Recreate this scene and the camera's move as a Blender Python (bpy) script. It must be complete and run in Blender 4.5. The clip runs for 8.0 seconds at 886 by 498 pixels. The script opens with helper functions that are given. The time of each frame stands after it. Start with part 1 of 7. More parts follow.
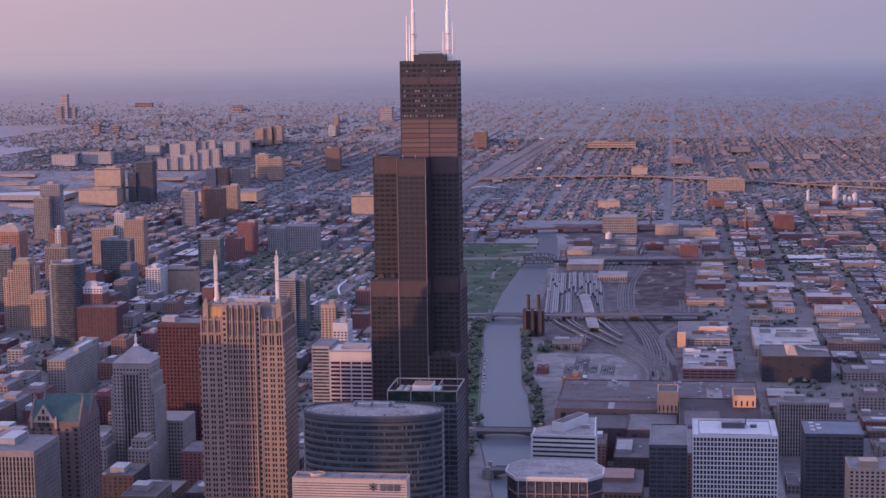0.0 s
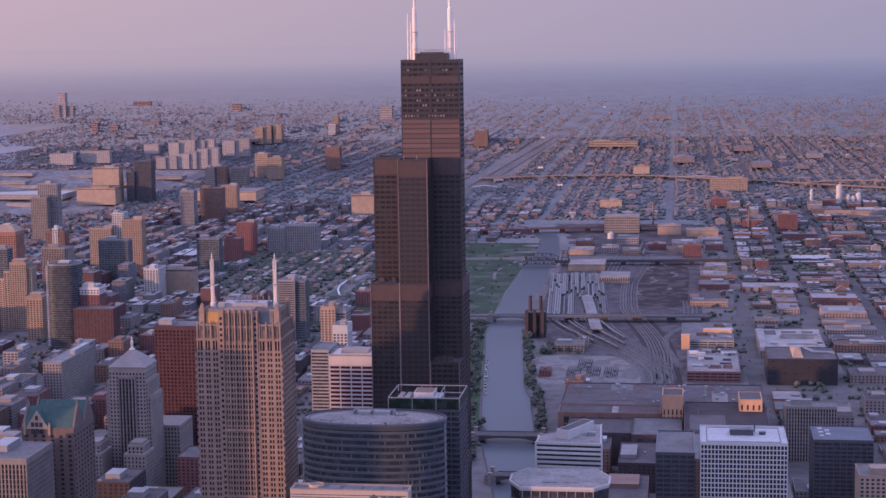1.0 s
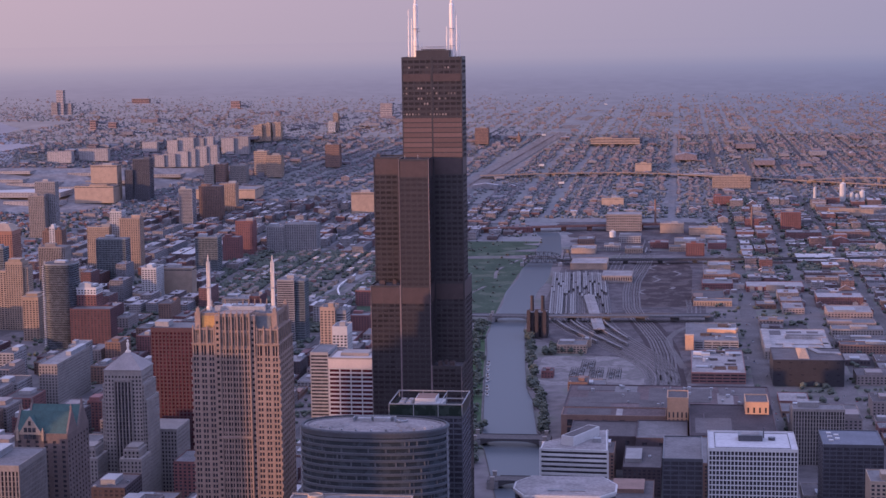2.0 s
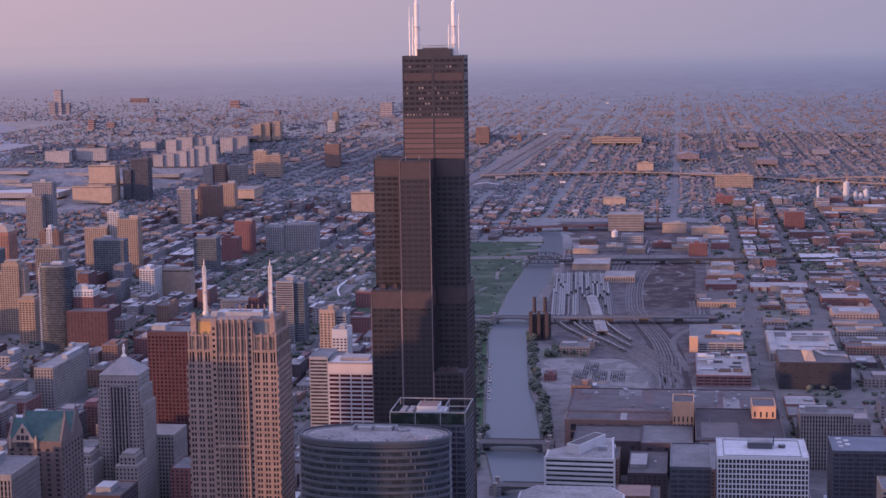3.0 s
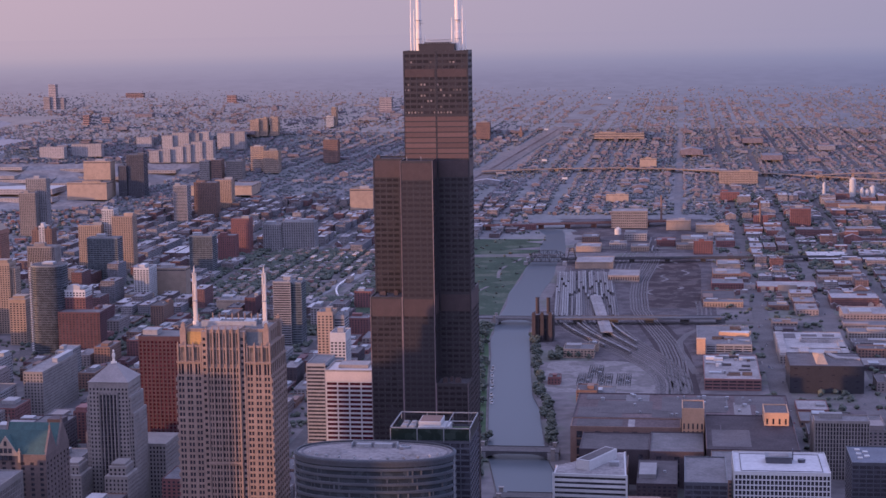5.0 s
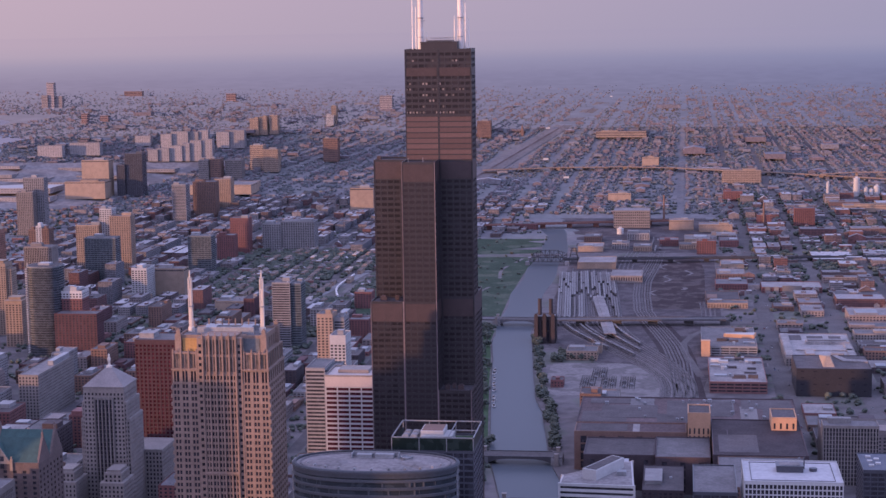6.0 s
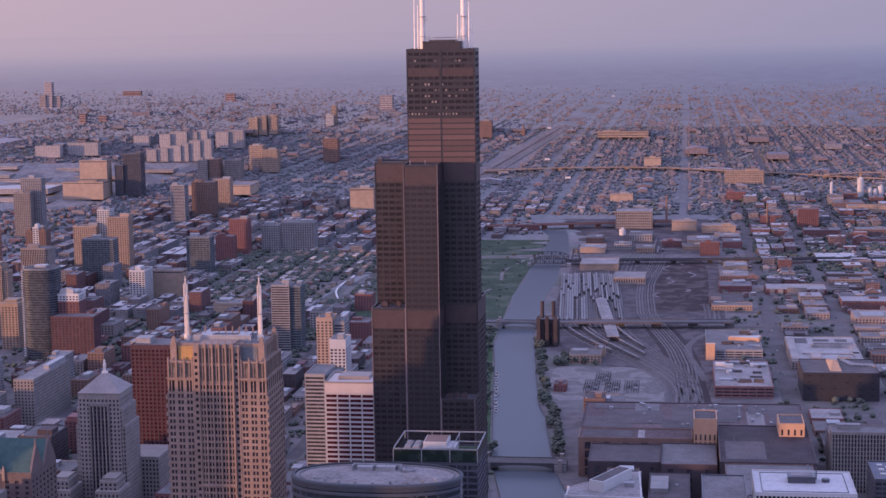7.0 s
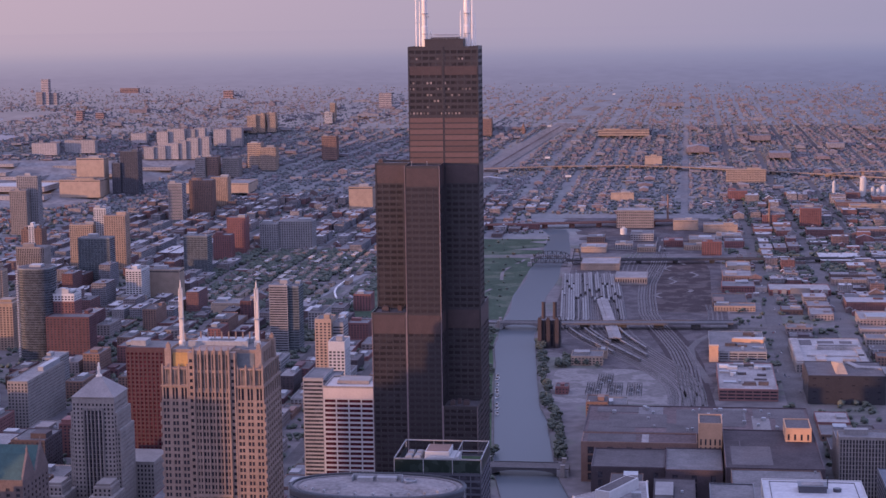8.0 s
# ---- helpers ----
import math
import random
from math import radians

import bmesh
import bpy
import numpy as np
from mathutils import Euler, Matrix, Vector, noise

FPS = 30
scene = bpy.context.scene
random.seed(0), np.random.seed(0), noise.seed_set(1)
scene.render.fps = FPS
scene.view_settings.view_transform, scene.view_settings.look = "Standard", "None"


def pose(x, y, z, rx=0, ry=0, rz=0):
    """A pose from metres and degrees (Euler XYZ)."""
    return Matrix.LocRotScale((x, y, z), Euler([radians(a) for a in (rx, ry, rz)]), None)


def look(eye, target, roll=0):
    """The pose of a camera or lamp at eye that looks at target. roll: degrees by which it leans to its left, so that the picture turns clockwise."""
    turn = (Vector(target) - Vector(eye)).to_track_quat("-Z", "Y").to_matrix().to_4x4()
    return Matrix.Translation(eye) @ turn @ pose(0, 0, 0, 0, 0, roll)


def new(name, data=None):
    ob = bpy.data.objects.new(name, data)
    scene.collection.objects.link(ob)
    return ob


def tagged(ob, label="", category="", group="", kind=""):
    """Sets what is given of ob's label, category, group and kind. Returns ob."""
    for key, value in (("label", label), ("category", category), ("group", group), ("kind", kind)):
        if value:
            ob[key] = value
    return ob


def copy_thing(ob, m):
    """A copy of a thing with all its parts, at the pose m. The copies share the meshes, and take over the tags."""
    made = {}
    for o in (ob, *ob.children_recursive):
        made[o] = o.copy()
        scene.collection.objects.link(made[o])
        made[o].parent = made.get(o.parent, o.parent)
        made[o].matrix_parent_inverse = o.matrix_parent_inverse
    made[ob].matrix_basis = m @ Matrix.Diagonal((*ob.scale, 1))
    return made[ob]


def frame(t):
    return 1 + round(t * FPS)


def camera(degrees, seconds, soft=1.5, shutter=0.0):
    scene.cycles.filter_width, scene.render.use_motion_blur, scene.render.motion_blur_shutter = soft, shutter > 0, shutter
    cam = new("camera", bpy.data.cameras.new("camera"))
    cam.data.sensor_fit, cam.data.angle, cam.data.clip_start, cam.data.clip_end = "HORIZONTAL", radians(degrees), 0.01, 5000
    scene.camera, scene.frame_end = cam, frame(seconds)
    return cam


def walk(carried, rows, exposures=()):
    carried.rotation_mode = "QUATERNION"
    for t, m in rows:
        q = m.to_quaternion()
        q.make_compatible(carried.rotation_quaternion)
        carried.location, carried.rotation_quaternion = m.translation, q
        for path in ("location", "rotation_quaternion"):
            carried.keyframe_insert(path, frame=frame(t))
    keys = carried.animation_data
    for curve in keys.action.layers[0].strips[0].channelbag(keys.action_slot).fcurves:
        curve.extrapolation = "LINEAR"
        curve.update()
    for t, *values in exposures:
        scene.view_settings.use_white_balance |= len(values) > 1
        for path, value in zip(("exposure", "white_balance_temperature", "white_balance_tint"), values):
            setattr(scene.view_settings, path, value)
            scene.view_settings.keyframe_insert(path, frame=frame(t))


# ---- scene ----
cam = camera(28.6, 8.0, soft=1.5)
PATH = [
    (0, (210.298, -1369.372, 465.121), (210.024, -1367.406, 464.874), -0.8),
    (0.5, (207.484, -1354.188, 465.105), (207.21, -1352.223, 464.857), -0.8),
    (1, (204.664, -1338.999, 465.065), (204.39, -1337.034, 464.816), -0.8),
    (1.5, (201.846, -1323.796, 464.992), (201.572, -1321.831, 464.741), -0.8),
    (3, (193.388, -1278.112, 464.459), (193.114, -1276.148, 464.205), -0.9),
    (3.5, (190.597, -1262.838, 464.358), (190.323, -1260.874, 464.103), -0.9),
    (4, (187.822, -1247.525, 464.268), (187.548, -1245.561, 464.011), -0.9),
    (4.5, (185.011, -1232.194, 464.183), (184.738, -1230.229, 463.924), -0.9),
    (6, (176.373, -1186.243, 463.781), (176.1, -1184.28, 463.518), -0.9),
    (6.5, (173.4, -1171.086, 463.701), (173.127, -1169.122, 463.438), -0.9),
    (7, (170.306, -1156.109, 463.624), (170.033, -1154.145, 463.36), -0.9),
    (7.5, (167.087, -1141.308, 463.534), (166.816, -1139.344, 463.268), -0.8),
    (8, (163.763, -1126.607, 463.451), (163.492, -1124.644, 463.184), -0.8),
]
walk(cam, [(t, look(eye, target, roll)) for t, eye, target, roll in PATH], exposures=[(0, 0.12, 5640, 9), (8, 0.12, 5640, 9)])

# ---- light ----
world = bpy.data.worlds.new("dawn_sky")
scene.world = world
world.use_nodes = True
wn, wl = world.node_tree.nodes, world.node_tree.links
wn.clear()
SUN_AZ, SUN_EL = radians(213), radians(2.9)   # the sun stands low in the north-east (-x, -y)
sky = wn.new("ShaderNodeTexSky")
sky.sky_type, sky.sun_disc, sky.sun_elevation, sky.sun_rotation = "NISHITA", False, SUN_EL, radians(237)
sky.air_density, sky.dust_density, sky.ozone_density = 1.6, 4.0, 2.0
wc = wn.new("ShaderNodeTexCoord")
ws = wn.new("ShaderNodeSeparateXYZ")
wl.new(wc.outputs["Generated"], ws.inputs[0])
wm = wn.new("ShaderNodeMapRange")
wm.inputs["From Min"].default_value, wm.inputs["From Max"].default_value = -0.03, 0.27
wl.new(ws.outputs["Z"], wm.inputs["Value"])
wr = wn.new("ShaderNodeValToRGB")
stops = [(0.0, (0.26, 0.235, 0.34)), (0.05, (0.335, 0.285, 0.37)), (0.10, (0.35, 0.293, 0.375)), (0.163, (0.365, 0.302, 0.385)), (0.23, (0.44, 0.38, 0.50)),
         (0.40, (0.70, 0.65, 0.99)), (1.0, (0.70, 0.72, 1.25))]
for i, (p, c) in enumerate(stops):
    e = wr.color_ramp.elements[i] if i < 2 else wr.color_ramp.elements.new(p)
    e.position, e.color = p, (*c, 1)
wl.new(wm.outputs[0], wr.inputs[0])
# warmer and brighter towards the east
wt = wn.new("ShaderNodeMapRange")
wt.inputs["From Min"].default_value, wt.inputs["From Max"].default_value = -0.4, 0.12
wt.inputs["To Min"].default_value, wt.inputs["To Max"].default_value = 1.0, 0.0
wl.new(ws.outputs["X"], wt.inputs["Value"])
we = wn.new("ShaderNodeMix")
we.data_type, we.blend_type = "RGBA", "MULTIPLY"
wl.new(wt.outputs[0], we.inputs[0])
wl.new(wr.outputs[0], we.inputs[6])
we.inputs[7].default_value = (1.50, 1.25, 1.05, 1)
wb_ = wn.new("ShaderNodeBackground")
wb_.inputs["Strength"].default_value = 1.0
wl.new(we.outputs[2], wb_.inputs["Color"])
ws2 = wn.new("ShaderNodeBackground")
ws2.inputs["Strength"].default_value = 0.12
wl.new(sky.outputs[0], ws2.inputs["Color"])
wa = wn.new("ShaderNodeAddShader")
wl.new(wb_.outputs[0], wa.inputs[0])
wl.new(ws2.outputs[0], wa.inputs[1])
wo = wn.new("ShaderNodeOutputWorld")
wl.new(wa.outputs[0], wo.inputs["Surface"])

sun_data = bpy.data.lights.new("sun", "SUN")
sun_data.energy, sun_data.angle, sun_data.color = 4.5, radians(1.0), (1.0, 0.48, 0.24)
sun = new("sun", sun_data)
sun_from = Vector((math.cos(SUN_EL) * math.cos(SUN_AZ), math.cos(SUN_EL) * math.sin(SUN_AZ), math.sin(SUN_EL)))
sun.matrix_world = look(sun_from * 2000, (0, 0, 0))


# ---- materials ----
def surface(name, colour, rough=0.8, vary=0.25, size=12.0, bump=0.15, metal=0.0, each=0.15, second=None, share=0.5, spec=0.4):
    """A dull surface with grain and stains at two scales; second: another colour that comes in patches."""
    m = bpy.data.materials.new(name)
    m.use_nodes = True
    n, l = m.node_tree.nodes, m.node_tree.links
    p = n["Principled BSDF"]
    p.inputs["Roughness"].default_value, p.inputs["Metallic"].default_value = rough, metal
    p.inputs["Specular IOR Level"].default_value = spec
    tc = n.new("ShaderNodeTexCoord")
    big, fine = n.new("ShaderNodeTexNoise"), n.new("ShaderNodeTexNoise")
    for t, s, d in ((big, 1.0 / size, 4), (fine, 8.0 / size, 6)):
        t.inputs["Scale"].default_value, t.inputs["Detail"].default_value = s, d
        l.new(tc.outputs["Object"], t.inputs["Vector"])
    base = n.new("ShaderNodeRGB")
    base.outputs[0].default_value = (*colour, 1)
    col = base.outputs[0]
    if second:
        ramp = n.new("ShaderNodeMapRange")
        ramp.inputs["From Min"].default_value, ramp.inputs["From Max"].default_value = 0.62 - share * 0.25, 0.67 - share * 0.25
        l.new(big.outputs["Fac"], ramp.inputs["Value"])
        mx = n.new("ShaderNodeMix")
        mx.data_type = "RGBA"
        l.new(ramp.outputs[0], mx.inputs[0])
        l.new(col, mx.inputs[6])
        mx.inputs[7].default_value = (*second, 1)
        col = mx.outputs[2]
    add = n.new("ShaderNodeMath")
    add.operation = "ADD"
    l.new(big.outputs["Fac"], add.inputs[0])
    l.new(fine.outputs["Fac"], add.inputs[1])
    obj = n.new("ShaderNodeObjectInfo")
    tone = n.new("ShaderNodeMapRange")
    tone.inputs["From Min"].default_value, tone.inputs["From Max"].default_value = 0.6, 1.4
    tone.inputs["To Min"].default_value, tone.inputs["To Max"].default_value = 1 - vary, 1 + vary
    l.new(add.outputs[0], tone.inputs["Value"])
    rnd = n.new("ShaderNodeMapRange")
    rnd.inputs["To Min"].default_value, rnd.inputs["To Max"].default_value = 1 - each, 1 + each
    l.new(obj.outputs["Random"], rnd.inputs["Value"])
    mul = n.new("ShaderNodeMath")
    mul.operation = "MULTIPLY"
    l.new(tone.outputs[0], mul.inputs[0])
    l.new(rnd.outputs[0], mul.inputs[1])
    hsv = n.new("ShaderNodeHueSaturation")
    l.new(mul.outputs[0], hsv.inputs["Value"])
    l.new(col, hsv.inputs["Color"])
    l.new(hsv.outputs[0], p.inputs["Base Color"])
    if bump:
        b = n.new("ShaderNodeBump")
        b.inputs["Strength"].default_value, b.inputs["Distance"].default_value = bump, 0.1
        l.new(fine.outputs["Fac"], b.inputs["Height"])
        l.new(b.outputs[0], p.inputs["Normal"])
    return m


def glazing(name, colour, rough=0.12, pane=4.0, spec=0.5, lit=0.0):
    """Dark window glass whose panes differ a little: blinds drawn here and there."""
    m = bpy.data.materials.new(name)
    m.use_nodes = True
    n, l = m.node_tree.nodes, m.node_tree.links
    p = n["Principled BSDF"]
    p.inputs["Roughness"].default_value, p.inputs["Specular IOR Level"].default_value = rough, spec
    tc = n.new("ShaderNodeTexCoord")
    v = n.new("ShaderNodeTexVoronoi")
    v.inputs["Scale"].default_value = 1.0 / pane
    l.new(tc.outputs["Object"], v.inputs["Vector"])
    sep = n.new("ShaderNodeSeparateColor")
    l.new(v.outputs["Color"], sep.inputs[0])
    r = n.new("ShaderNodeValToRGB")
    r.color_ramp.elements[0].position, r.color_ramp.elements[1].position = 0.45, 1.0
    r.color_ramp.elements[0].color = (*colour, 1)
    r.color_ramp.elements[1].color = (*[min(1, c * 1.7 + 0.007) for c in colour], 1)
    l.new(sep.outputs[0], r.inputs[0])
    l.new(r.outputs[0], p.inputs["Base Color"])
    nz = n.new("ShaderNodeTexNoise")
    nz.inputs["Scale"].default_value = 0.2
    l.new(tc.outputs["Object"], nz.inputs["Vector"])
    b = n.new("ShaderNodeBump")
    b.inputs["Strength"].default_value, b.inputs["Distance"].default_value = 0.1, 0.1
    l.new(nz.outputs["Fac"], b.inputs["Height"])
    l.new(b.outputs[0], p.inputs["Normal"])
    return m


def scatter_mat(name, ramp, roof=None, rough=0.85, windows=False):
    """For joined pieces: each island takes its own colour from the ramp; faces that look up may take roof colours."""
    m = bpy.data.materials.new(name)
    m.use_nodes = True
    n, l = m.node_tree.nodes, m.node_tree.links
    p = n["Principled BSDF"]
    p.inputs["Roughness"].default_value, p.inputs["Specular IOR Level"].default_value = rough, 0.2
    g = n.new("ShaderNodeNewGeometry")

    def ramped(cols, src):
        r = n.new("ShaderNodeValToRGB")
        r.color_ramp.interpolation = "CONSTANT"
        for i, c in enumerate(cols):
            e = r.color_ramp.elements[i] if i < 2 else r.color_ramp.elements.new(i / len(cols))
            e.position, e.color = i / len(cols), (*c, 1)
        l.new(src, r.inputs[0])
        return r.outputs[0]
    col = ramped(ramp, g.outputs["Random Per Island"])
    if roof:
        mu = n.new("ShaderNodeMath")
        mu.operation = "MULTIPLY"
        mu.inputs[1].default_value = 7.31
        fr = n.new("ShaderNodeMath")
        fr.operation = "FRACT"
        l.new(g.outputs["Random Per Island"], mu.inputs[0])
        l.new(mu.outputs[0], fr.inputs[0])
        top = ramped(roof, fr.outputs[0])
        s = n.new("ShaderNodeSeparateXYZ")
        l.new(g.outputs["Normal"], s.inputs[0])
        up = n.new("ShaderNodeMath")
        up.operation = "GREATER_THAN"
        up.inputs[1].default_value = 0.6
        l.new(s.outputs["Z"], up.inputs[0])
        mx = n.new("ShaderNodeMix")
        mx.data_type = "RGBA"
        l.new(up.outputs[0], mx.inputs[0])
        l.new(col, mx.inputs[6])
        l.new(top, mx.inputs[7])
        col = mx.outputs[2]
    tc, nz = n.new("ShaderNodeTexCoord"), n.new("ShaderNodeTexNoise")
    nz.inputs["Scale"].default_value, nz.inputs["Detail"].default_value = 0.25, 5
    l.new(tc.outputs["Object"], nz.inputs["Vector"])
    mr = n.new("ShaderNodeMapRange")
    mr.inputs["From Min"].default_value, mr.inputs["From Max"].default_value = 0.3, 0.7
    mr.inputs["To Min"].default_value, mr.inputs["To Max"].default_value = 0.72, 1.28
    l.new(nz.outputs["Fac"], mr.inputs["Value"])
    h = n.new("ShaderNodeHueSaturation")
    l.new(mr.outputs[0], h.inputs["Value"])
    l.new(col, h.inputs["Color"])
    col = h.outputs[0]
    if windows:
        # rows of small windows on the upright faces
        q = n.new("ShaderNodeSeparateXYZ")
        l.new(tc.outputs["Object"], q.inputs[0])

        def calc(op, a, b):
            k = n.new("ShaderNodeMath")
            k.operation = op
            for i, src in enumerate((a, b)):
                if isinstance(src, float):
                    k.inputs[i].default_value = src
                else:
                    l.new(src, k.inputs[i])
            return k.outputs[0]
        along = calc("ADD", q.outputs["X"], q.outputs["Y"])
        rows = calc("GREATER_THAN", calc("FRACT", calc("MULTIPLY", q.outputs["Z"], 1 / 3.3), 0.0), 0.48)
        cols = calc("GREATER_THAN", calc("FRACT", calc("MULTIPLY", along, 1 / 2.9), 0.0), 0.45)
        mask = calc("MULTIPLY", calc("MULTIPLY", rows, cols), calc("SUBTRACT", 1.0, up.outputs[0]))
        mw = n.new("ShaderNodeMix")
        mw.data_type = "RGBA"
        l.new(mask, mw.inputs[0])
        l.new(col, mw.inputs[6])
        mw.inputs[7].default_value = (0.035, 0.033, 0.04, 1)
        col = mw.outputs[2]
    l.new(col, p.inputs["Base Color"])
    return m


TAN = surface("tan_stone", (0.29, 0.215, 0.165))
BUFF = surface("buff_brick", (0.27, 0.195, 0.15))
PINKSTONE = surface("pink_granite", (0.235, 0.164, 0.132), each=0.05)
RED = surface("red_brick", (0.155, 0.07, 0.068))
REDSTONE = surface("red_granite", (0.062, 0.031, 0.037), each=0.02)
BROWN = surface("brown_brick", (0.17, 0.105, 0.085))
GREY = surface("grey_concrete", (0.24, 0.225, 0.228))
LIME = surface("limestone", (0.215, 0.187, 0.176))
WHITE = surface("white_concrete", (0.43, 0.41, 0.405), vary=0.12)
BLUEGREY = surface("blue_grey_panel", (0.14, 0.148, 0.16), rough=0.5)
DARKPANEL = surface("dark_panel", (0.07, 0.07, 0.085), rough=0.4)
BRONZE = surface("black_bronze_cladding", (0.032, 0.026, 0.029), rough=0.45, vary=0.2, size=40, each=0.06, spec=0.5)
LOUVRE = surface("bronze_louvre", (0.062, 0.041, 0.041), rough=0.5, vary=0.25, size=6, each=0.1)
SUNBAND = surface("brown_panel", (0.108, 0.066, 0.06), rough=0.45, vary=0.2, size=10, each=0.2)
# stone with the low sun's orange put into its colour
SUNLITSTONE = surface("orange_stone", (0.44, 0.26, 0.16), vary=0.15)
TRIM = surface("pale_edge_trim", (0.19, 0.145, 0.145), rough=0.5)
# GLASS is a paler copy of DEEPGLASS, haze put into its colour
GLASS = glazing("window_glass_with_blinds", (0.036, 0.034, 0.042), rough=0.2, spec=0.3)
DEEPGLASS = glazing("dark_window_glass", (0.024, 0.022, 0.03), rough=0.2, spec=0.25)
GLASSBLUE = glazing("blue_window_glass", (0.040, 0.046, 0.053), rough=0.15, spec=0.35)
GLASSBRONZE = glazing("bronze_window_glass", (0.022, 0.018, 0.020), rough=0.3, pane=9, spec=0.25)
CROWNGLASS = glazing("bronze_crown_grille", (0.10, 0.075, 0.062), rough=0.4, pane=3)
GLASSGREEN = glazing("green_grey_glass", (0.028, 0.034, 0.041), rough=0.25, spec=0.22)
GLASSRED = glazing("dark_red_window_glass", (0.046, 0.009, 0.016), rough=0.4, spec=0.06)
BRIGHTPANE = surface("pale_blind", (0.20, 0.165, 0.15), vary=0.4, size=8, each=0.5)
ROOFPALE = surface("pale_roof_membrane", (0.20, 0.18, 0.18), vary=0.45, size=20, spec=0.2)
ROOFLIGHTGREY = surface("light_grey_roof", (0.26, 0.24, 0.24), vary=0.4, size=16, spec=0.2)
ROOFGREY = surface("gravel_roof", (0.115, 0.105, 0.11), vary=0.45, size=18)
ROOFDARK = surface("tar_roof", (0.088, 0.076, 0.08), vary=0.4, size=18, spec=0.15)
METAL = surface("grey_plant_metal", (0.26, 0.26, 0.275), rough=0.5, metal=0.3)
COPPER = surface("green_copper_roof", (0.042, 0.082, 0.08), vary=0.3, size=5)
MASTWHITE = surface("white_mast_paint", (0.72, 0.63, 0.56), rough=0.45, vary=0.1)
SPIRE = surface("cream_spire_paint", (0.62, 0.52, 0.44), rough=0.5, vary=0.1)
LITGOLD = surface("gilded_panel", (0.34, 0.20, 0.075), rough=0.5)
AVENUE = surface("pale_worn_asphalt", (0.118, 0.106, 0.109), vary=0.3, size=30, each=0.1, spec=0.06)
ASPHALT = surface("worn_asphalt", (0.10, 0.09, 0.092), vary=0.3, size=30, each=0.2, spec=0.06)
BALLAST = surface("rail_ballast", (0.088, 0.074, 0.080), vary=0.4, size=24, second=(0.108, 0.093, 0.098), spec=0.06)
RAILSTEEL = surface("rail_steel", (0.125, 0.108, 0.108), rough=0.5, metal=0.3)
DARKASPHALT = surface("dark_patched_asphalt", (0.068, 0.062, 0.066), vary=0.4, size=14, spec=0.06)
CONCRETE = surface("street_concrete", (0.23, 0.218, 0.222), vary=0.3, size=40, spec=0.06)
GRAVEL = surface("pale_gravel_lot", (0.19, 0.172, 0.172), vary=0.4, size=40, second=(0.12, 0.108, 0.108), spec=0.06)
GRASS = surface("rough_grass", (0.043, 0.060, 0.041), vary=0.45, size=45, second=(0.062, 0.072, 0.053), share=0.3, spec=0.06)
LAWN = surface("lawn", (0.048, 0.075, 0.040), vary=0.3, size=40, spec=0.06)
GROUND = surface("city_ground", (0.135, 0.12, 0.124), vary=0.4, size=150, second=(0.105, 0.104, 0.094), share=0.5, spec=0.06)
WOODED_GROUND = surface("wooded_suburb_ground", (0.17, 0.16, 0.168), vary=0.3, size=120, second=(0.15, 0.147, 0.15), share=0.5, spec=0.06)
# far ground with the blue of haze put into its colour
HAZED_GROUND = surface("suburb_ground", (0.165, 0.16, 0.182), vary=0.2, size=300, second=(0.132, 0.14, 0.158), share=0.5, spec=0.06)
STEELDARK = surface("dark_bridge_steel", (0.05, 0.046, 0.052), rough=0.6)
DECKRED = surface("rusty_bridge_steel", (0.16, 0.075, 0.06), rough=0.7)
LEAF = scatter_mat("leaves", [(0.066, 0.075, 0.064), (0.073, 0.083, 0.068), (0.082, 0.09, 0.073), (0.069, 0.079, 0.068), (0.09, 0.096, 0.077)])
BARK = surface("bark", (0.10, 0.08, 0.06))
# far leaves, walls and roofs: haze painted in as pale blue-grey
HAZED_LEAF = scatter_mat("grey_green_leaves", [(0.125, 0.131, 0.138), (0.131, 0.136, 0.143), (0.12, 0.127, 0.135), (0.136, 0.14, 0.145)])
HAZED_SUBURB = scatter_mat("suburb_walls_and_roofs",
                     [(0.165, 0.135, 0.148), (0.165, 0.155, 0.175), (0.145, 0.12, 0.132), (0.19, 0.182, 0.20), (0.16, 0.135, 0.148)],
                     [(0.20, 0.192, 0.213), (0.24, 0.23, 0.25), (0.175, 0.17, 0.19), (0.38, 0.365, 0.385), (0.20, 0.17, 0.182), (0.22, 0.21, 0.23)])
BLOCKS = scatter_mat("block_walls_and_roofs",
                     [(0.15, 0.08, 0.078), (0.20, 0.17, 0.17), (0.12, 0.09, 0.09), (0.24, 0.22, 0.222), (0.16, 0.11, 0.108), (0.17, 0.162, 0.175)],
                     [(0.17, 0.155, 0.162), (0.27, 0.25, 0.26), (0.10, 0.09, 0.096), (0.38, 0.36, 0.365), (0.19, 0.175, 0.182)], windows=True)
HOUSES = scatter_mat("house_walls_and_roofs",
                     [(0.15, 0.08, 0.078), (0.20, 0.17, 0.17), (0.12, 0.09, 0.09), (0.24, 0.22, 0.222), (0.16, 0.11, 0.108), (0.17, 0.162, 0.175)],
                     [(0.17, 0.155, 0.162), (0.27, 0.25, 0.26), (0.11, 0.10, 0.106), (0.38, 0.36, 0.365), (0.17, 0.115, 0.105), (0.19, 0.175, 0.182), (0.14, 0.13, 0.138)])
water = bpy.data.materials.new("river_water")
water.use_nodes = True
wp = water.node_tree.nodes["Principled BSDF"]
wp.inputs["Base Color"].default_value, wp.inputs["Roughness"].default_value = (0.08, 0.091, 0.103, 1), 0.3
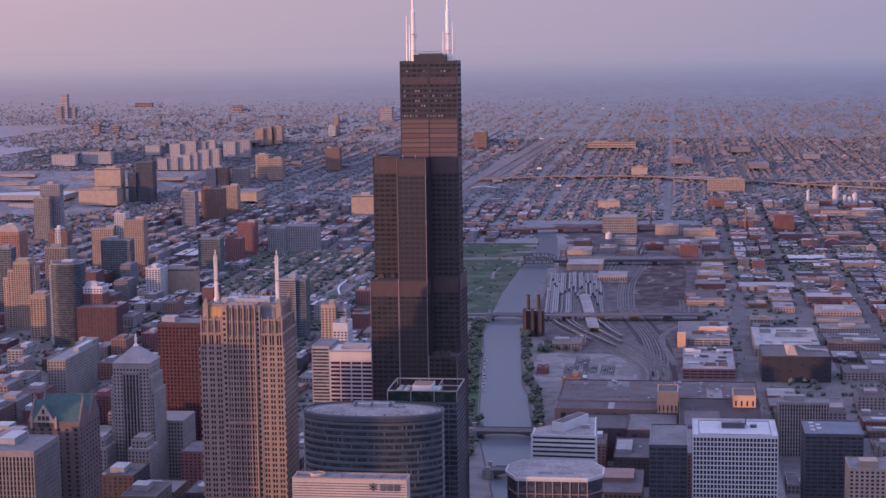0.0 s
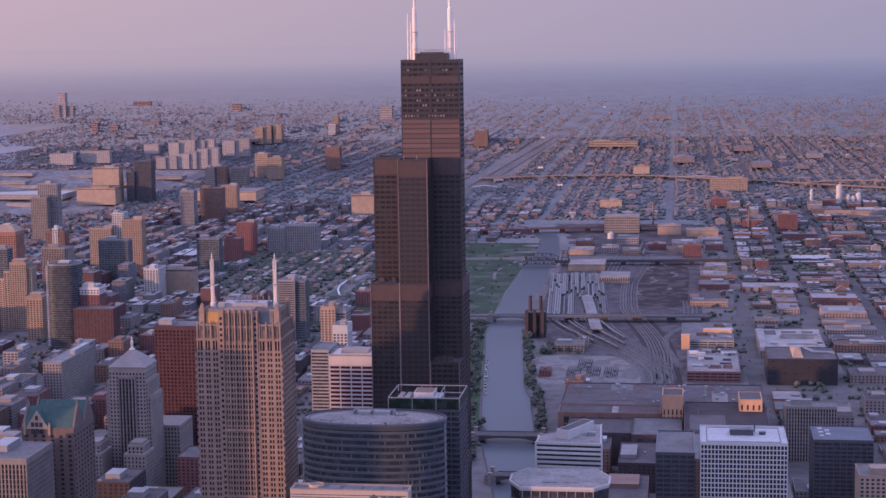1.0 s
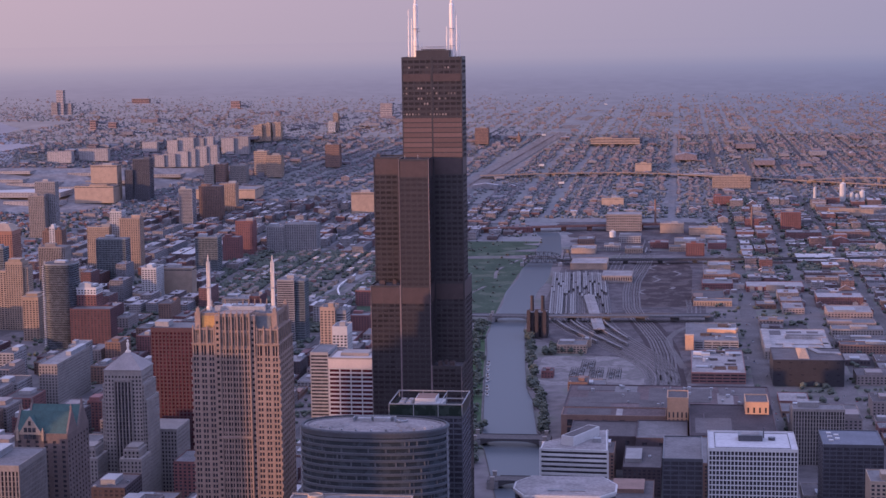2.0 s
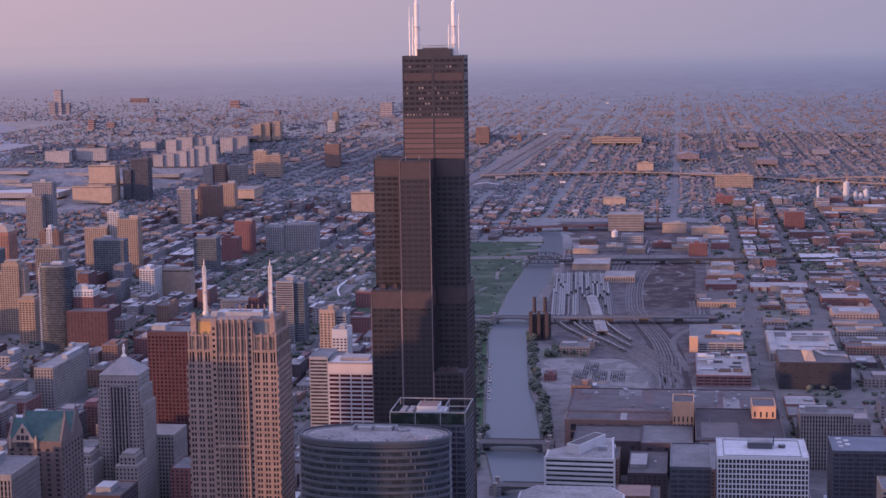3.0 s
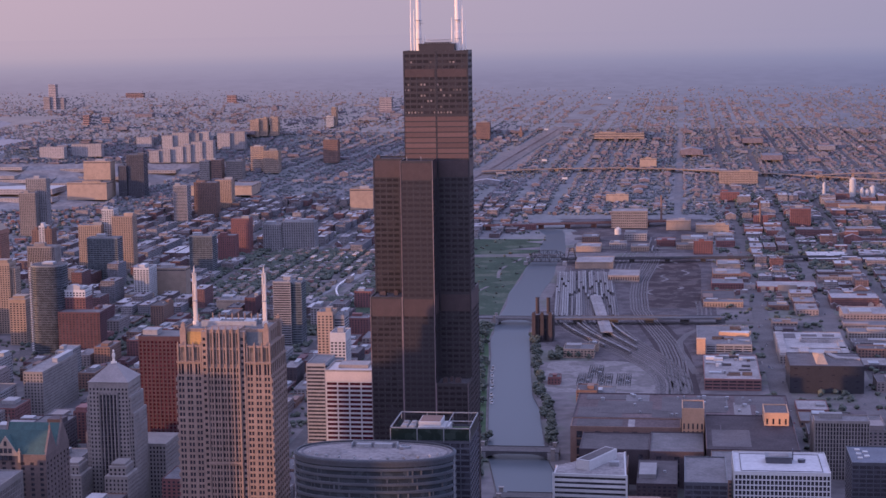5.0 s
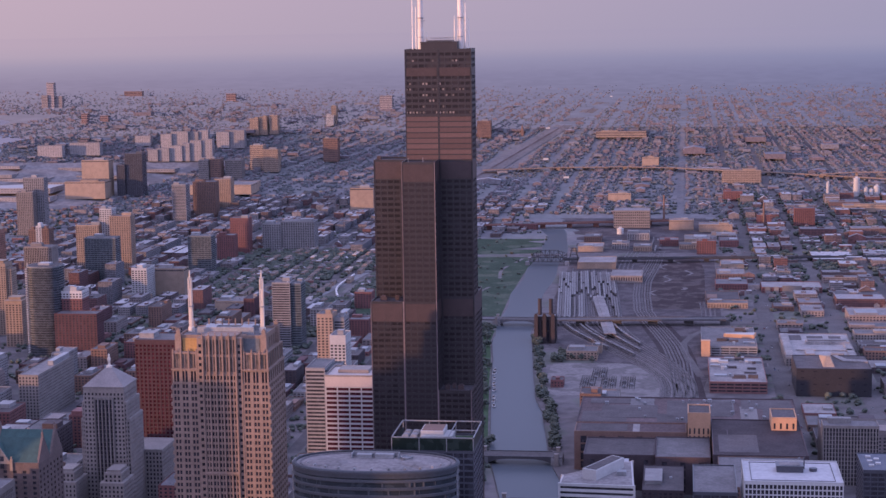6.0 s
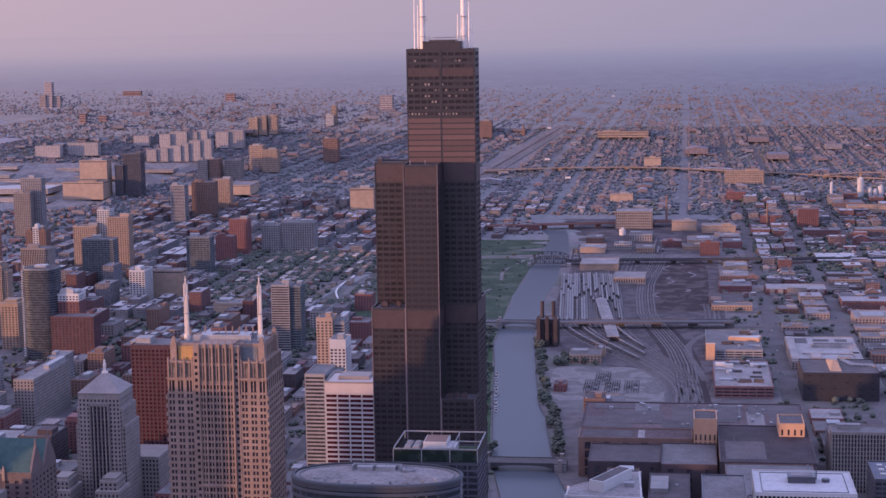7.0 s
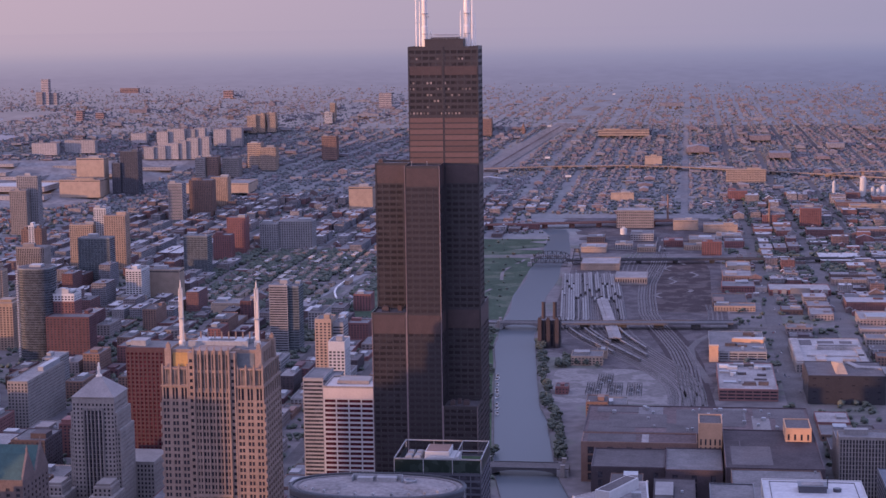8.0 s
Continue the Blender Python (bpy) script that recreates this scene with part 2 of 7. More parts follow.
wp.inputs["Specular IOR Level"].default_value = 0.03
wnz, wbp = water.node_tree.nodes.new("ShaderNodeTexNoise"), water.node_tree.nodes.new("ShaderNodeBump")
wtc = water.node_tree.nodes.new("ShaderNodeTexCoord")
wnz.inputs["Scale"].default_value, wnz.inputs["Detail"].default_value = 0.35, 5
wbp.inputs["Strength"].default_value, wbp.inputs["Distance"].default_value = 0.12, 0.1
water.node_tree.links.new(wtc.outputs["Object"], wnz.inputs["Vector"])
water.node_tree.links.new(wnz.outputs["Fac"], wbp.inputs["Height"])
water.node_tree.links.new(wbp.outputs[0], wp.inputs["Normal"])


# ---- building helpers ----
# the camera's place midway along its path
MX, MY, EYE_Z = 188.0, -1247.0, 464.0


def bowl(x, y):
    """Land flat over the city; farther out drawn in and up along sight lines from the camera's mid point, to fit its
    view. Gives the place, its height and the scale of what stands there.
    """
    d = math.hypot(x - MX, y - MY)
    g = d if d < 3400 else 3400 + 1300 * (1 - math.exp(-(d - 3400) / 1300))
    s = g / max(d, 1e-6)
    return MX + (x - MX) * s, MY + (y - MY) * s, EYE_Z * (1 - s), s


def land(x, y):
    """The bowl across the camera's view in the south, flattened to plain level ground on the other sides so the low sun
    clears it.
    """
    px, py, pz, sc = bowl(x, y)
    a = abs(math.atan2(x - MX, y - MY))
    f = min(1.0, max(0.0, (0.80 - a) / 0.30))
    return px, py, pz * f * f * (3 - 2 * f), sc


BOXF = ((0, 3, 2, 1), (4, 5, 6, 7), (0, 1, 5, 4), (1, 2, 6, 5), (2, 3, 7, 6), (3, 0, 4, 7))


def boxes_mesh(name, boxes):
    """One mesh from boxes (x0, x1, y0, y1, z0, z1)."""
    v, f = [], []
    for x0, x1, y0, y1, z0, z1 in boxes:
        b = len(v)
        v += [(x0, y0, z0), (x1, y0, z0), (x1, y1, z0), (x0, y1, z0), (x0, y0, z1), (x1, y0, z1), (x1, y1, z1), (x0, y1, z1)]
        f += [tuple(b + i for i in q) for q in BOXF]
    me = bpy.data.meshes.new(name)
    me.from_pydata(v, [], f)
    return me


def part(name, me, material, parent, label="", at=None):
    """Links a mesh (or a bmesh) as one part of a thing."""
    if isinstance(me, bmesh.types.BMesh):
        bm, me = me, bpy.data.meshes.new(name)
        bm.to_mesh(me)
        bm.free()
    if not me.materials:
        me.materials.append(material)
    ob = new(name, me)
    ob.parent = parent
    if at:
        ob.location = at
    return tagged(ob, label=label) if label else ob


def thing(name, label, category, x, y, z=None, group="", kind="", turn=0.0):
    ob = new(name)
    px, py, pz, s = land(x, y)
    ob.location = (px, py, pz if z is None else z)
    ob.scale = (s, s, s)
    ob.rotation_euler = (0, 0, radians(turn))
    return tagged(ob, label, category, group, kind)


def prism_mesh(name, ring, z0, z1):
    n = len(ring)
    v = [(x, y, z0) for x, y in ring] + [(x, y, z1) for x, y in ring]
    f = [tuple(range(n - 1, -1, -1)), tuple(range(n, 2 * n))] + [(i, (i + 1) % n, n + (i + 1) % n, n + i) for i in range(n)]
    me = bpy.data.meshes.new(name)
    me.from_pydata(v, [], f)
    return me


def tube_mesh(name, profile, sides=12):
    """A turned shape from (radius, height) pairs."""
    v, f = [], []
    for r, z in profile:
        v += [(r * math.cos(2 * math.pi * i / sides), r * math.sin(2 * math.pi * i / sides), z) for i in range(sides)]
    for k in range(len(profile) - 1):
        f += [(k * sides + i, k * sides + (i + 1) % sides, (k + 1) * sides + (i + 1) % sides, (k + 1) * sides + i) for i in range(sides)]
    f += [tuple(range(sides - 1, -1, -1)), tuple(range((len(profile) - 1) * sides, len(profile) * sides))]
    me = bpy.data.meshes.new(name)
    me.from_pydata(v, [], f)
    return me


def solid_frame(w, d, z0, z1, fh, bay, pier, span, rec, top=0.0, base=0.0):
    """Floor bands and piers standing proud of a glazed core, w by d, centred."""
    hx, hy = w / 2, d / 2
    out = [(-hx + 0.02, hx - 0.02, -hy + 0.02, hy - 0.02, z1 - max(top, 0.3), z1)]
    if base:
        out.append((-hx + 0.02, hx - 0.02, -hy + 0.02, hy - 0.02, z0, z0 + base))
    n = max(1, round((z1 - top - z0 - base) / fh))
    st = (z1 - top - z0 - base) / n
    if span > 0:
        out += [(-hx + 0.05, hx - 0.05, -hy + 0.05, hy - 0.05, z0 + base + i * st, z0 + base + (i + span) * st) for i in range(n)]
    if pier > 0:
        k = max(1, round(w / bay))
        for i in range(k + 1):
            c = -hx + w * i / k
            a, b = max(c - pier / 2, -hx), min(c + pier / 2, hx)
            out += [(a, b, -hy, -hy + rec + 0.3, z0, z1 - 0.02), (a, b, hy - rec - 0.3, hy, z0, z1 - 0.02)]
        k = max(1, round(d / bay))
        for i in range(k + 1):
            c = -hy + d * i / k
            a, b = max(c - pier / 2, -hy + 0.01), min(c + pier / 2, hy - 0.01)
            out += [(-hx + 0.01, -hx + rec + 0.3, a, b, z0, z1 - 0.02), (hx - rec - 0.3, hx - 0.01, a, b, z0, z1 - 0.02)]
    return out


#        wall, glass, floor height, bay, pier width, band share, recess
STYLE = {
    "tan": (TAN, GLASS, 3.4, 4.2, 1.9, 0.42, 0.4), "buff": (BUFF, GLASS, 3.4, 4.6, 2.2, 0.45, 0.4),
    "brick": (RED, GLASS, 3.5, 4.4, 2.2, 0.45, 0.4), "brown": (BROWN, GLASS, 3.5, 4.4, 2.2, 0.45, 0.4),
    "grey": (GREY, GLASS, 3.5, 5.0, 1.6, 0.42, 0.4), "lime": (LIME, GLASS, 3.7, 4.2, 2.0, 0.40, 0.5),
    "white": (WHITE, GLASS, 3.6, 5.0, 1.7, 0.42, 0.5), "bands": (GREY, GLASS, 3.4, 30.0, 1.2, 0.45, 0.4),
    "whitebands": (WHITE, GLASSRED, 3.9, 10.0, 1.0, 0.40, 0.6), "palegrid": (surface("pale_weathered_concrete", (0.25, 0.228, 0.23)), GLASSBLUE, 5.5, 9.0, 5.0, 0.8, 0.3), "glass": (BLUEGREY, GLASSBLUE, 3.6, 6.0, 0.4, 0.3, 0.2),
    "dark": (DARKPANEL, GLASS, 3.7, 6.0, 0.6, 0.3, 0.3), "ribs": (LIME, DEEPGLASS, 4.0, 3.0, 1.3, 0.12, 0.7),
    "darkbrick": (surface("dark_purple_brick", (0.062, 0.046, 0.053)), GLASS, 3.6, 5.0, 2.2, 0.45, 0.4), "ribbed": (surface("tan_ribbed_metal", (0.36, 0.285, 0.25), vary=0.15), GLASS, 1.6, 80.0, 1.0, 0.72, 0.35), "pinkbands": (surface("pink_brick", (0.27, 0.175, 0.16)), GLASS, 4.2, 30.0, 1.4, 0.5, 0.4), "mauve": (surface("mauve_grey_brick", (0.20, 0.165, 0.16)), GLASS, 3.6, 5.0, 2.4, 0.45, 0.4),
    "redbrown": (surface("red_brown_brick", (0.26, 0.13, 0.095)), GLASS, 3.5, 5.0, 2.0, 0.45, 0.5), "darkred": (surface("dark_red_brick", (0.085, 0.04, 0.045)), GLASS, 3.4, 5.0, 2.6, 0.5, 0.4),
    "sooty": (surface("dark_slate_cladding", (0.026, 0.024, 0.031), each=0.02), DEEPGLASS, 8.0, 14.0, 11.0, 0.8, 0.2), "redbands": (surface("red_garage_brick", (0.20, 0.105, 0.098)), DEEPGLASS, 3.6, 10.0, 1.2, 0.52, 0.6),
    "hazefar": (surface("pale_pink_concrete", (0.29, 0.245, 0.245)), GLASSBLUE, 9.0, 30.0, 3.0, 0.7, 0.3),
    "garage": (GREY, DEEPGLASS, 3.2, 12.0, 1.6, 0.5, 0.5),
    "blank": (TAN, GLASS, 60.0, 60.0, 2.0, 0.96, 0.2),
}


def storeys(name, label, category, x0, x1, y0, y1, h, style, top=1.6, base=0.0, roof=ROOFGREY, house=True, panes=0, group="", fh=None, seed=0, z0=0.0, parent=None):
    """A block of storeys: glazed core, frame of piers and bands, roof with parapet, plant on top."""
    wall, glass, sfh, bay, pier, span, rec = STYLE[style]
    fh = fh or sfh
    w, d = x1 - x0, y1 - y0
    ob = parent or thing(name, label, category, (x0 + x1) / 2, (y0 + y1) / 2, group=group)
    off = Vector((0, 0, 0))
    if parent:
        off = Vector(((x0 + x1) / 2 - parent.location.x, (y0 + y1) / 2 - parent.location.y, 0))
    core = part("glazing", boxes_mesh("glazing", [(-w / 2 + rec, w / 2 - rec, -d / 2 + rec, d / 2 - rec, z0, h - 0.4)]), glass, ob, "dark window glass", at=off)
    part("wall_frame", boxes_mesh("wall_frame", solid_frame(w, d, z0, h, fh, bay, pier, span, rec, top, base)), wall, ob, at=off)
    part("roof", boxes_mesh("roof", [(-w / 2 + 0.6, w / 2 - 0.6, -d / 2 + 0.6, d / 2 - 0.6, h - 0.1, h + 0.06)]), roof, ob, at=off)
    pb = [(-w / 2, w / 2, -d / 2, -d / 2 + 0.5, h, h + 0.9), (-w / 2, w / 2, d / 2 - 0.5, d / 2, h, h + 0.9),
          (-w / 2, -w / 2 + 0.5, -d / 2 + 0.5, d / 2 - 0.5, h, h + 0.9), (w / 2 - 0.5, w / 2, -d / 2 + 0.5, d / 2 - 0.5, h, h + 0.9)]
    part("parapet", boxes_mesh("parapet", pb), wall, ob, at=off)
    rng = random.Random(seed * 7 + int(x0 * 3 + y0))
    if house and w > 8 and d > 8:
        pw, pd = w * rng.uniform(0.25, 0.5), d * rng.uniform(0.25, 0.5)
        cx, cy = rng.uniform(-w / 2 + pw / 2 + 1, w / 2 - pw / 2 - 1), rng.uniform(-d / 2 + pd / 2 + 1, d / 2 - pd / 2 - 1)
        ph = min(5.0, 2 + h * 0.06)
        part("penthouse", boxes_mesh("penthouse", [(cx - pw / 2, cx + pw / 2, cy - pd / 2, cy + pd / 2, h + 0.06, h + ph),
             (cx - pw / 2 - 0.2, cx + pw / 2 + 0.2, cy - pd / 2 - 0.2, cy + pd / 2 + 0.2, h + ph, h + ph + 0.3)]), rng.choice((wall, METAL, GREY)), ob, at=off)
        for k in range(rng.randint(0, 2)):
            ux, uy = rng.uniform(-w / 2 + 2, w / 2 - 2), rng.uniform(-d / 2 + 2, d / 2 - 2)
            if abs(ux - cx) < pw / 2 + 2 and abs(uy - cy) < pd / 2 + 2:
                continue
            s = rng.uniform(0.8, 1.6)
            part("roof_unit", boxes_mesh("roof_unit", [(ux - s, ux + s, uy - s, uy + s, h + 0.06, h + 1.8), (ux - s * 0.6, ux + s * 0.6, uy - s * 0.6, uy + s * 0.6, h + 1.8, h + 2.1)]), METAL, ob, at=off)
    if panes:
        n, k = max(1, round((h - top - z0 - base) / fh)), max(1, round(w / bay))
        st = (h - top - z0 - base) / n
        bw, bh = w / k - pier, st * (1 - span)
        me = boxes_mesh("window", [(-bw / 2 - 0.05, bw / 2 + 0.05, -0.04, 0.04, 0, bh + 0.05), (-0.06, 0.06, -0.09, -0.03, 0, bh), (-bw / 2, bw / 2, -0.09, -0.03, 0, 0.12)])
        me.materials.append(glass)
        made = 0
        for i in range(n - 1, -1, -1):
            for j in range(k):
                if made < panes:
                    part("window", me, glass, ob, at=off + Vector((-w / 2 + w * (j + 0.5) / k, -d / 2 + rec - 0.06, z0 + base + (i + span) * st - 0.02)))
                    made += 1
    return ob


# ---- the large structure ----
def ground_sheet():
    radii = [0, 250, 500] + list(range(800, 3400, 300)) + [3400 + 100 * k for k in range(62)]
    seg = 240
    v, f = [(MX, MY, 0)], []
    for r in radii[1:]:
        for i in range(seg):
            a = 2 * math.pi * i / seg
            v.append(land(MX + r * math.cos(a), MY + r * math.sin(a))[:3])
    for i in range(seg):
        f.append((0, 1 + i, 1 + (i + 1) % seg))
    for k in range(len(radii) - 2):
        for i in range(seg):
            a, b = 1 + k * seg + i, 1 + k * seg + (i + 1) % seg
            f.append((a, b, b + seg, a + seg))
    me = bpy.data.meshes.new("ground")
    me.from_pydata(v, [], f)
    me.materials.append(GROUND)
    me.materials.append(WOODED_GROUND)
    me.materials.append(HAZED_GROUND)
    # the ground pales outwards in steps, haze put into its colour
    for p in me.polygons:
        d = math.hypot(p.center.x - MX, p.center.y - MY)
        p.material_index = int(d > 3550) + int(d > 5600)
    return tagged(new("ground", me), "dull grey and green city ground reaching to the hazy horizon", "ground", kind="structure")


ground_sheet()


def distance():
    """Plain distance on the rim, far behind everything else, its haze painted as a glowing colour."""
    m = bpy.data.materials.new("hazy_distance")
    m.use_nodes = True
    n, l = m.node_tree.nodes, m.node_tree.links
    n.clear()
    tc, sp, nz = n.new("ShaderNodeTexCoord"), n.new("ShaderNodeSeparateXYZ"), n.new("ShaderNodeTexNoise")
    l.new(tc.outputs["Object"], sp.inputs[0])
    mp = n.new("ShaderNodeMapping")
    mp.inputs["Scale"].default_value = (0.022, 0.022, 0.16)
    l.new(tc.outputs["Object"], mp.inputs["Vector"])
    l.new(mp.outputs[0], nz.inputs["Vector"])
    nz.inputs["Scale"].default_value, nz.inputs["Detail"].default_value = 1.0, 8
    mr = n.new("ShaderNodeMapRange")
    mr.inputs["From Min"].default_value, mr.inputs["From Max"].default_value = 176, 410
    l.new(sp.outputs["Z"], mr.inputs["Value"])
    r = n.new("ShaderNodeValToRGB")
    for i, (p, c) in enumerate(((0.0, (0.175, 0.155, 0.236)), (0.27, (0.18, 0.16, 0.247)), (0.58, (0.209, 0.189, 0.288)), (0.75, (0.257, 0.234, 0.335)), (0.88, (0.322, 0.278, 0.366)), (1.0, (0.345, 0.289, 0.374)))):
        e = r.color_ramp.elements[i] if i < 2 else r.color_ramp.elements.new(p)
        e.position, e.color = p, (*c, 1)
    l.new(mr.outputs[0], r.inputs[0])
    tn = n.new("ShaderNodeMapRange")
    tn.inputs["From Min"].default_value, tn.inputs["From Max"].default_value = 0.36, 0.64
    # the streaks of far streets and roofs die away towards the horizon
    for key, near in (("To Min", 0.86), ("To Max", 1.10)):
        fade = n.new("ShaderNodeMapRange")
        fade.inputs["To Min"].default_value, fade.inputs["To Max"].default_value = near, 1.0
        fade.inputs["From Max"].default_value = 0.75
        l.new(mr.outputs[0], fade.inputs["Value"])
        l.new(fade.outputs[0], tn.inputs[key])
    l.new(nz.outputs["Fac"], tn.inputs["Value"])
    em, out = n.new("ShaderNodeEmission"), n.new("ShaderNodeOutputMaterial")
    # warmer, brighter glow painted in towards the sunrise side
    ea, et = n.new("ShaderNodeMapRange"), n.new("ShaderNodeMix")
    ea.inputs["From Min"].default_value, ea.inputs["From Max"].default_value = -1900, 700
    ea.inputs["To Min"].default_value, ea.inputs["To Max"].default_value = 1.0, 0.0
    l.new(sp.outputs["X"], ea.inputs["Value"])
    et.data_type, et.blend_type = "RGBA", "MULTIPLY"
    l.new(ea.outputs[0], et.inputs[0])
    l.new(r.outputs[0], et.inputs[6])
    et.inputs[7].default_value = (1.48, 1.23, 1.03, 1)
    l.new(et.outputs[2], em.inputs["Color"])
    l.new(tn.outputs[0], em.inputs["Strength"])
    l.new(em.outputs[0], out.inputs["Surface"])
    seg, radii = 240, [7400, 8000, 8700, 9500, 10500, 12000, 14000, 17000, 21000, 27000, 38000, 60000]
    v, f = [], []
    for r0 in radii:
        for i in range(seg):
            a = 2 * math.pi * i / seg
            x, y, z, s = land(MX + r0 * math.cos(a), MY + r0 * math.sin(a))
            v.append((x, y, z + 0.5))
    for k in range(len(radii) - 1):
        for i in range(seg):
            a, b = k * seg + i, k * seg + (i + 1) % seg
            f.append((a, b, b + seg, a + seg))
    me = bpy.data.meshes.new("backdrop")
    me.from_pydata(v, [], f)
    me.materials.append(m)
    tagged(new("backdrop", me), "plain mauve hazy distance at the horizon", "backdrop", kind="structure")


distance()


def lerp(table, y):
    if y <= table[0][0]:
        return table[0][1]
    for (a, p), (b, q) in zip(table, table[1:]):
        if y <= b:
            return p + (q - p) * (y - a) / (b - a)
    return table[-1][1]


BANK_EAST = [(-900, 45), (0, 44), (300, 26), (500, -8), (598, -25), (751, -41), (1008, -68), (1138, -80), (1263, -95), (1507, -104), (1700, -109), (1990, -108), (2206, -100), (2500, -112), (2900, -190)]
BANK_WEST = [(-900, 100), (0, 98), (300, 84), (500, 58), (589, 39), (691, 27), (823, 12), (895, -2), (1012, -14), (1286, -40), (1448, -48), (1599, -53), (2189, -52), (2349, -57), (2500, -66), (2900, -140)]


def strip(name, rows, z, material, label, category, kind="structure"):
    """A sheet between two edges; rows of (xa, xb, y)."""
    v, f = [], []
    for i, (a, b, y) in enumerate(rows):
        for x in (a, b):
            px, py, pz, s = land(x, y)
            v.append((px, py, pz + z))
        if i:
            f.append((2 * i - 2, 2 * i - 1, 2 * i + 1, 2 * i))
    me = bpy.data.meshes.new(name)
    me.from_pydata(v, [], f)
    me.materials.append(material)
    return tagged(new(name, me), label, category, kind=kind)


ys = list(range(-900, 2601, 20))
strip("water", [(lerp(BANK_EAST, y) + 2.5 * math.sin(y * 0.021) * (y > 1300), lerp(BANK_WEST, y) + 3.0 * math.sin(y * 0.017 + 1) * (y > 1300), y) for y in ys], 0.12, water, "calm grey-blue river water between quays", "river")


def quay(bank, side):
    v, f = [], []
    for i, y in enumerate(range(-900, 1300, 20)):
        x = lerp(bank, y)
        for dx, z in ((0, 0.0), (0, 1.1), (side * 0.9, 1.1), (side * 0.9, 0.0)):
            v.append((x + dx, y, z))
        if i:
            b = 4 * i
            f += [(b - 4 + k, b - 3 + k, b + 1 + k, b + k) for k in range(3)]
    me = bpy.data.meshes.new("quay_wall")
    me.from_pydata(v, [], f)
    me.materials.append(ASPHALT)
    tagged(new("quay_wall", me), "low grey concrete quay wall along the river", "quay wall", kind="structure")


quay(BANK_EAST, -1)
quay(BANK_WEST, 1)

# green land south of the viaduct, gravel lots, the rail yard
strip("grass_field", [(-388 + 14 * math.sin(y * 0.013), lerp(BANK_EAST, y) - 2, y) for y in range(1480, 2480, 40)], 0.08, GRASS, "overgrown vacant riverside grassland with bare tracks", "grass")
for a, b in ((1620, 1790), (1880, 2050), (2080, 2150)):
    strip("dirt_path", [(-170 - 8 * math.sin((y - 1600) * 0.02) + (y - 1600) * 0.06 - 3, -170 - 8 * math.sin((y - 1600) * 0.02) + (y - 1600) * 0.06 + 3, y) for y in range(a, b, 20)], 0.14, GRAVEL, "bare pale dirt track through the grass", "path")
strip("lawn_bank", [(lerp(BANK_EAST, y) - 26, lerp(BANK_EAST, y) - 3, y) for y in range(640, 1400, 40)], 0.10, LAWN, "narrow strip of grass beside the river", "grass")
strip("rail_yard", [(lerp(BANK_WEST, max(y, 1000)) + 18 + max(0, 1250 - y) * 0.55, 236 - max(0, 1300 - y) * 0.10, y) for y in range(900, 2860, 40)], 0.07, BALLAST, "brown ballast ground of a railway yard", "rail yard")
strip("scrub_field", [(118, 205, 1560), (110, 214, 1700), (112, 216, 2000), (98, 205, 2170)], 0.13, surface("dark_bare_earth", (0.052, 0.038, 0.041), vary=0.45, size=35, second=(0.078, 0.062, 0.062), spec=0.06), "dark bare earth beside the tracks", "waste ground")
strip("track_throat", [(lerp([(790, 168), (1025, 158), (1140, 152), (1249, 140), (1350, 124), (1450, 110)], y), lerp([(790, 212), (1025, 200), (1140, 196), (1249, 186), (1350, 170), (1450, 152)], y), y) for y in range(790, 1451, 30)], 0.10, surface("oily_dark_ballast", (0.056, 0.043, 0.047), vary=0.4, size=20, spec=0.06), "dark oily ballast between converging tracks", "rail yard")
for x0, x1, y0, y1 in ((318, 388, 1292, 1420), (320, 388, 1022, 1108), (418, 490, 1300, 1415), (420, 490, 1020, 1130), (420, 492, 1580, 1680), (212, 288, 1108, 1178)):
    strip("parking_lot", [(x0, x1, y0), (x0, x1, y1)], 0.1, DARKASPHALT, "dark asphalt parking lot between blocks", "parking lot")
strip("gravel_lot", [(6, 150, 915), (4, 152, 980), (2, 148, 1090), (6, 100, 1120)], 0.14, GRAVEL, "pale gravel lot by the river", "lot")
for x, y, w, n in ((128, 1700, 3, 60), (150, 1850, 2.5, 90), (176, 1760, 4, 40), (140, 2000, 3, 80), (188, 1930, 2.5, 70), (165, 2080, 3, 50), (120, 1900, 2, 110)):
    strip("dirt_path", [(x + 6 * math.sin(k * 0.09 + x) - w, x + 6 * math.sin(k * 0.09 + x) + w, y + k) for k in range(0, n, 10)], 0.17, GRAVEL, "pale heap of gravel on bare earth", "path")
strip("service_road", [(lerp([(1040, 200), (1120, 190), (1200, 180), (1270, 178), (1330, 190), (1390, 212)], y) - 5, lerp([(1040, 200), (1120, 190), (1200, 180), (1270, 178), (1330, 190), (1390, 212)], y) + 5, y) for y in range(1040, 1391, 10)], 0.2, ASPHALT, "pale curving service road beside the tracks", "road")
strip("store_lot", [(312, 396, 1560), (312, 396, 1690)], 0.1, ASPHALT, "parking lot of a shop", "parking lot")
strip("parking_lot", [(210, 290, 1345), (208, 290, 1480)], 0.1, ASPHALT, "asphalt parking lot", "parking lot")
# the sky's reflection in the lake, put into a pale base colour
SKYWATER = surface("pale_shallow_water", (0.27, 0.25, 0.265), rough=0.3, vary=0.1, size=200)
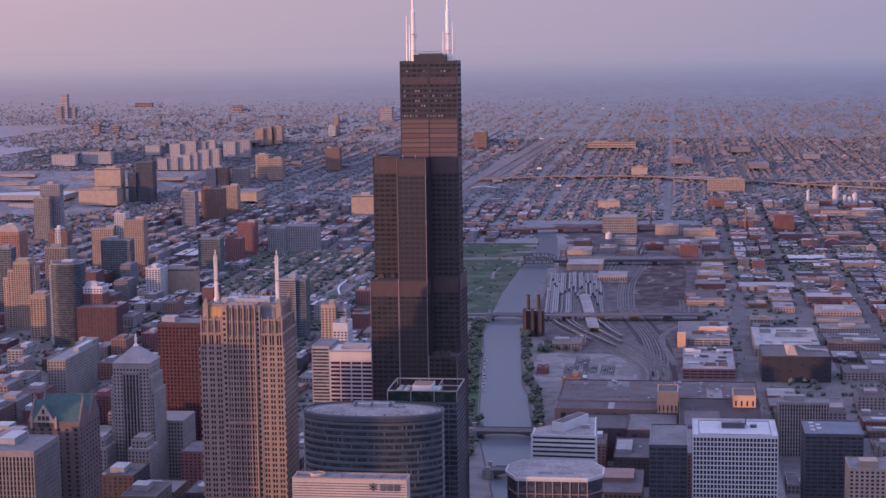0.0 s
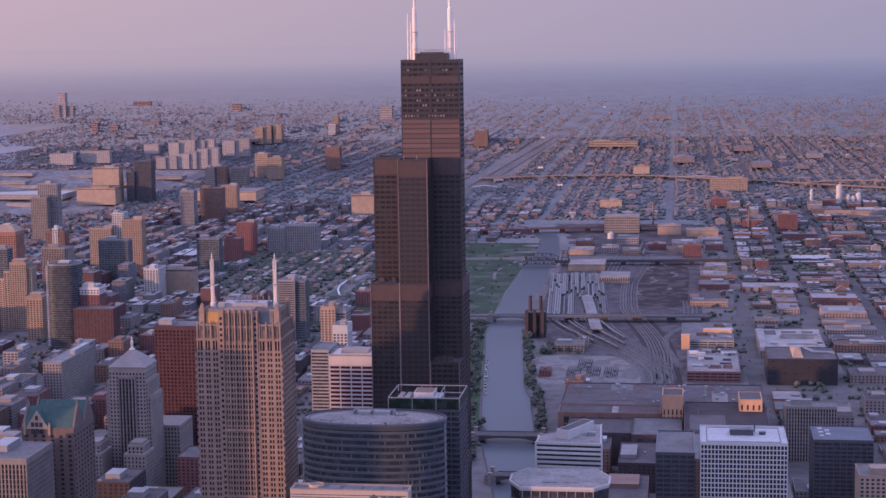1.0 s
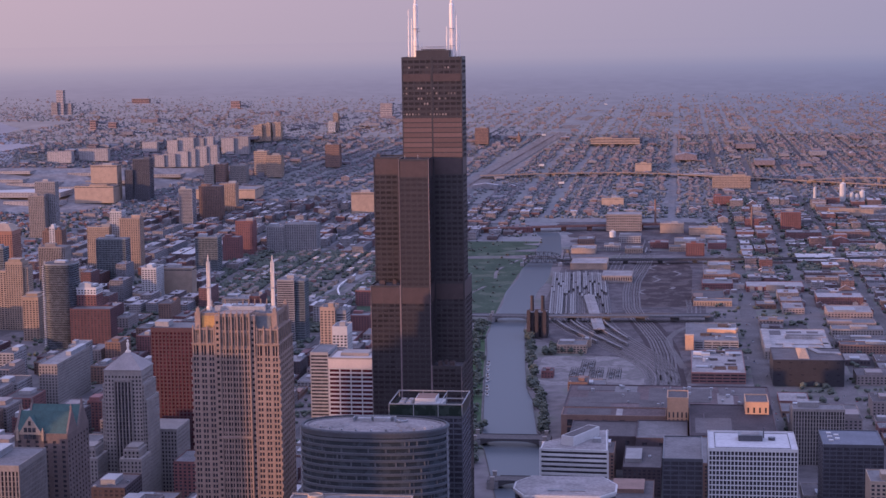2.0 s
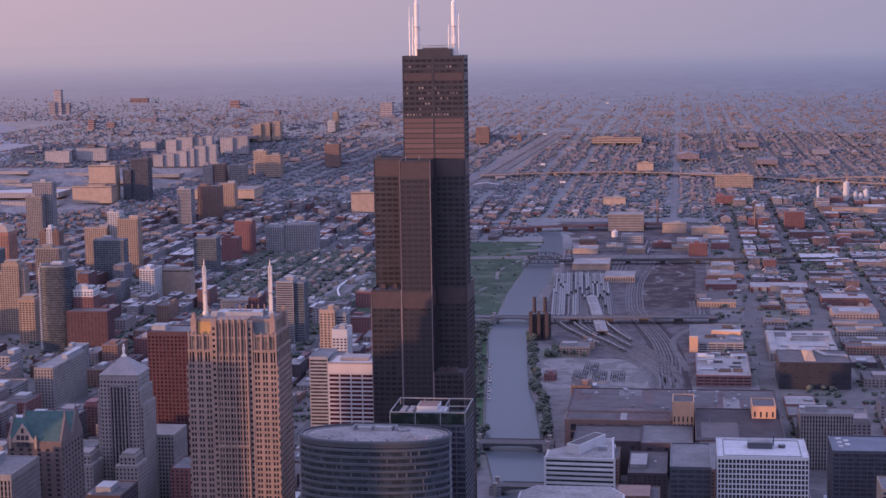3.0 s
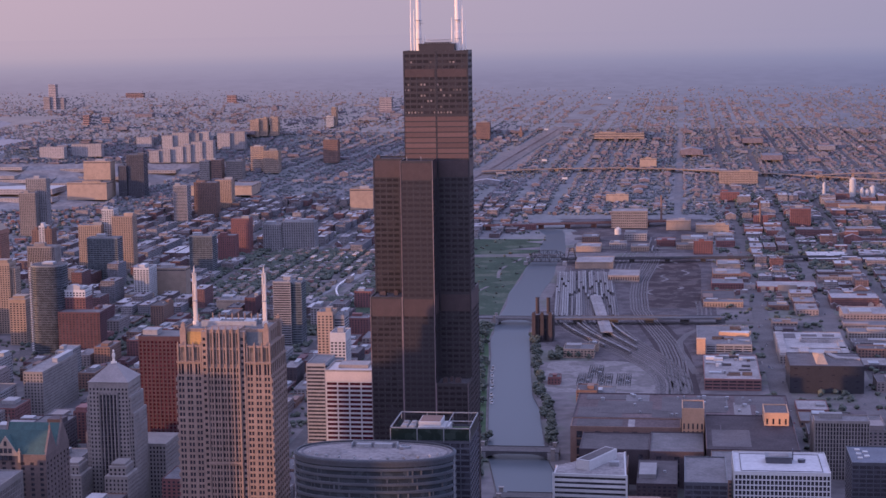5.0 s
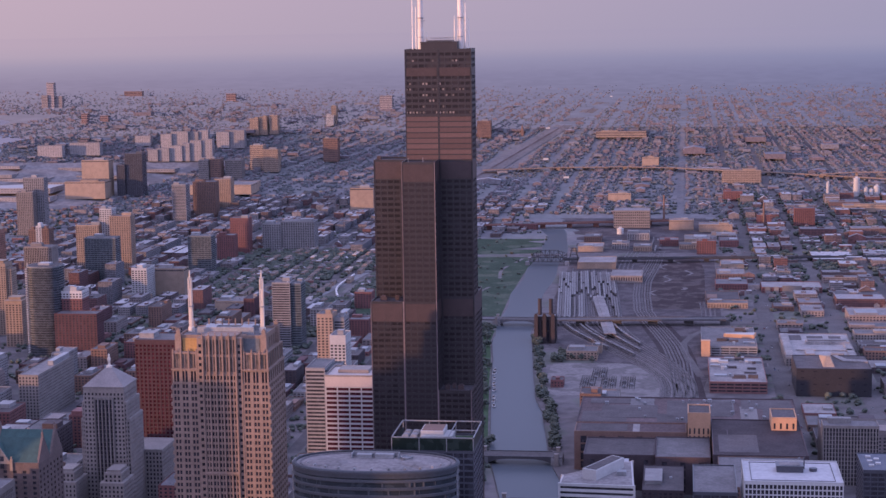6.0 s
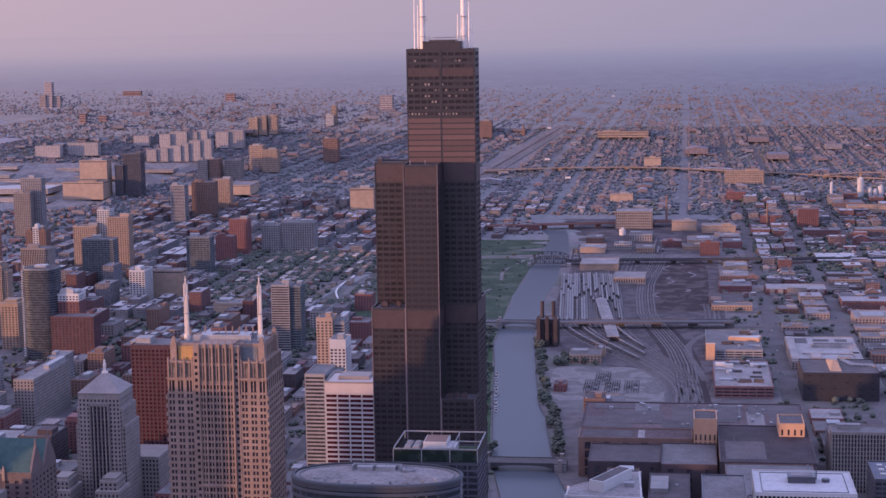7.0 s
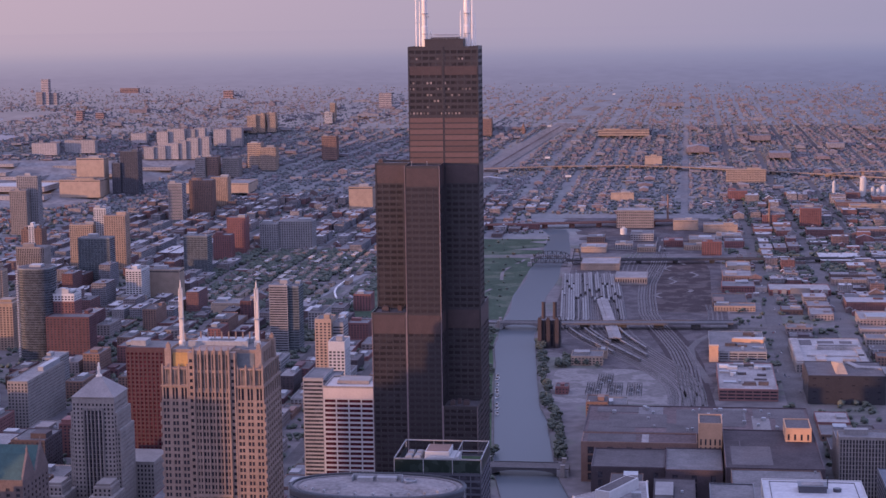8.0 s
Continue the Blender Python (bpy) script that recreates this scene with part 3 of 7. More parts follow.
# pale lots, paled further to put the haze into their colour
strip("lake_front_lot", [(-2500, -1345, y) for y in range(3000, 4500, 50)], 0.2, surface("pale_lake_front_paving", (0.23, 0.208, 0.21), vary=0.45, size=90, second=(0.14, 0.126, 0.13), share=0.45), "pale lots and yards along the lake front", "lot")
for k in range(5):
    strip("lake_drive", [(-2350 + k * 150 + (y - 3000) * 0.12 - 9, -2350 + k * 150 + (y - 3000) * 0.12 + 9, y) for y in range(2900, 4500, 50)], 0.5, ASPHALT, "grey lake front drive", "road")
SHORE = [(4440, -2170), (5000, -2330), (5400, -2470), (5652, -2484), (6300, -2860), (6934, -3055), (7484, -3395)]
strip("lake", [(lerp(SHORE, y) - 800, lerp(SHORE, y), y) for y in range(4440, 7490, 25)], 1.2, SKYWATER, "pale water of a lake shore basin", "lake")
for pts in (((-3500, 6100), (-3130, 6320), (-2940, 6180), (-2800, 5900)), ((-3000, 5350), (-2700, 5420), (-2490, 5500)), ((-2720, 4800), (-2480, 4880), (-2330, 4960))):
    strip("breakwater", [(x - 4, x + 4, y + 14 * k) for x, y in pts for k in (0, 1)], 3.0, CONCRETE, "pale stone breakwater in the lake", "breakwater")

# streets: the ones that run north to south
NS = [303, 405, 507, 609, 711, 813, 915, -140, -242, -344, -446, -548, -650, -752, -854, -956, -1058, -1160]
EW = [-330, -200, -70, 80, 215, 350, 475, 600, 735, 870, 1005, 1140, 1275, 1427, 1560, 1690, 1820, 1950, 2080, 2330, 2460, 2640, 2790, 2940, 3090, 3240]
for x in NS:
    half = 13 if x in (303, 405) else 7.5
    far = 8200 if x > 0 else 1400 if x > -400 else 3200
    near = 250 if x > 0 else -400
    strip("road", [(x - half, x + half, y) for y in list(range(near, far, 60)) + [far]], 0.16 if x < 0 else 0.3, AVENUE if half > 10 else ASPHALT, "worn grey asphalt city street", "road")
for y in EW:
    for a, b in ((-1300, -345 if 1400 < y < 2500 else lerp(BANK_EAST, y) - 30), (240 if 900 < y < 2700 else 150, 1100)):
        strip("road", [(b, a, y - 7), (b, a, y + 7)], 0.20, ASPHALT, "worn grey asphalt cross street", "road")
# the motorway that runs away to the south
MOTORWAY = surface("worn_motorway_concrete", (0.155, 0.148, 0.157), vary=0.3, size=60, spec=0.06)
strip("motorway", [(-452 + (y - 3700) * 0.037 - 17, -452 + (y - 3700) * 0.037 + 17, y) for y in range(3300, 10400, 50)], 1.5, MOTORWAY, "pale concrete motorway carriageway", "motorway")
strip("motorway", [(-408 + (y - 3700) * 0.037 - 17, -408 + (y - 3700) * 0.037 + 17, y) for y in range(3300, 10400, 50)], 1.5, MOTORWAY, "pale concrete motorway carriageway", "motorway")
strip("rail_strip", [(-430 + (y - 3700) * 0.037 - 4, -430 + (y - 3700) * 0.037 + 4, y) for y in range(3300, 10400, 50)], 1.6, BALLAST, "dark rail strip between two carriageways", "rail strip")
strip("motorway", [(-640 + (y - 3000) * 0.26 - 12, -640 + (y - 3000) * 0.26 + 12, y) for y in range(2700, 3900, 40)], 0.8, CONCRETE, "pale concrete slip road", "motorway")
strip("road", [(170 - 9, 170 + 9, y) for y in range(2750, 9400, 50)], 1.0, MOTORWAY, "pale concrete road running south", "road")
strip("road", [(-470 + (y - 1400) * 0.12 - 9, -470 + (y - 1400) * 0.12 + 9, y) for y in range(1250, 2250, 40)], 0.24, CONCRETE, "pale curving street beside the rail land", "road")


def viaduct(label, pts, width, z, material, pier_every=40, thick=1.6, rail=1.0, name="viaduct"):
    """A raised deck along points, on piers, with parapets."""
    x0, y0 = pts[0]
    lx, ly, lz, s = land(x0, y0)
    ob = thing(name, label, "viaduct", x0, y0, z=0)
    ob.scale = (1, 1, 1)
    v, f, posts = [], [], []
    run = 0
    for i, (x, y) in enumerate(pts):
        a, b = pts[max(i - 1, 0)], pts[min(i + 1, len(pts) - 1)]
        t = Vector((b[0] - a[0], b[1] - a[1])).normalized()
        px, py, pz, s = land(x, y)
        nx, ny = -t.y * width / 2 * s, t.x * width / 2 * s
        for sx, dz in ((1, 0), (1, thick + rail), (0.94, thick + rail), (0.94, thick), (-0.94, thick), (-0.94, thick + rail), (-1, thick + rail), (-1, 0)):
            v.append((px + nx * sx - lx, py + ny * sx - ly, pz + (z + dz) * s))
        if i:
            k = 8 * i
            f += [(k - 8 + j, k + j, k + (j + 1) % 8, k - 8 + (j + 1) % 8) for j in range(8)]
            run += math.dist(pts[i - 1], (x, y))
            if run > pier_every:
                run = 0
                posts.append((px - lx, py - ly, pz, s))
    f += [tuple(range(7, -1, -1)), tuple(range(len(v) - 8, len(v)))]
    me = bpy.data.meshes.new("deck")
    me.from_pydata(v, [], f)
    part("deck", me, material, ob)
    w = max(1.0, width * 0.3)
    pm = boxes_mesh("pier", [(-w, w, -1.0, 1.0, 0, z + 0.1)])
    for px, py, pz, s in posts:
        o = part("pier", pm, material, ob, at=(px, py, pz))
        o.scale = (s, s, s)
    return ob


def steps(a, b, n):
    return [(a[0] + (b[0] - a[0]) * i / n, a[1] + (b[1] - a[1]) * i / n) for i in range(n + 1)]


DULLCONCRETE = surface("dull_stained_concrete", (0.12, 0.113, 0.12), vary=0.3, size=25, spec=0.1)
viaduct("grey concrete road viaduct over the rail yard", steps((-30, 1408), (240, 1425), 10), 24, 8, DULLCONCRETE)
viaduct("grey concrete road viaduct ending in the east", steps((-400, 1420), (-102, 1410), 8), 24, 8, DULLCONCRETE)
viaduct("dark railway viaduct across the yard", steps((-48, 2080), (760, 2150), 24), 16, 6, STEELDARK, rail=1.6)
viaduct("pale concrete road viaduct with lit parapet", steps((-420, 2560), (160, 2690), 20), 20, 9, DECKRED, rail=1.5)
# buff puts the low sun's orange glints into the concrete of these two
viaduct("long pale concrete motorway viaduct far off", [(-420, 4000), (-200, 4080), (0, 4100), (140, 4060), (300, 3960), (420, 3900), (560, 3800), (760, 3660), (1000, 3500)], 18, 9, BUFF, thick=1.0, rail=0.8)
viaduct("curving concrete motorway ramp far off", [(560, 3760), (660, 3820), (760, 3820), (880, 3760), (1000, 3680)], 12, 15, BUFF, thick=1.0, rail=0.8)


def arch_bridge(label, x0, x1, y, z, wide, material):
    """A low bridge with an arched girder on each side."""
    ob = thing("bridge", label, "bridge", (x0 + x1) / 2, y)
    L = x1 - x0
    part("deck", boxes_mesh("deck", [(-L / 2 - 12, L / 2 + 12, -wide / 2, wide / 2, z, z + 1.0)]), ASPHALT, ob)
    for sy in (-wide / 2, wide / 2):
        v, f = [], []
        n = 16
        for i in range(n + 1):
            x = -L / 2 + L * i / n
            low = z - 1.0 - 4.6 * (2 * i / n - 1) ** 4
            for dy in (-0.4, 0.4):
                v += [(x, sy + dy, max(low, 0.3)), (x, sy + dy, z + 1.8)]
            if i:
                b = 4 * i
                f += [(b - 4, b, b + 1, b - 3), (b - 2, b - 1, b + 3, b + 2), (b - 3, b + 1, b + 3, b - 1), (b - 4, b - 2, b + 2, b)]
        me = bpy.data.meshes.new("girder")
        me.from_pydata(v, [], f)
        part("girder", me, material, ob)
    for sx in (-L / 2 - 6, L / 2 + 6):
        part("abutment", boxes_mesh("abutment", [(sx - 6, sx + 6, -wide / 2 - 1.5, wide / 2 + 1.5, 0, z + 0.02)]), CONCRETE, ob)
        for sy in (-wide / 2 - 2, wide / 2 + 2):
            part("bridge_house", boxes_mesh("bridge_house", [(sx - 2, sx + 2, sy - 2, sy + 2, 0, z + 5), (sx - 2.4, sx + 2.4, sy - 2.4, sy + 2.4, z + 5, z + 5.6)]), LIME, ob)
    return ob


arch_bridge("dark steel road bridge with low arched girders", -25, 41, 590, 7.5, 24, STEELDARK)
arch_bridge("grey road bridge with low arched girders", -97, -44, 1409, 8.5, 22, DULLCONCRETE)
arch_bridge("dark steel road bridge over the river", 14, 72, 410, 7.5, 20, STEELDARK)


def truss_bridge(label, x, y, span, h):
    ob = thing("truss_bridge", label, "bridge", x, y)
    part("deck", boxes_mesh("deck", [(-span / 2, span / 2, -5, 5, 6, 7.2)]), STEELDARK, ob)
    n = 8
    for sy in (-5, 5):
        top = [h * (1 - abs(2 * i / n - 1) ** 3 * 0.55) for i in range(n + 1)]
        px = [-span / 2 + span * i / n for i in range(n + 1)]
        bars = []
        for i in range(n):
            bars += [((px[i], 7 + top[i]), (px[i + 1], 7 + top[i + 1])), ((px[i], 7), (px[i + 1], 7 + top[i + 1])) if i % 2 else ((px[i], 7 + top[i]), (px[i + 1], 7))]
        bars += [((px[i], 7), (px[i], 7 + top[i])) for i in range(n + 1)]
        for (xa, za), (xb, zb) in bars:
            ln = math.hypot(xb - xa, zb - za)
            m = Matrix.Translation(((xa + xb) / 2, sy, (za + zb) / 2)) @ Matrix.Rotation(-math.atan2(zb - za, xb - xa), 4, "Y") @ Matrix.Diagonal((ln, 0.5, 0.6, 1))
            bm = bmesh.new()
            bmesh.ops.create_cube(bm, size=1, matrix=m)
            part("truss_bar", bm, STEELDARK, ob)
    for sx in (-span / 2 - 4, span / 2 + 4):
        part("abutment", boxes_mesh("abutment", [(sx - 4, sx + 4, -6, 6, 0, 6.5)]), CONCRETE, ob)
    return ob


truss_bridge("dark riveted steel railway truss bridge", -76, 2052, 66, 12)
truss_bridge("dark riveted steel railway truss bridge", -76, 2110, 66, 13)
bas = thing("bascule_tower", "dark steel counterweight frame of a railway bascule bridge", "bridge tower", -28, 2085)
bm = bmesh.new()
for sx in (-8, 8):
    for sy in (-6, 6):
        bmesh.ops.create_cube(bm, size=1, matrix=Matrix.Translation((sx * 0.8, sy, 15)) @ Matrix.Rotation(0.2 * (-1 if sx > 0 else 1), 4, "Y") @ Matrix.Diagonal((1.2, 1.2, 30, 1)))
for z in (8, 16, 24, 29):
    bmesh.ops.create_cube(bm, size=1, matrix=Matrix.Translation((0, 0, z)) @ Matrix.Diagonal((14, 12.6, 0.9, 1)))
part("frame", bm, STEELDARK, bas)
part("counterweight", boxes_mesh("counterweight", [(-4, 8, -5, 5, 22, 29)]), CONCRETE, bas)


# ---- the black tower ----
def black_tower():
    ob = thing("skyscraper", "black bronze-clad bundled-tube skyscraper with two white masts", "skyscraper", 0, 0)
    T = 22.86
    tops = {(0, 0): 272, (1, 0): 367, (2, 0): 211, (0, 1): 367, (1, 1): 442, (2, 1): 442, (0, 2): 211, (1, 2): 367, (2, 2): 272}
    louvres = [(118, 130), (259.5, 272), (355, 367), (425, 431)]
    fh = 3.93
    pane = boxes_mesh("window", [(-1.88, 1.88, -0.04, 0.04, 0, 2.1), (-0.06, 0.06, -0.08, -0.03, 0, 2.1)])
    pane.materials.append(GLASSBRONZE)
    count = 0
    for (i, j), h in tops.items():
        cx, cy = (i - 1) * T, (j - 1) * T
        at = (cx, cy, 0)
        part("glazing", boxes_mesh("glazing", [(-T / 2 + 0.38, T / 2 - 0.38, -T / 2 + 0.38, T / 2 - 0.38, 0, h - 1)]), GLASSBRONZE, ob, at=at)
        fr = solid_frame(T - 0.16, T - 0.16, 0, h, fh, T / 5, 0.8, 0.46, 0.3, top=1.2)
        # strong corner columns
        for sx in (-1, 1):
            for sy in (-1, 1):
                fr.append((sx * (T / 2 - 0.55) - 0.53, sx * (T / 2 - 0.55) + 0.53, sy * (T / 2 - 0.55) - 0.53, sy * (T / 2 - 0.55) + 0.53, 0, h + 0.03))
        for sx in (-1, 1):
            for sy in (-1, 1):
                part("corner_trim", boxes_mesh("corner_trim", [(sx * (T / 2 - 0.25) - 0.22, sx * (T / 2 - 0.25) + 0.22, sy * (T / 2 - 0.02) - 0.12, sy * (T / 2 - 0.02) + 0.12, 0, h + 1)]), BRONZE if j == 1 else TRIM, ob, at=at)
        part("tube_frame", boxes_mesh("tube_frame", fr), BRONZE, ob, "black bronze column and beam cladding", at=at)
        for a, b in louvres:
            if b <= h + 0.5 and b >= 130:
                bx = [(-T / 2 + 0.05, T / 2 - 0.05, -T / 2 + 0.05, T / 2 - 0.05, a, b - 0.4)]
                n = int((b - a) / 0.9)
                bx += [(-T / 2 + 0.02, T / 2 - 0.02, -T / 2 + 0.02, T / 2 - 0.02, a + k * 0.9, a + k * 0.9 + 0.35) for k in range(n)]
                bx += [(-T / 2 + T * k / 5 - 0.3, -T / 2 + T * k / 5 + 0.3, -T / 2 - 0.02, T / 2 + 0.02, a, b - 0.45) for k in range(1, 5)]
                part("louvre_band", boxes_mesh("louvre_band", bx), LOUVRE, ob, "brown louvred plant floor", at=at)
        part("roof", boxes_mesh("roof", [(-T / 2 + 0.7, T / 2 - 0.7, -T / 2 + 0.7, T / 2 - 0.7, h, h + 0.12)]), ROOFDARK, ob, at=at)
        e = T / 2 - 0.12
        part("parapet", boxes_mesh("parapet", [(-e, e, -e, -e + 0.4, h, h + 1.3), (-e, e, e - 0.4, e, h, h + 1.3), (-e, -e + 0.4, -e + 0.4, e - 0.4, h, h + 1.3), (e - 0.4, e, -e + 0.4, e - 0.4, h, h + 1.3)]), BRONZE, ob, at=at)
        if j < 2 and i > 0:
            n = round((h - 1.2) / fh)
            st = (h - 1.2) / n
            for k in range(n - 1, -1, -1):
                z = (k + 0.46) * st
                if count >= 300 or (j == 1 and z < 367) or any(a - 3 < z < b for a, b in louvres):
                    continue
                for c in range(5):
                    if count < 300:
                        part("window", pane, GLASSBRONZE, ob, at=(cx - T / 2 + T * (c + 0.5) / 5, cy - T / 2 + 0.33, z))
                        count += 1
    # storeys over the highest setback: brown bands paint the sun reflected in the glass
    for i in (0, 1):
        for k in range(8):
            part("panel_band", boxes_mesh("panel_band", [(-T / 2 + 0.7, T / 2 - 0.7, -0.12, 0.1, 0, 2.9)]), SUNBAND, ob, "brown band of sun reflected in the glass", at=(i * T, -T / 2 + 0.06, 368.2 + k * 3.75))
    # bright windows of the top storeys, their light put into pale panes
    bright_pane = boxes_mesh("window_blind", [(-0.55, 0.55, -0.03, 0.03, 0.1, 1.5)])
    br = random.Random(4)
    for zf, keep in ((399.5, 0.55), (403.5, 0.12), (407.5, 0.10), (411.3, 0.22), (415.2, 0.3), (419, 0.12), (434.5, 0.2), (371.5, 0.06), (383, 0.05)):
        for c in range(20):
            if br.random() < keep:
                x = -11.43 + 45.72 * (c + 0.5) / 20
                part("window_blind", bright_pane, BRIGHTPANE, ob, "pale pane for a bright window", at=(x, -11.43 + 0.22, zf))
    # plant on the setbacks
    for x, y, z, s in ((-27, -22, 272, 2.2), (-18, -20, 272, 1.3), (17, -26, 211, 1.6), (26, -25, 211, 2.0), (21, -22, 211, 1.2), (-31, -7, 367, 1.4)):
        part("roof_unit", boxes_mesh("roof_unit", [(x - s, x + s, y - s, y + s, z + 0.1, z + 3.0), (x - s * 0.7, x + s * 0.7, y - s * 0.7, y + s * 0.7, z + 3.0, z + 3.6)]), LOUVRE, ob)
    # penthouse with a railed deck
    part("penthouse", boxes_mesh("penthouse", [(-0.5, 24.5, -9, 9, 442, 447.5), (-0.8, 24.8, -9.3, 9.3, 447.5, 448.1), (3, 21, -6, 6, 448.1, 449)]), BRONZE, ob)
    rails = [(x - 0.12, x + 0.12, -7.1, -6.9, 448, 451) for x in np.linspace(2, 23, 12)] + [(1.5, 23.5, -7.1, -6.85, 450.6, 450.9), (1.5, 23.5, -7.1, -6.85, 449.4, 449.6), (6, 20, -3, 3, 450.2, 451.0)]
    part("roof_railing", boxes_mesh("roof_railing", rails), METAL, ob)
    # masts
    for x, y in ((-1.8, 0.0), (25.7, 0.0)):
        m = part("mast", tube_mesh("mast", [(2.0, 0), (2.0, 14), (1.75, 14.5), (1.75, 40), (1.2, 41), (1.0, 62), (0.45, 63), (0.3, 85)], 16), MASTWHITE, ob, "white painted steel broadcast mast", at=(x, y, 442))
        part("mast_ring", tube_mesh("mast_ring", [(2.0, 0), (2.7, 0.1), (2.7, 0.5), (2.0, 0.6)], 16), METAL, m, at=(0, 0, 22))
        part("mast_ring", tube_mesh("mast_ring", [(1.7, 0), (2.3, 0.1), (2.3, 0.4), (1.7, 0.5)], 16), METAL, m, at=(0, 0, 9))
    for x, y, h in ((-7.0, -2.0, 37), (-5.4, 3.0, 30), (2.0, 2.0, 12), (22.2, -3.0, 24), (28.3, 2.0, 36), (29.5, -2.0, 32), (30.8, 3.0, 22), (10, 4.0, 6), (15, 3, 5)):
        part("whip_antenna", tube_mesh("whip_antenna", [(0.45, 0), (0.40, h * 0.6), (0.2, h)], 8), MASTWHITE, ob, at=(x, y, 442))
    for x, z in ((0.6, 462), (-7.0, 458), (29.6, 455)):
        part("dish", tube_mesh("dish", [(0.2, 0), (0.9, 0.3), (1.0, 0.5)], 12), METAL, ob, at=(x, -1.5, z))
    # window washing rigs on the setback edge
    for x in (-6.8, 3.2):
        part("roof_davit", boxes_mesh("roof_davit", [(x - 0.15, x + 0.15, -32.6, -32.3, 367, 371), (x - 0.12, x + 0.12, -34.5, -32.3, 370.7, 371)]), METAL, ob)
    return ob


black_tower()


# ---- the tan tower with two spires ----
def spired_tower():
    x0, x1, y0, y1 = -136.0, -74.6, -165.0, -122.0
    cx, cy = (x0 + x1) / 2, (y0 + y1) / 2
    ob = thing("spired_tower", "tan granite office tower with stepped crown and two spires", "skyscraper", cx, cy)
    w, d = x1 - x0, y1 - y0

    def block(ax, bx, ay, by, z0, z1, fh, bay, pier, span, top, name="wall_frame"):
        W, D = bx - ax, by - ay
        at = ((ax + bx) / 2, (ay + by) / 2, 0)
        part("glazing", boxes_mesh("glazing", [(-W / 2 + 0.6, W / 2 - 0.6, -D / 2 + 0.6, D / 2 - 0.6, z0, z1 - 0.5)]), CROWNGLASS if z0 >= 249 else DEEPGLASS, ob, "dark window glass", at=at)
        part(name, boxes_mesh(name, solid_frame(W, D, z0, z1, fh, bay, pier, span, 0.6, top)), PINKSTONE, ob, at=at)
    ww, col = 16.6, 3.6
    for sx, (a, b) in ((-1, (-w / 2, -w / 2 + ww)), (1, (w / 2 - ww, w / 2))):
        block(a, b, -d / 2, d / 2, 0, 242.8, 3.93, ww / 3, 2.1, 0.40, 0.6)
        block(a + 0.3, b - 0.3, -d / 2 + 0.3, d / 2 - 0.3, 242.8, 251.6, 8.0, ww / 3, 2.1, 0.10, 1.2)
        block(a + 0.8, b - 0.8, -d / 2 + 0.8, d / 2 - 0.8, 251.6, 262.2, 10.0, ww / 3, 0.9, 0.08, 1.1)
        # the mullion that halves each window pair
        for k in range(3):
            x = a + ww * (k + 0.5) / 3
            part("window_post", boxes_mesh("window_post", [(x - 0.32, x + 0.32, -d / 2 + 0.12, -d / 2 + 0.7, 0, 251.6)]), PINKSTONE, ob)
            part("window_post", boxes_mesh("window_post", [(x - 0.2, x + 0.2, -d / 2 + 0.95, -d / 2 + 1.5, 251.6, 261.5)]), PINKSTONE, ob)
        for k in range(4):
            x = a + 0.9 + k * (ww - 1.8) / 3
            part("finial", boxes_mesh("finial", [(x - 0.5, x + 0.5, -d / 2 + 0.3, -d / 2 + 1.4, 251.6, 263.4), (x - 0.3, x + 0.3, -d / 2 + 0.5, -d / 2 + 1.2, 263.4, 264.4)]), PINKSTONE, ob)
        for k in range(47):
            part("corner_block", boxes_mesh("corner_block", [(sx * (w / 2 + 0.35) - 0.45, sx * (w / 2 + 0.35) + 0.45, -d / 2 - 0.35, -d / 2 + 1.5, 2 + k * 5.15, 4.4 + k * 5.15)]), PINKSTONE, ob) if k > 20 else None
    m = w / 2 - ww - col
    block(-m, m, -d / 2 - 0.9, d / 2 + 0.9, 0, 249, 3.93, m / 5, 0.7, 0.36, 1.0)
    block(-m, m, -d / 2 - 0.6, d / 2 + 0.6, 249, 272.8, 11.0, m / 5, 0.8, 0.14, 2.4)
    for a in (-w / 2 + ww, w / 2 - ww - col):
        block(a, a + col, -d / 2 - 0.3, d / 2 + 0.3, 0, 271.5, 3.93, col, 1.7, 0.50, 4.0)
    for z in (251.2, 186, 138):
        bx = [(-w / 2 - 0.25, -w / 2 + ww + 0.2, -d / 2 - 0.25, d / 2 + 0.25, z, z + 0.8), (w / 2 - ww - 0.2, w / 2 + 0.25, -d / 2 - 0.25, d / 2 + 0.25, z, z + 0.8)] if z == 251.2 else [(-m - 0.4, m + 0.4, -d / 2 - 1.9, d / 2 + 1.9, z, z + 1.6)]
        for piece in bx:
            part("ledge", boxes_mesh("ledge", [piece]), PINKSTONE, ob)
    for k in range(6):
        x = -m + 2 * m * k / 5
        part("rib", boxes_mesh("rib", [(x - 0.5, x + 0.5, -d / 2 - 1.7, -d / 2 - 0.8, 0, 273.5), (x - 0.22, x + 0.22, -d / 2 - 1.5, -d / 2 - 1.0, 273.5, 275)]), PINKSTONE, ob)
    # crown
    cw, cd = 27.0, d / 2 - 5
    block(-cw, cw, -cd, cd, 258, 271, 9.0, 5.4, 1.8, 0.3, 2.0, "crown")
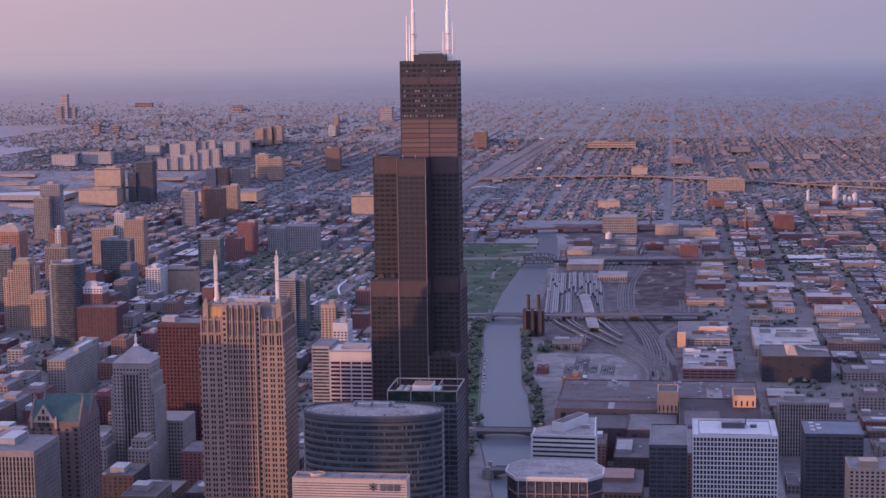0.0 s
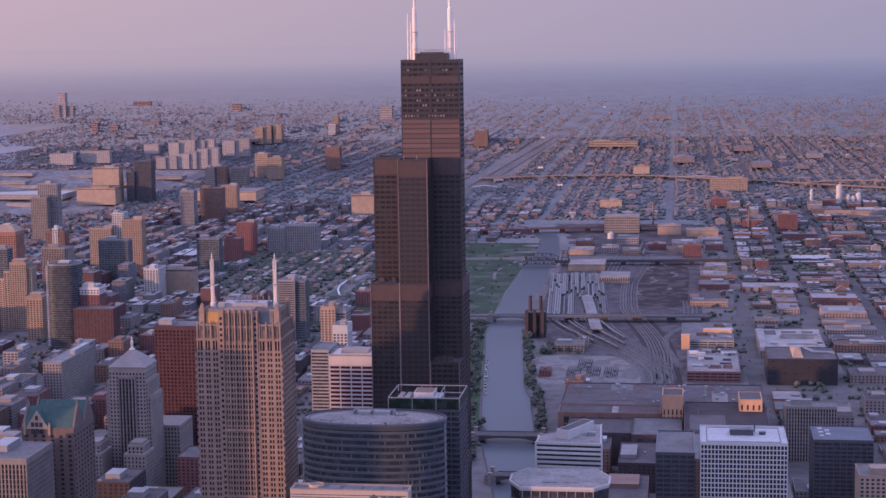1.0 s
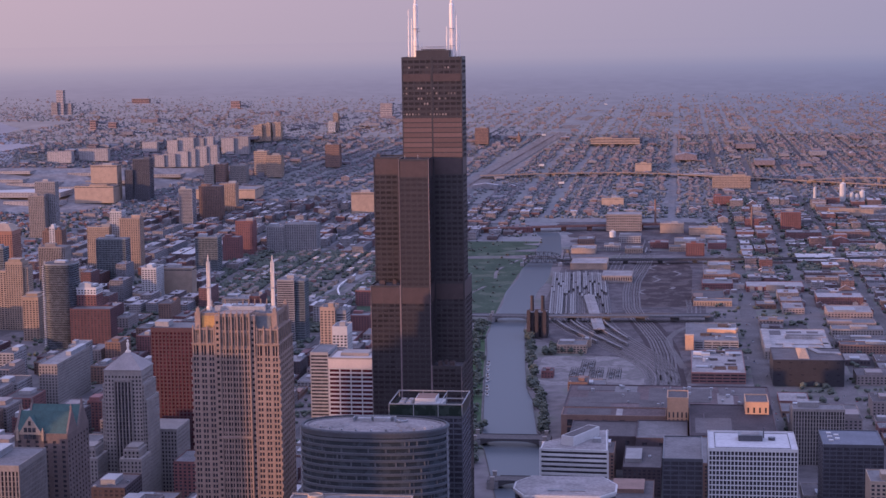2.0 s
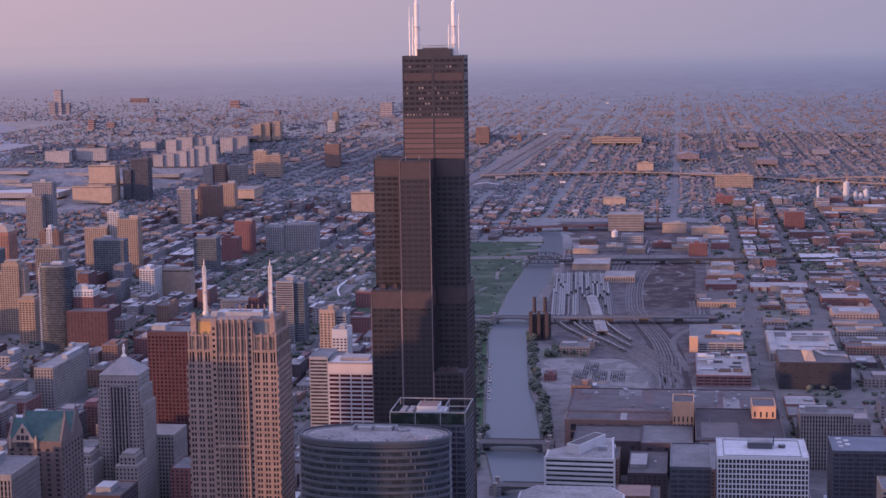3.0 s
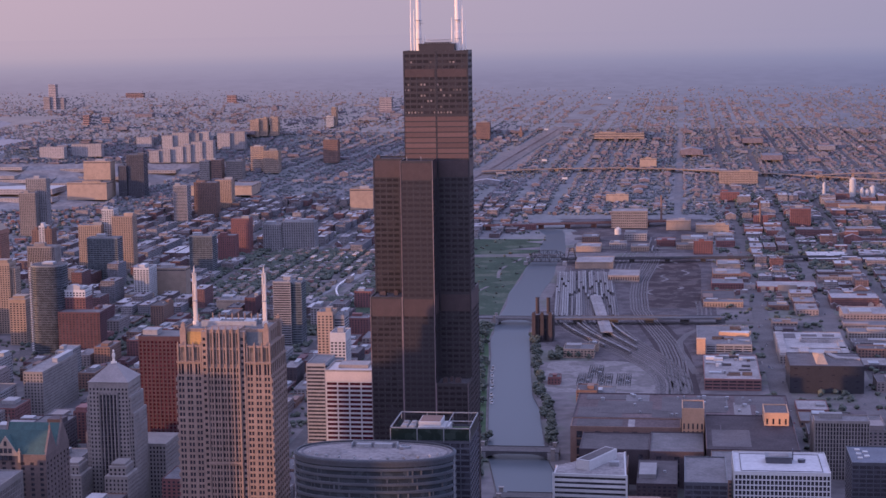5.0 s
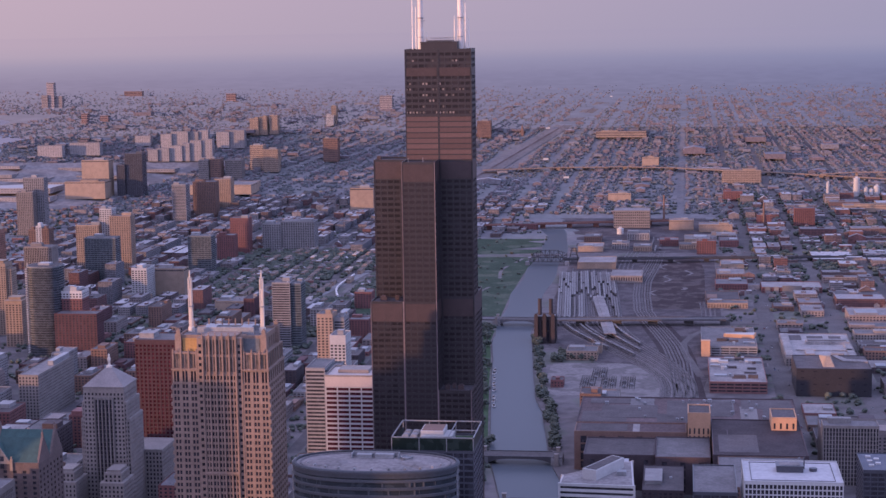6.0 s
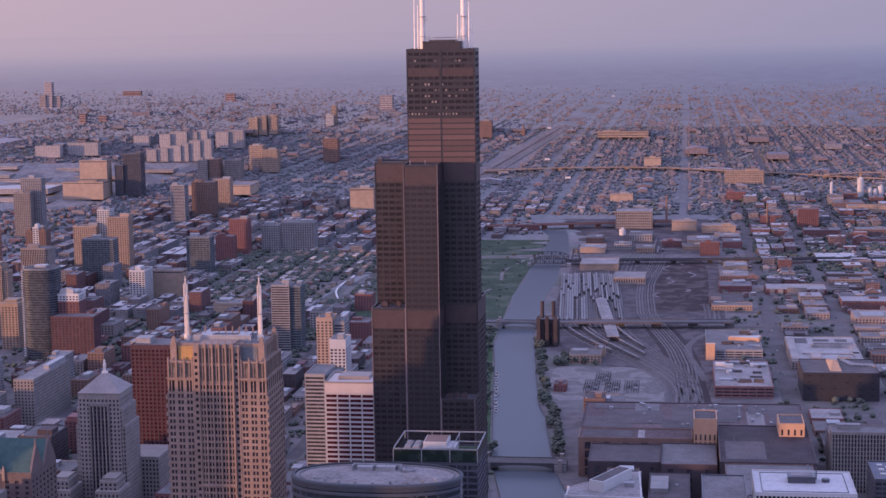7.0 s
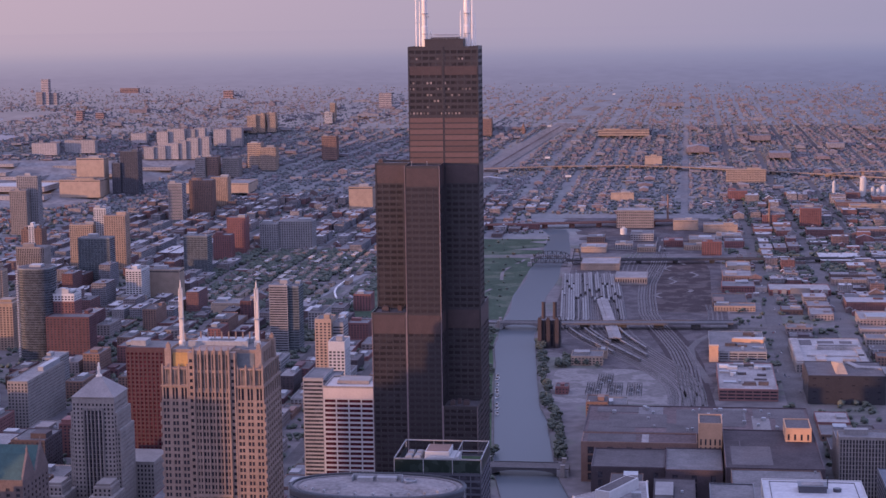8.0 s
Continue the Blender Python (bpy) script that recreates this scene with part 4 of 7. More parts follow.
    for sx in (-1, 1):
        # sunlight put into the left panel's gold; right panel dark for the recess
        part("gilded_panel", boxes_mesh("gilded_panel", [(sx * 19.2 - 5.2, sx * 19.2 + 5.2, -cd - 0.35, -cd + 0.3, 258, 270.4)]), LITGOLD if sx < 0 else BLUEGREY, ob, "crown panel in sunlit gold" if sx < 0 else "crown panel dark as the recess")
        for sy in (-1, 1):
            part("turret", boxes_mesh("turret", [(sx * cw - 1.9, sx * cw + 1.9, sy * cd - 1.9, sy * cd + 1.9, 250, 273), (sx * cw - 1.2, sx * cw + 1.2, sy * cd - 1.2, sy * cd + 1.2, 273, 275.5), (sx * cw - 0.6, sx * cw + 0.6, sy * cd - 0.6, sy * cd + 0.6, 275.5, 276.5)]), PINKSTONE, ob)
    crest = []
    for k in range(8):
        x = -15 + k * 30 / 7
        crest += [(x - 0.35, x + 0.35, cd - 6, cd - 5.3, 271, 278)]
    crest += [(-cw, cw, -cd + 0.05, -cd + 0.4, 271, 272.4), (-cw, cw, cd - 0.4, cd, 271, 272.4), (-cw, -cw + 0.4, -cd + 0.4, cd - 0.4, 271, 272.4), (cw - 0.4, cw, -cd + 0.4, cd - 0.4, 271, 272.4)]
    part("crest_railing", boxes_mesh("crest_railing", crest), PINKSTONE, ob)
    part("roof", boxes_mesh("roof", [(-cw + 0.5, cw - 0.5, -cd + 0.5, cd - 0.5, 271, 271.15)]), ROOFGREY, ob)
    part("penthouse", boxes_mesh("penthouse", [(-17, 17, 10, 15, 271.15, 274), (-15, -8, -2, 9, 271.15, 274.5), (8, 15, -2, 9, 271.15, 274.5), (-18, 18, -6, -4.5, 271.15, 275.4)]), METAL, ob)
    for x in (-23.6, 22.2):
        sp = part("spire", tube_mesh("spire", [(2.0, 0), (2.0, 3), (1.25, 3.4), (1.2, 16), (0.95, 16.6), (0.9, 27), (0.5, 27.5), (0.45, 37), (0.1, 39.5)], 10), SPIRE, ob, "slender pale spire", at=(x, 0.5, 271.1))
        part("spire_collar", tube_mesh("spire_collar", [(1.2, 0), (1.7, 0.1), (1.7, 0.7), (1.2, 0.8)], 10), METAL, sp, at=(0, 0, 16))
        for k in range(4):
            part("spire_rod", tube_mesh("spire_rod", [(0.3, 0), (0.28, 24), (0.26, 33), (0.08, 35)], 6), SPIRE, sp, at=(1.3 * math.cos(k * 1.57 + 0.78), 1.3 * math.sin(k * 1.57 + 0.78), 0))
    # separate panes on the upper storeys of the wings
    pw = (ww / 3 - 2.1) / 2 - 0.3
    me = boxes_mesh("window", [(-pw / 2, pw / 2, -0.05, 0.05, 0, 2.3), (-pw / 2, pw / 2, -0.1, -0.04, 0, 0.15)])
    me.materials.append(DEEPGLASS)
    n = round(242.2 / 3.93)
    st = 242.2 / n
    made = 0
    for k in range(n - 1, -1, -1):
        for a in (-w / 2, w / 2 - ww):
            for c in range(3):
                for q in (-1, 1):
                    if made < 300:
                        part("window", me, DEEPGLASS, ob, at=(a + ww * (c + 0.5) / 3 + q * (0.32 + pw / 2 + 0.05), -d / 2 + 0.53, (k + 0.40) * st))
                        made += 1
    return ob


spired_tower()


# ---- the oval glass tower ----
def oval_tower():
    ob = thing("oval_tower", "oval blue-grey glass office tower with banded floors", "office tower", 0.5, -218.5)
    rx, ry, h, n = 48.6, 26.0, 211.0, 96

    def ring(k, s=0.0):
        a = 2 * math.pi * k / n
        c, q = math.cos(a), math.sin(a)
        e = 0.88
        return ((rx - s) * math.copysign(abs(c) ** e, c), (ry - s) * math.copysign(abs(q) ** e, q))

    def hoop(name, profile):
        """A ring round the plan from (inset, height) pairs."""
        v, f, p = [], [], len(profile)
        for k in range(n):
            v += [(*ring(k, s), z) for s, z in profile]
        for k in range(n):
            a, c = p * k, p * ((k + 1) % n)
            f += [(a + j, c + j, c + j + 1, a + j + 1) for j in range(p - 1)]
        me = bpy.data.meshes.new(name)
        me.from_pydata(v, [], f)
        return me
    part("glazing", prism_mesh("glazing", [ring(k, 0.9) for k in range(n)], 0, h - 3), GLASSGREEN, ob, "blue-grey curtain wall glass")
    fh = 4.45
    band = hoop("floor_band", [(0.9, 0), (0.1, 0), (0.0, 0.2), (0.0, 1.5), (0.1, 1.7), (0.9, 1.7)])
    band_mat = surface("grey_band_panel", (0.058, 0.064, 0.077), rough=0.5, vary=0.15, each=0.08)
    for i in range(int((h - 9) / fh)):
        part("floor_band", band, band_mat, ob, at=(0, 0, h - 7.2 - i * fh))
    # a pale mullion here and there between the bands, never the same on two floors
    r = random.Random(6)
    for i in range(22):
        ticks = []
        for k in range(n):
            if r.random() < 0.3:
                x, y = ring(k, 0.75)
                w = r.choice((0.12, 0.16, 0.5))
                ticks.append((x - w, x + w, y - w * 0.5, y + w * 0.5, h - 9.95 - i * fh, h - 7.21 - i * fh))
        part("mullion", boxes_mesh("mullion", ticks), band_mat, ob)
    for k in (94, 50):
        x, y = ring(k, 0.1)
        part("fin", boxes_mesh("fin", [(x - 0.45, x + 0.45, y - 0.45, y + 0.45, 0, h - 1.5)]), METAL, ob)
    crown_mat = surface("grey_crown_metal", (0.045, 0.048, 0.058), rough=0.6, each=0.0)
    part("crown_band", hoop("crown_band", [(0.7, h - 4.6), (0.1, h - 4.6), (0.1, h - 1.0), (0.9, h - 0.6), (1.9, h - 0.6), (1.9, h - 2)]), crown_mat, ob, "dark grey crown band")
    part("crown_lip", hoop("crown_lip", [(0.4, h - 2.3), (-0.25, h - 2.2), (-0.25, h - 1.3), (0.4, h - 1.2)]), band_mat, ob)
    part("roof", prism_mesh("roof", [ring(k, 2.0) for k in range(n)], h - 2.1, h - 1.7), ROOFPALE, ob)
    part("gutter", hoop("gutter", [(4.0, h - 1.7), (4.0, h - 1.35), (5.2, h - 1.35), (5.2, h - 1.7)]), ROOFGREY, ob)
    # low curved shells and plant on the roof deck
    for cx, cy, lx, ly, turn, up in ((-29, -3, 13, 9, 0.2, 1.4), (28, -2, 14, 9, -0.25, 1.6), (4, -9, 15, 6, 0.03, 0.8)):
        bm = bmesh.new()
        m = Matrix.Translation((cx, cy, h - 1.72)) @ Matrix.Rotation(turn, 4, "Z") @ Matrix.Diagonal((lx, ly, up, 1))
        bmesh.ops.create_uvsphere(bm, u_segments=20, v_segments=8, radius=1, matrix=m)
        bmesh.ops.bisect_plane(bm, geom=bm.verts[:] + bm.edges[:] + bm.faces[:], plane_co=(0, 0, h - 1.72), plane_no=(0, 0, -1), clear_outer=True)
        part("roof_shell", bm, ROOFPALE, ob, "low pale curved roof shell")
    part("plant_screen", boxes_mesh("plant_screen", [(-16, 12, 14, 14.5, h - 1.7, h + 1.2), (-16, -15.5, 8, 14, h - 1.7, h + 1.0), (11.5, 12, 8, 14, h - 1.7, h + 1.0), (-13, -4, 9, 13, h - 1.7, h + 0.4), (-2, 9, 9, 13, h - 1.7, h + 0.7)]), METAL, ob)
    part("cooling_tower", tube_mesh("cooling_tower", [(3.4, 0), (3.6, 1.8), (2.9, 2.0), (2.7, 1.0)], 20), METAL, ob, at=(17, 8, h - 1.7))
    for k in range(11):
        a = -2.75 + k * 0.24
        x, y = (rx - 7) * math.cos(a), (ry - 7) * math.sin(a)
        part("roof_unit", boxes_mesh("roof_unit", [(x - 0.7, x + 0.7, y - 0.7, y + 0.7, h - 1.7, h - 0.5), (x - 0.4, x + 0.4, y - 0.4, y + 0.4, h - 0.5, h - 0.2)]), METAL, ob)
    return ob


oval_tower()


# ---- the dark glass tower with an open roof frame ----
def framed_roof_tower():
    x0, x1, y0, y1, h = 3.0, 53.0, -179.0, -135.0, 215.0
    ob = storeys("glass_tower", "dark blue glass office tower with open steel roof frame", "office tower", x0, x1, y0, y1, h - 9, "dark", top=0.8, house=False, roof=ROOFDARK)
    w, d = x1 - x0, y1 - y0
    part("roof_garden", boxes_mesh("roof_garden", [(-w / 2 + 2, w / 2 - 2, -d / 2 + 2, -d / 2 + 8, h - 9, h - 8.6), (9, w / 2 - 3, -10, d / 2 - 4, h - 9, h - 8.5)]), LAWN, ob, "planted green roof strip")
    bars = []
    for x in (-w / 2, -w / 6, w / 6, w / 2 - 0.5):
        bars += [(x, x + 0.5, -d / 2, -d / 2 + 0.5, h - 9, h), (x, x + 0.5, d / 2 - 0.5, d / 2, h - 9, h)]
    bars += [(-w / 2, w / 2, -d / 2, -d / 2 + 0.6, h - 0.7, h), (-w / 2, w / 2, d / 2 - 0.6, d / 2, h - 0.7, h), (-w / 2, -w / 2 + 0.6, -d / 2 + 0.6, d / 2 - 0.6, h - 0.7, h), (w / 2 - 0.6, w / 2, -d / 2 + 0.6, d / 2 - 0.6, h - 0.7, h),
             (9, 9.5, -d / 2 + 0.6, d / 2 - 0.6, h - 0.7, h - 0.1), (9.5, w / 2 - 0.6, -2, -1.5, h - 0.7, h - 0.1)]
    part("roof_frame", boxes_mesh("roof_frame", bars), METAL, ob, "open grey steel roof frame")
    part("screen", boxes_mesh("screen", [(-w / 2 + 0.1, w / 2 - 0.1, -d / 2 + 0.1, -d / 2 + 0.4, h - 9, h - 0.8), (w / 2 - 0.4, w / 2 - 0.1, -d / 2 + 0.4, d / 2 - 0.1, h - 9, h - 0.8), (-w / 2 + 0.1, -w / 2 + 0.4, -d / 2 + 0.4, d / 2 - 0.1, h - 9, h - 4.5)]), glazing("green_screen_glass", (0.015, 0.022, 0.019), rough=0.3, spec=0.15), ob, "dark green glass roof screen")
    part("penthouse", boxes_mesh("penthouse", [(-9, 5, -9, 9, h - 9, h + 0.6), (-9, 9, -10.5, -9, h - 9, h - 2.2), (5, 10, -8, 8, h - 9, h - 2.6)]), WHITE, ob, "white plant penthouse")
    part("penthouse_roof", boxes_mesh("penthouse_roof", [(-8.4, 4.4, -7.6, 8.4, h + 0.6, h + 0.85)]), BROWN, ob, "brown penthouse roof")
    for k in range(4):
        part("cooling_unit", boxes_mesh("cooling_unit", [(-20.5 + (k % 2) * 5, -16.5 + (k % 2) * 5, -9 + (k // 2) * 9, -2 + (k // 2) * 9, h - 9, h - 2.5), (-19.9 + (k % 2) * 5, -17.1 + (k % 2) * 5, -8 + (k // 2) * 9, -3 + (k // 2) * 9, h - 2.5, h - 2)]), METAL, ob)
    return ob


framed_roof_tower()


# ---- the pale office block with a sign on its top storey ----
def signed_block():
    x0, x1, y0, y1, h = -23.6, 46.4, -366.0, -353.0, 198.6
    ob = storeys("office_block", "pale ribbed metal office block with dark sign on its parapet", "office block", x0, x1, y0, y1, h, "ribbed", top=2, house=False, roof=ROOFGREY, fh=1.6)
    w, d = x1 - x0, y1 - y0
    part("parapet_cap", boxes_mesh("parapet_cap", [(-w / 2 - 0.3, w / 2 + 0.3, -d / 2 - 0.3, -d / 2 + 0.6, h + 0.9, h + 1.4), (-w / 2 - 0.3, w / 2 + 0.3, d / 2 - 0.6, d / 2 + 0.3, h + 0.9, h + 1.4)]), LIME, ob)
    part("roof_drum", tube_mesh("roof_drum", [(4.6, 0), (4.6, 2.2), (4.3, 2.6), (3.9, 2.6), (3.7, 1.4)], 24), TAN, ob, at=(-20.5, 0, h))
    for x, q in ((-10, 4.2), (2, 5.0), (14, 4.6), (26, 5.2)):
        part("roof_bay", boxes_mesh("roof_bay", [(x - q, x + q, -4.6, 4.6, h + 0.06, h + 0.5), (x - q + 0.6, x + q - 0.6, -3.6, 3.8, h + 0.5, h + 0.9)]), ROOFGREY, ob)
    # an emblem of crossed bars and three plain bars in place of lettering
    for k in range(3):
        bm = bmesh.new()
        bmesh.ops.create_cube(bm, size=1, matrix=Matrix.Translation((14.6, -d / 2 - 0.2, h - 3.9)) @ Matrix.Rotation(radians(30 + 60 * k), 4, "Y") @ Matrix.Diagonal((5.0, 0.3, 0.9, 1)))
        part("sign_emblem", bm, DARKPANEL, ob, "dark emblem of crossed bars")
    for a in (18.9, 23.2, 27.5):
        part("sign_bar", boxes_mesh("sign_bar", [(a, a + 3.4, -d / 2 - 0.35, -d / 2 - 0.05, h - 6.1, h - 1.9)]), DARKPANEL, ob, "plain dark sign bar")
    return ob


signed_block()


# ---- offices on the west bank ----
STYLE["fine_white"] = (surface("white_office_concrete", (0.43, 0.415, 0.415), vary=0.1), DEEPGLASS, 3.75, 2.73, 0.72, 0.24, 0.45)
wg = storeys("office_block", "white concrete grid office block with flat white roof", "office block", 218, 283.6, -30, 28, 151, "fine_white", top=1.6, house=False, roof=surface("white_roof_membrane", (0.40, 0.385, 0.40), vary=0.2, size=25), panes=300, fh=3.75)
part("penthouse", boxes_mesh("penthouse", [(-10, 8, -2, 10, 151.1, 155), (-10.4, 8.4, -2.4, 10.4, 155, 155.6)]), DARKPANEL, wg, "black roof plant housing")
part("penthouse_roof", boxes_mesh("penthouse_roof", [(-8, 6, 0, 8, 155.6, 155.9)]), ROOFPALE, wg)
part("flue", boxes_mesh("flue", [(8.8, 9.6, 9, 9.8, 151.1, 159)]), DARKPANEL, wg)
part("roof_unit", tube_mesh("roof_unit", [(2.6, 0), (2.8, 2.2), (2.0, 2.4)], 16), DARKPANEL, wg, at=(15, 3, 151.1))
part("roof_curb", boxes_mesh("roof_curb", [(-28, 28, -24, -23.6, 151.1, 151.5), (-28, -27.6, -24, 24, 151.1, 151.5), (27.6, 28, -24, 24, 151.1, 151.5), (-28, 28, 23.6, 24, 151.1, 151.5)]), ROOFGREY, wg)

storeys("office_block", "black glass office block with grey flat roof", "office block", 184, 214, -20, 54, 140, "dark", roof=ROOFGREY, house=False)


def wedge_block():
    ob = thing("wedge_block", "white banded office block with slanting plan", "office block", 122, -62)
    plan = [(-24.5, -28), (24, -31), (21, 32), (12, 30), (-24, -8)]
    part("glazing", prism_mesh("glazing", [(x * 0.975, y * 0.975) for x, y in plan], 0, 162), GLASS, ob, "dark ribbon windows")
    n = 46
    for k in range(n):
        z = 164 - (k + 1) * 3.5
        part("floor_band", prism_mesh("floor_band", plan, z + 1.7, z + 3.5), WHITE, ob)
    for x, y in plan:
        part("corner_post", boxes_mesh("corner_post", [(x - 0.7, x + 0.7, y - 0.6, y + 0.6, 0, 164.3)]), WHITE, ob)
    part("roof", prism_mesh("roof", [(x * 0.95, y * 0.95) for x, y in plan], 164, 164.2), ROOFPALE, ob)
    pent = prism_mesh("penthouse", [(-10, -16), (-1, -21), (16, 14), (8, 20)], 164.2, 171)
    part("penthouse", pent, WHITE, ob, "white boxy roof plant house")
    part("penthouse_roof", prism_mesh("penthouse_roof", [(-8.6, -15.4), (-1.2, -19.4), (14.4, 13.4), (8, 18.2)], 171, 171.15), ROOFDARK, ob)
    part("roof_unit", boxes_mesh("roof_unit", [(12, 18, -8, -2, 164.2, 167)]), METAL, ob)
    return ob


wedge_block()


def octagon_block():
    ob = thing("octagon_block", "dark glass office block with pale eight-sided roof", "office block", 121, -169)
    plan = [(-34, -8), (-26, -25), (24, -25), (34, -12), (34, 6), (24, 25), (-24, 25), (-34, 8)]
    part("glazing", prism_mesh("glazing", [(x * 0.98, y * 0.98) for x, y in plan], 0, 156), GLASS, ob, "dark window glass")
    for k in range(9):
        z = 154 - (k + 1) * 8.4
        part("floor_band", prism_mesh("floor_band", plan, z, z + 0.7), BROWN, ob)
    for s, (za, zb) in zip((1.0, 1.02, 0.985), ((155, 156.4), (156.4, 158), (158, 158.3))):
        part("roof_edge" if s > 0.99 else "roof", prism_mesh("roof_edge", [(x * s, y * s) for x, y in plan], za, zb), WHITE if s > 0.99 else ROOFPALE, ob)
    for k in range(9):
        x = -24 + k * 6
        part("mullion", boxes_mesh("mullion", [(x - 0.3, x + 0.3, -25.2, -24.4, 0, 155)]), LIME, ob)
    for x in (-6, 9):
        part("roof_hatch", boxes_mesh("roof_hatch", [(x - 5, x + 5, -15, -11, 158.3, 158.7)]), DARKPANEL, ob)
    return ob


octagon_block()


# ---- behind the black tower ----
storeys("office_tower", "white concrete office tower with dark red ribbon windows", "office tower", -121, -80, 220, 262, 158.5, "whitebands", top=1.0, roof=ROOFPALE, house=False, panes=60)
cap = bpy.data.objects["office_tower"]
part("plant_storey", boxes_mesh("plant_storey", [(-20.6, 20.6, -21.1, 21.1, 158.5, 167), ]), surface("pale_pink_panel", (0.42, 0.355, 0.33), vary=0.1), cap, "blank pale plant storey")
part("roof_screen", boxes_mesh("roof_screen", [(-20.6, 20.6, -21.1, -20.6, 167, 168.5), (-20.6, 20.6, 20.6, 21.1, 167, 168.5), (-20.6, -20.1, -20.6, 20.6, 167, 168.5), (20.1, 20.6, -20.6, 20.6, 167, 168.5), (-12, 14, -6, 12, 167, 170)]), LIME, cap)
storeys("office_tower", "slim grey banded office tower with blue glass side", "office tower", -155.6, -138, 300, 345, 157, "bands", top=2, house=False)
storeys("office_tower", "slim blue-grey glass office tower joined to its neighbour", "office tower", -137.8, -129, 306, 345, 154, "glass", house=False)
storeys("apartment_tower", "pale pink apartment tower with blank top storey", "apartment tower", -214, -196, 690, 722, 114, "white", top=10)
storeys("apartment_tower", "buff brick stepped apartment tower", "apartment tower", -252, -233, 800, 830, 119, "buff", top=4)
storeys("apartment_tower", "buff brick and glass apartment tower", "apartment tower", -232.6, -220, 806, 836, 114, "bands", top=4)
STYLE["redgrid"] = (REDSTONE, GLASSRED, 3.9, 4.0, 1.7, 0.42, 0.5)
storeys("office_tower", "red granite office tower with square windows", "office tower", -348, -296, 410, 450, 160, "redgrid", top=4)


PALESTONE = surface("pale_limestone", (0.235, 0.203, 0.19), each=0.05)


def pyramid_tower():
    ob = thing("pyramid_tower", "limestone tower with pyramid roof and a slim finial", "skyscraper", -343, 318)
    z = 137

    def block(ax, bx, ay, by, z1, bay=3.4, pier=1.6, span=0.4, top=2.0):
        W, D = bx - ax, by - ay
        at = ((ax + bx) / 2, (ay + by) / 2, 0)
        part("glazing", boxes_mesh("glazing", [(-W / 2 + 0.5, W / 2 - 0.5, -D / 2 + 0.5, D / 2 - 0.5, 0, z1 - 0.5)]), DEEPGLASS, ob, at=at)
        part("wall_frame", boxes_mesh("wall_frame", solid_frame(W, D, 0, z1, 3.9, bay, pier, span, 0.7, top)), PALESTONE, ob, at=at)
    for sx in (-1, 1):
        block(min(sx * 9.5, sx * 23), max(sx * 9.5, sx * 23), -15, 24, 108, 3.3, 1.9, 0.45, 3)
        block(min(sx * 9.2, sx * 21), max(sx * 9.2, sx * 21), -16.5, 22, 124, 3.3, 1.9, 0.45, 3)
    block(-19, 19, -17.5, 20, z, 3.45, 1.7, 0.45, 5)
    block(-8.6, 8.6, -18.6, 18, 128, 3.44, 1.3, 0.05, 2)
    for k in range(6):
        x = -8.6 + 17.2 * k / 5
        part("rib", boxes_mesh("rib", [(x - 0.5, x + 0.5, -19.4, -18.4, 0, 128)]), LIME, ob)
    for a, b in ((-38, -17), (5, 27)):
        block(a, b, -52, -20, 58, 3.6, 2.0, 0.4, 3)
        block(a + 3, b - 3, -48, -24, 66, 3.6, 2.0, 0.4, 2)
        part("roof_vault", prism_mesh("roof_vault", [(a + 4.5, -46), (b - 4.5, -46), (b - 4.5, -26), (a + 4.5, -26)], 66, 68.5), LIME, ob)
    block(-30, 40, 24, 70, 70, top=3)
    part("cornice", boxes_mesh("cornice", [(-19.6, 19.6, -18.1, 20.6, z, z + 0.9)]), LIME, ob)
    v = [(-19.2, -17.7, z + 0.9), (19.2, -17.7, z + 0.9), (19.2, 20.2, z + 0.9), (-19.2, 20.2, z + 0.9), (-3.0, -1, z + 15), (3.0, -1, z + 15), (3.0, 4, z + 15), (-3.0, 4, z + 15)]
    me = bpy.data.meshes.new("pyramid")
    me.from_pydata(v, [], [tuple(q) for q in BOXF])
    part("pyramid", me, surface("grey_copper_roof", (0.25, 0.215, 0.21), rough=0.7, vary=0.2, spec=0.2), ob, "pale pyramid roof")
    part("finial", tube_mesh("finial", [(2.8, 0), (2.8, 1.5), (1.6, 1.8), (1.1, 4), (1.6, 7), (1.4, 9), (0.8, 9.8), (1.0, 11.5), (0.2, 13)], 10), SPIRE, ob, "slim pale finial", at=(0, 1.5, z + 15))
    return ob


pyramid_tower()


# the gabled tower's stone with shade put into its colour
SHADEDSTONE = surface("mauve_brown_stone", (0.135, 0.098, 0.092))


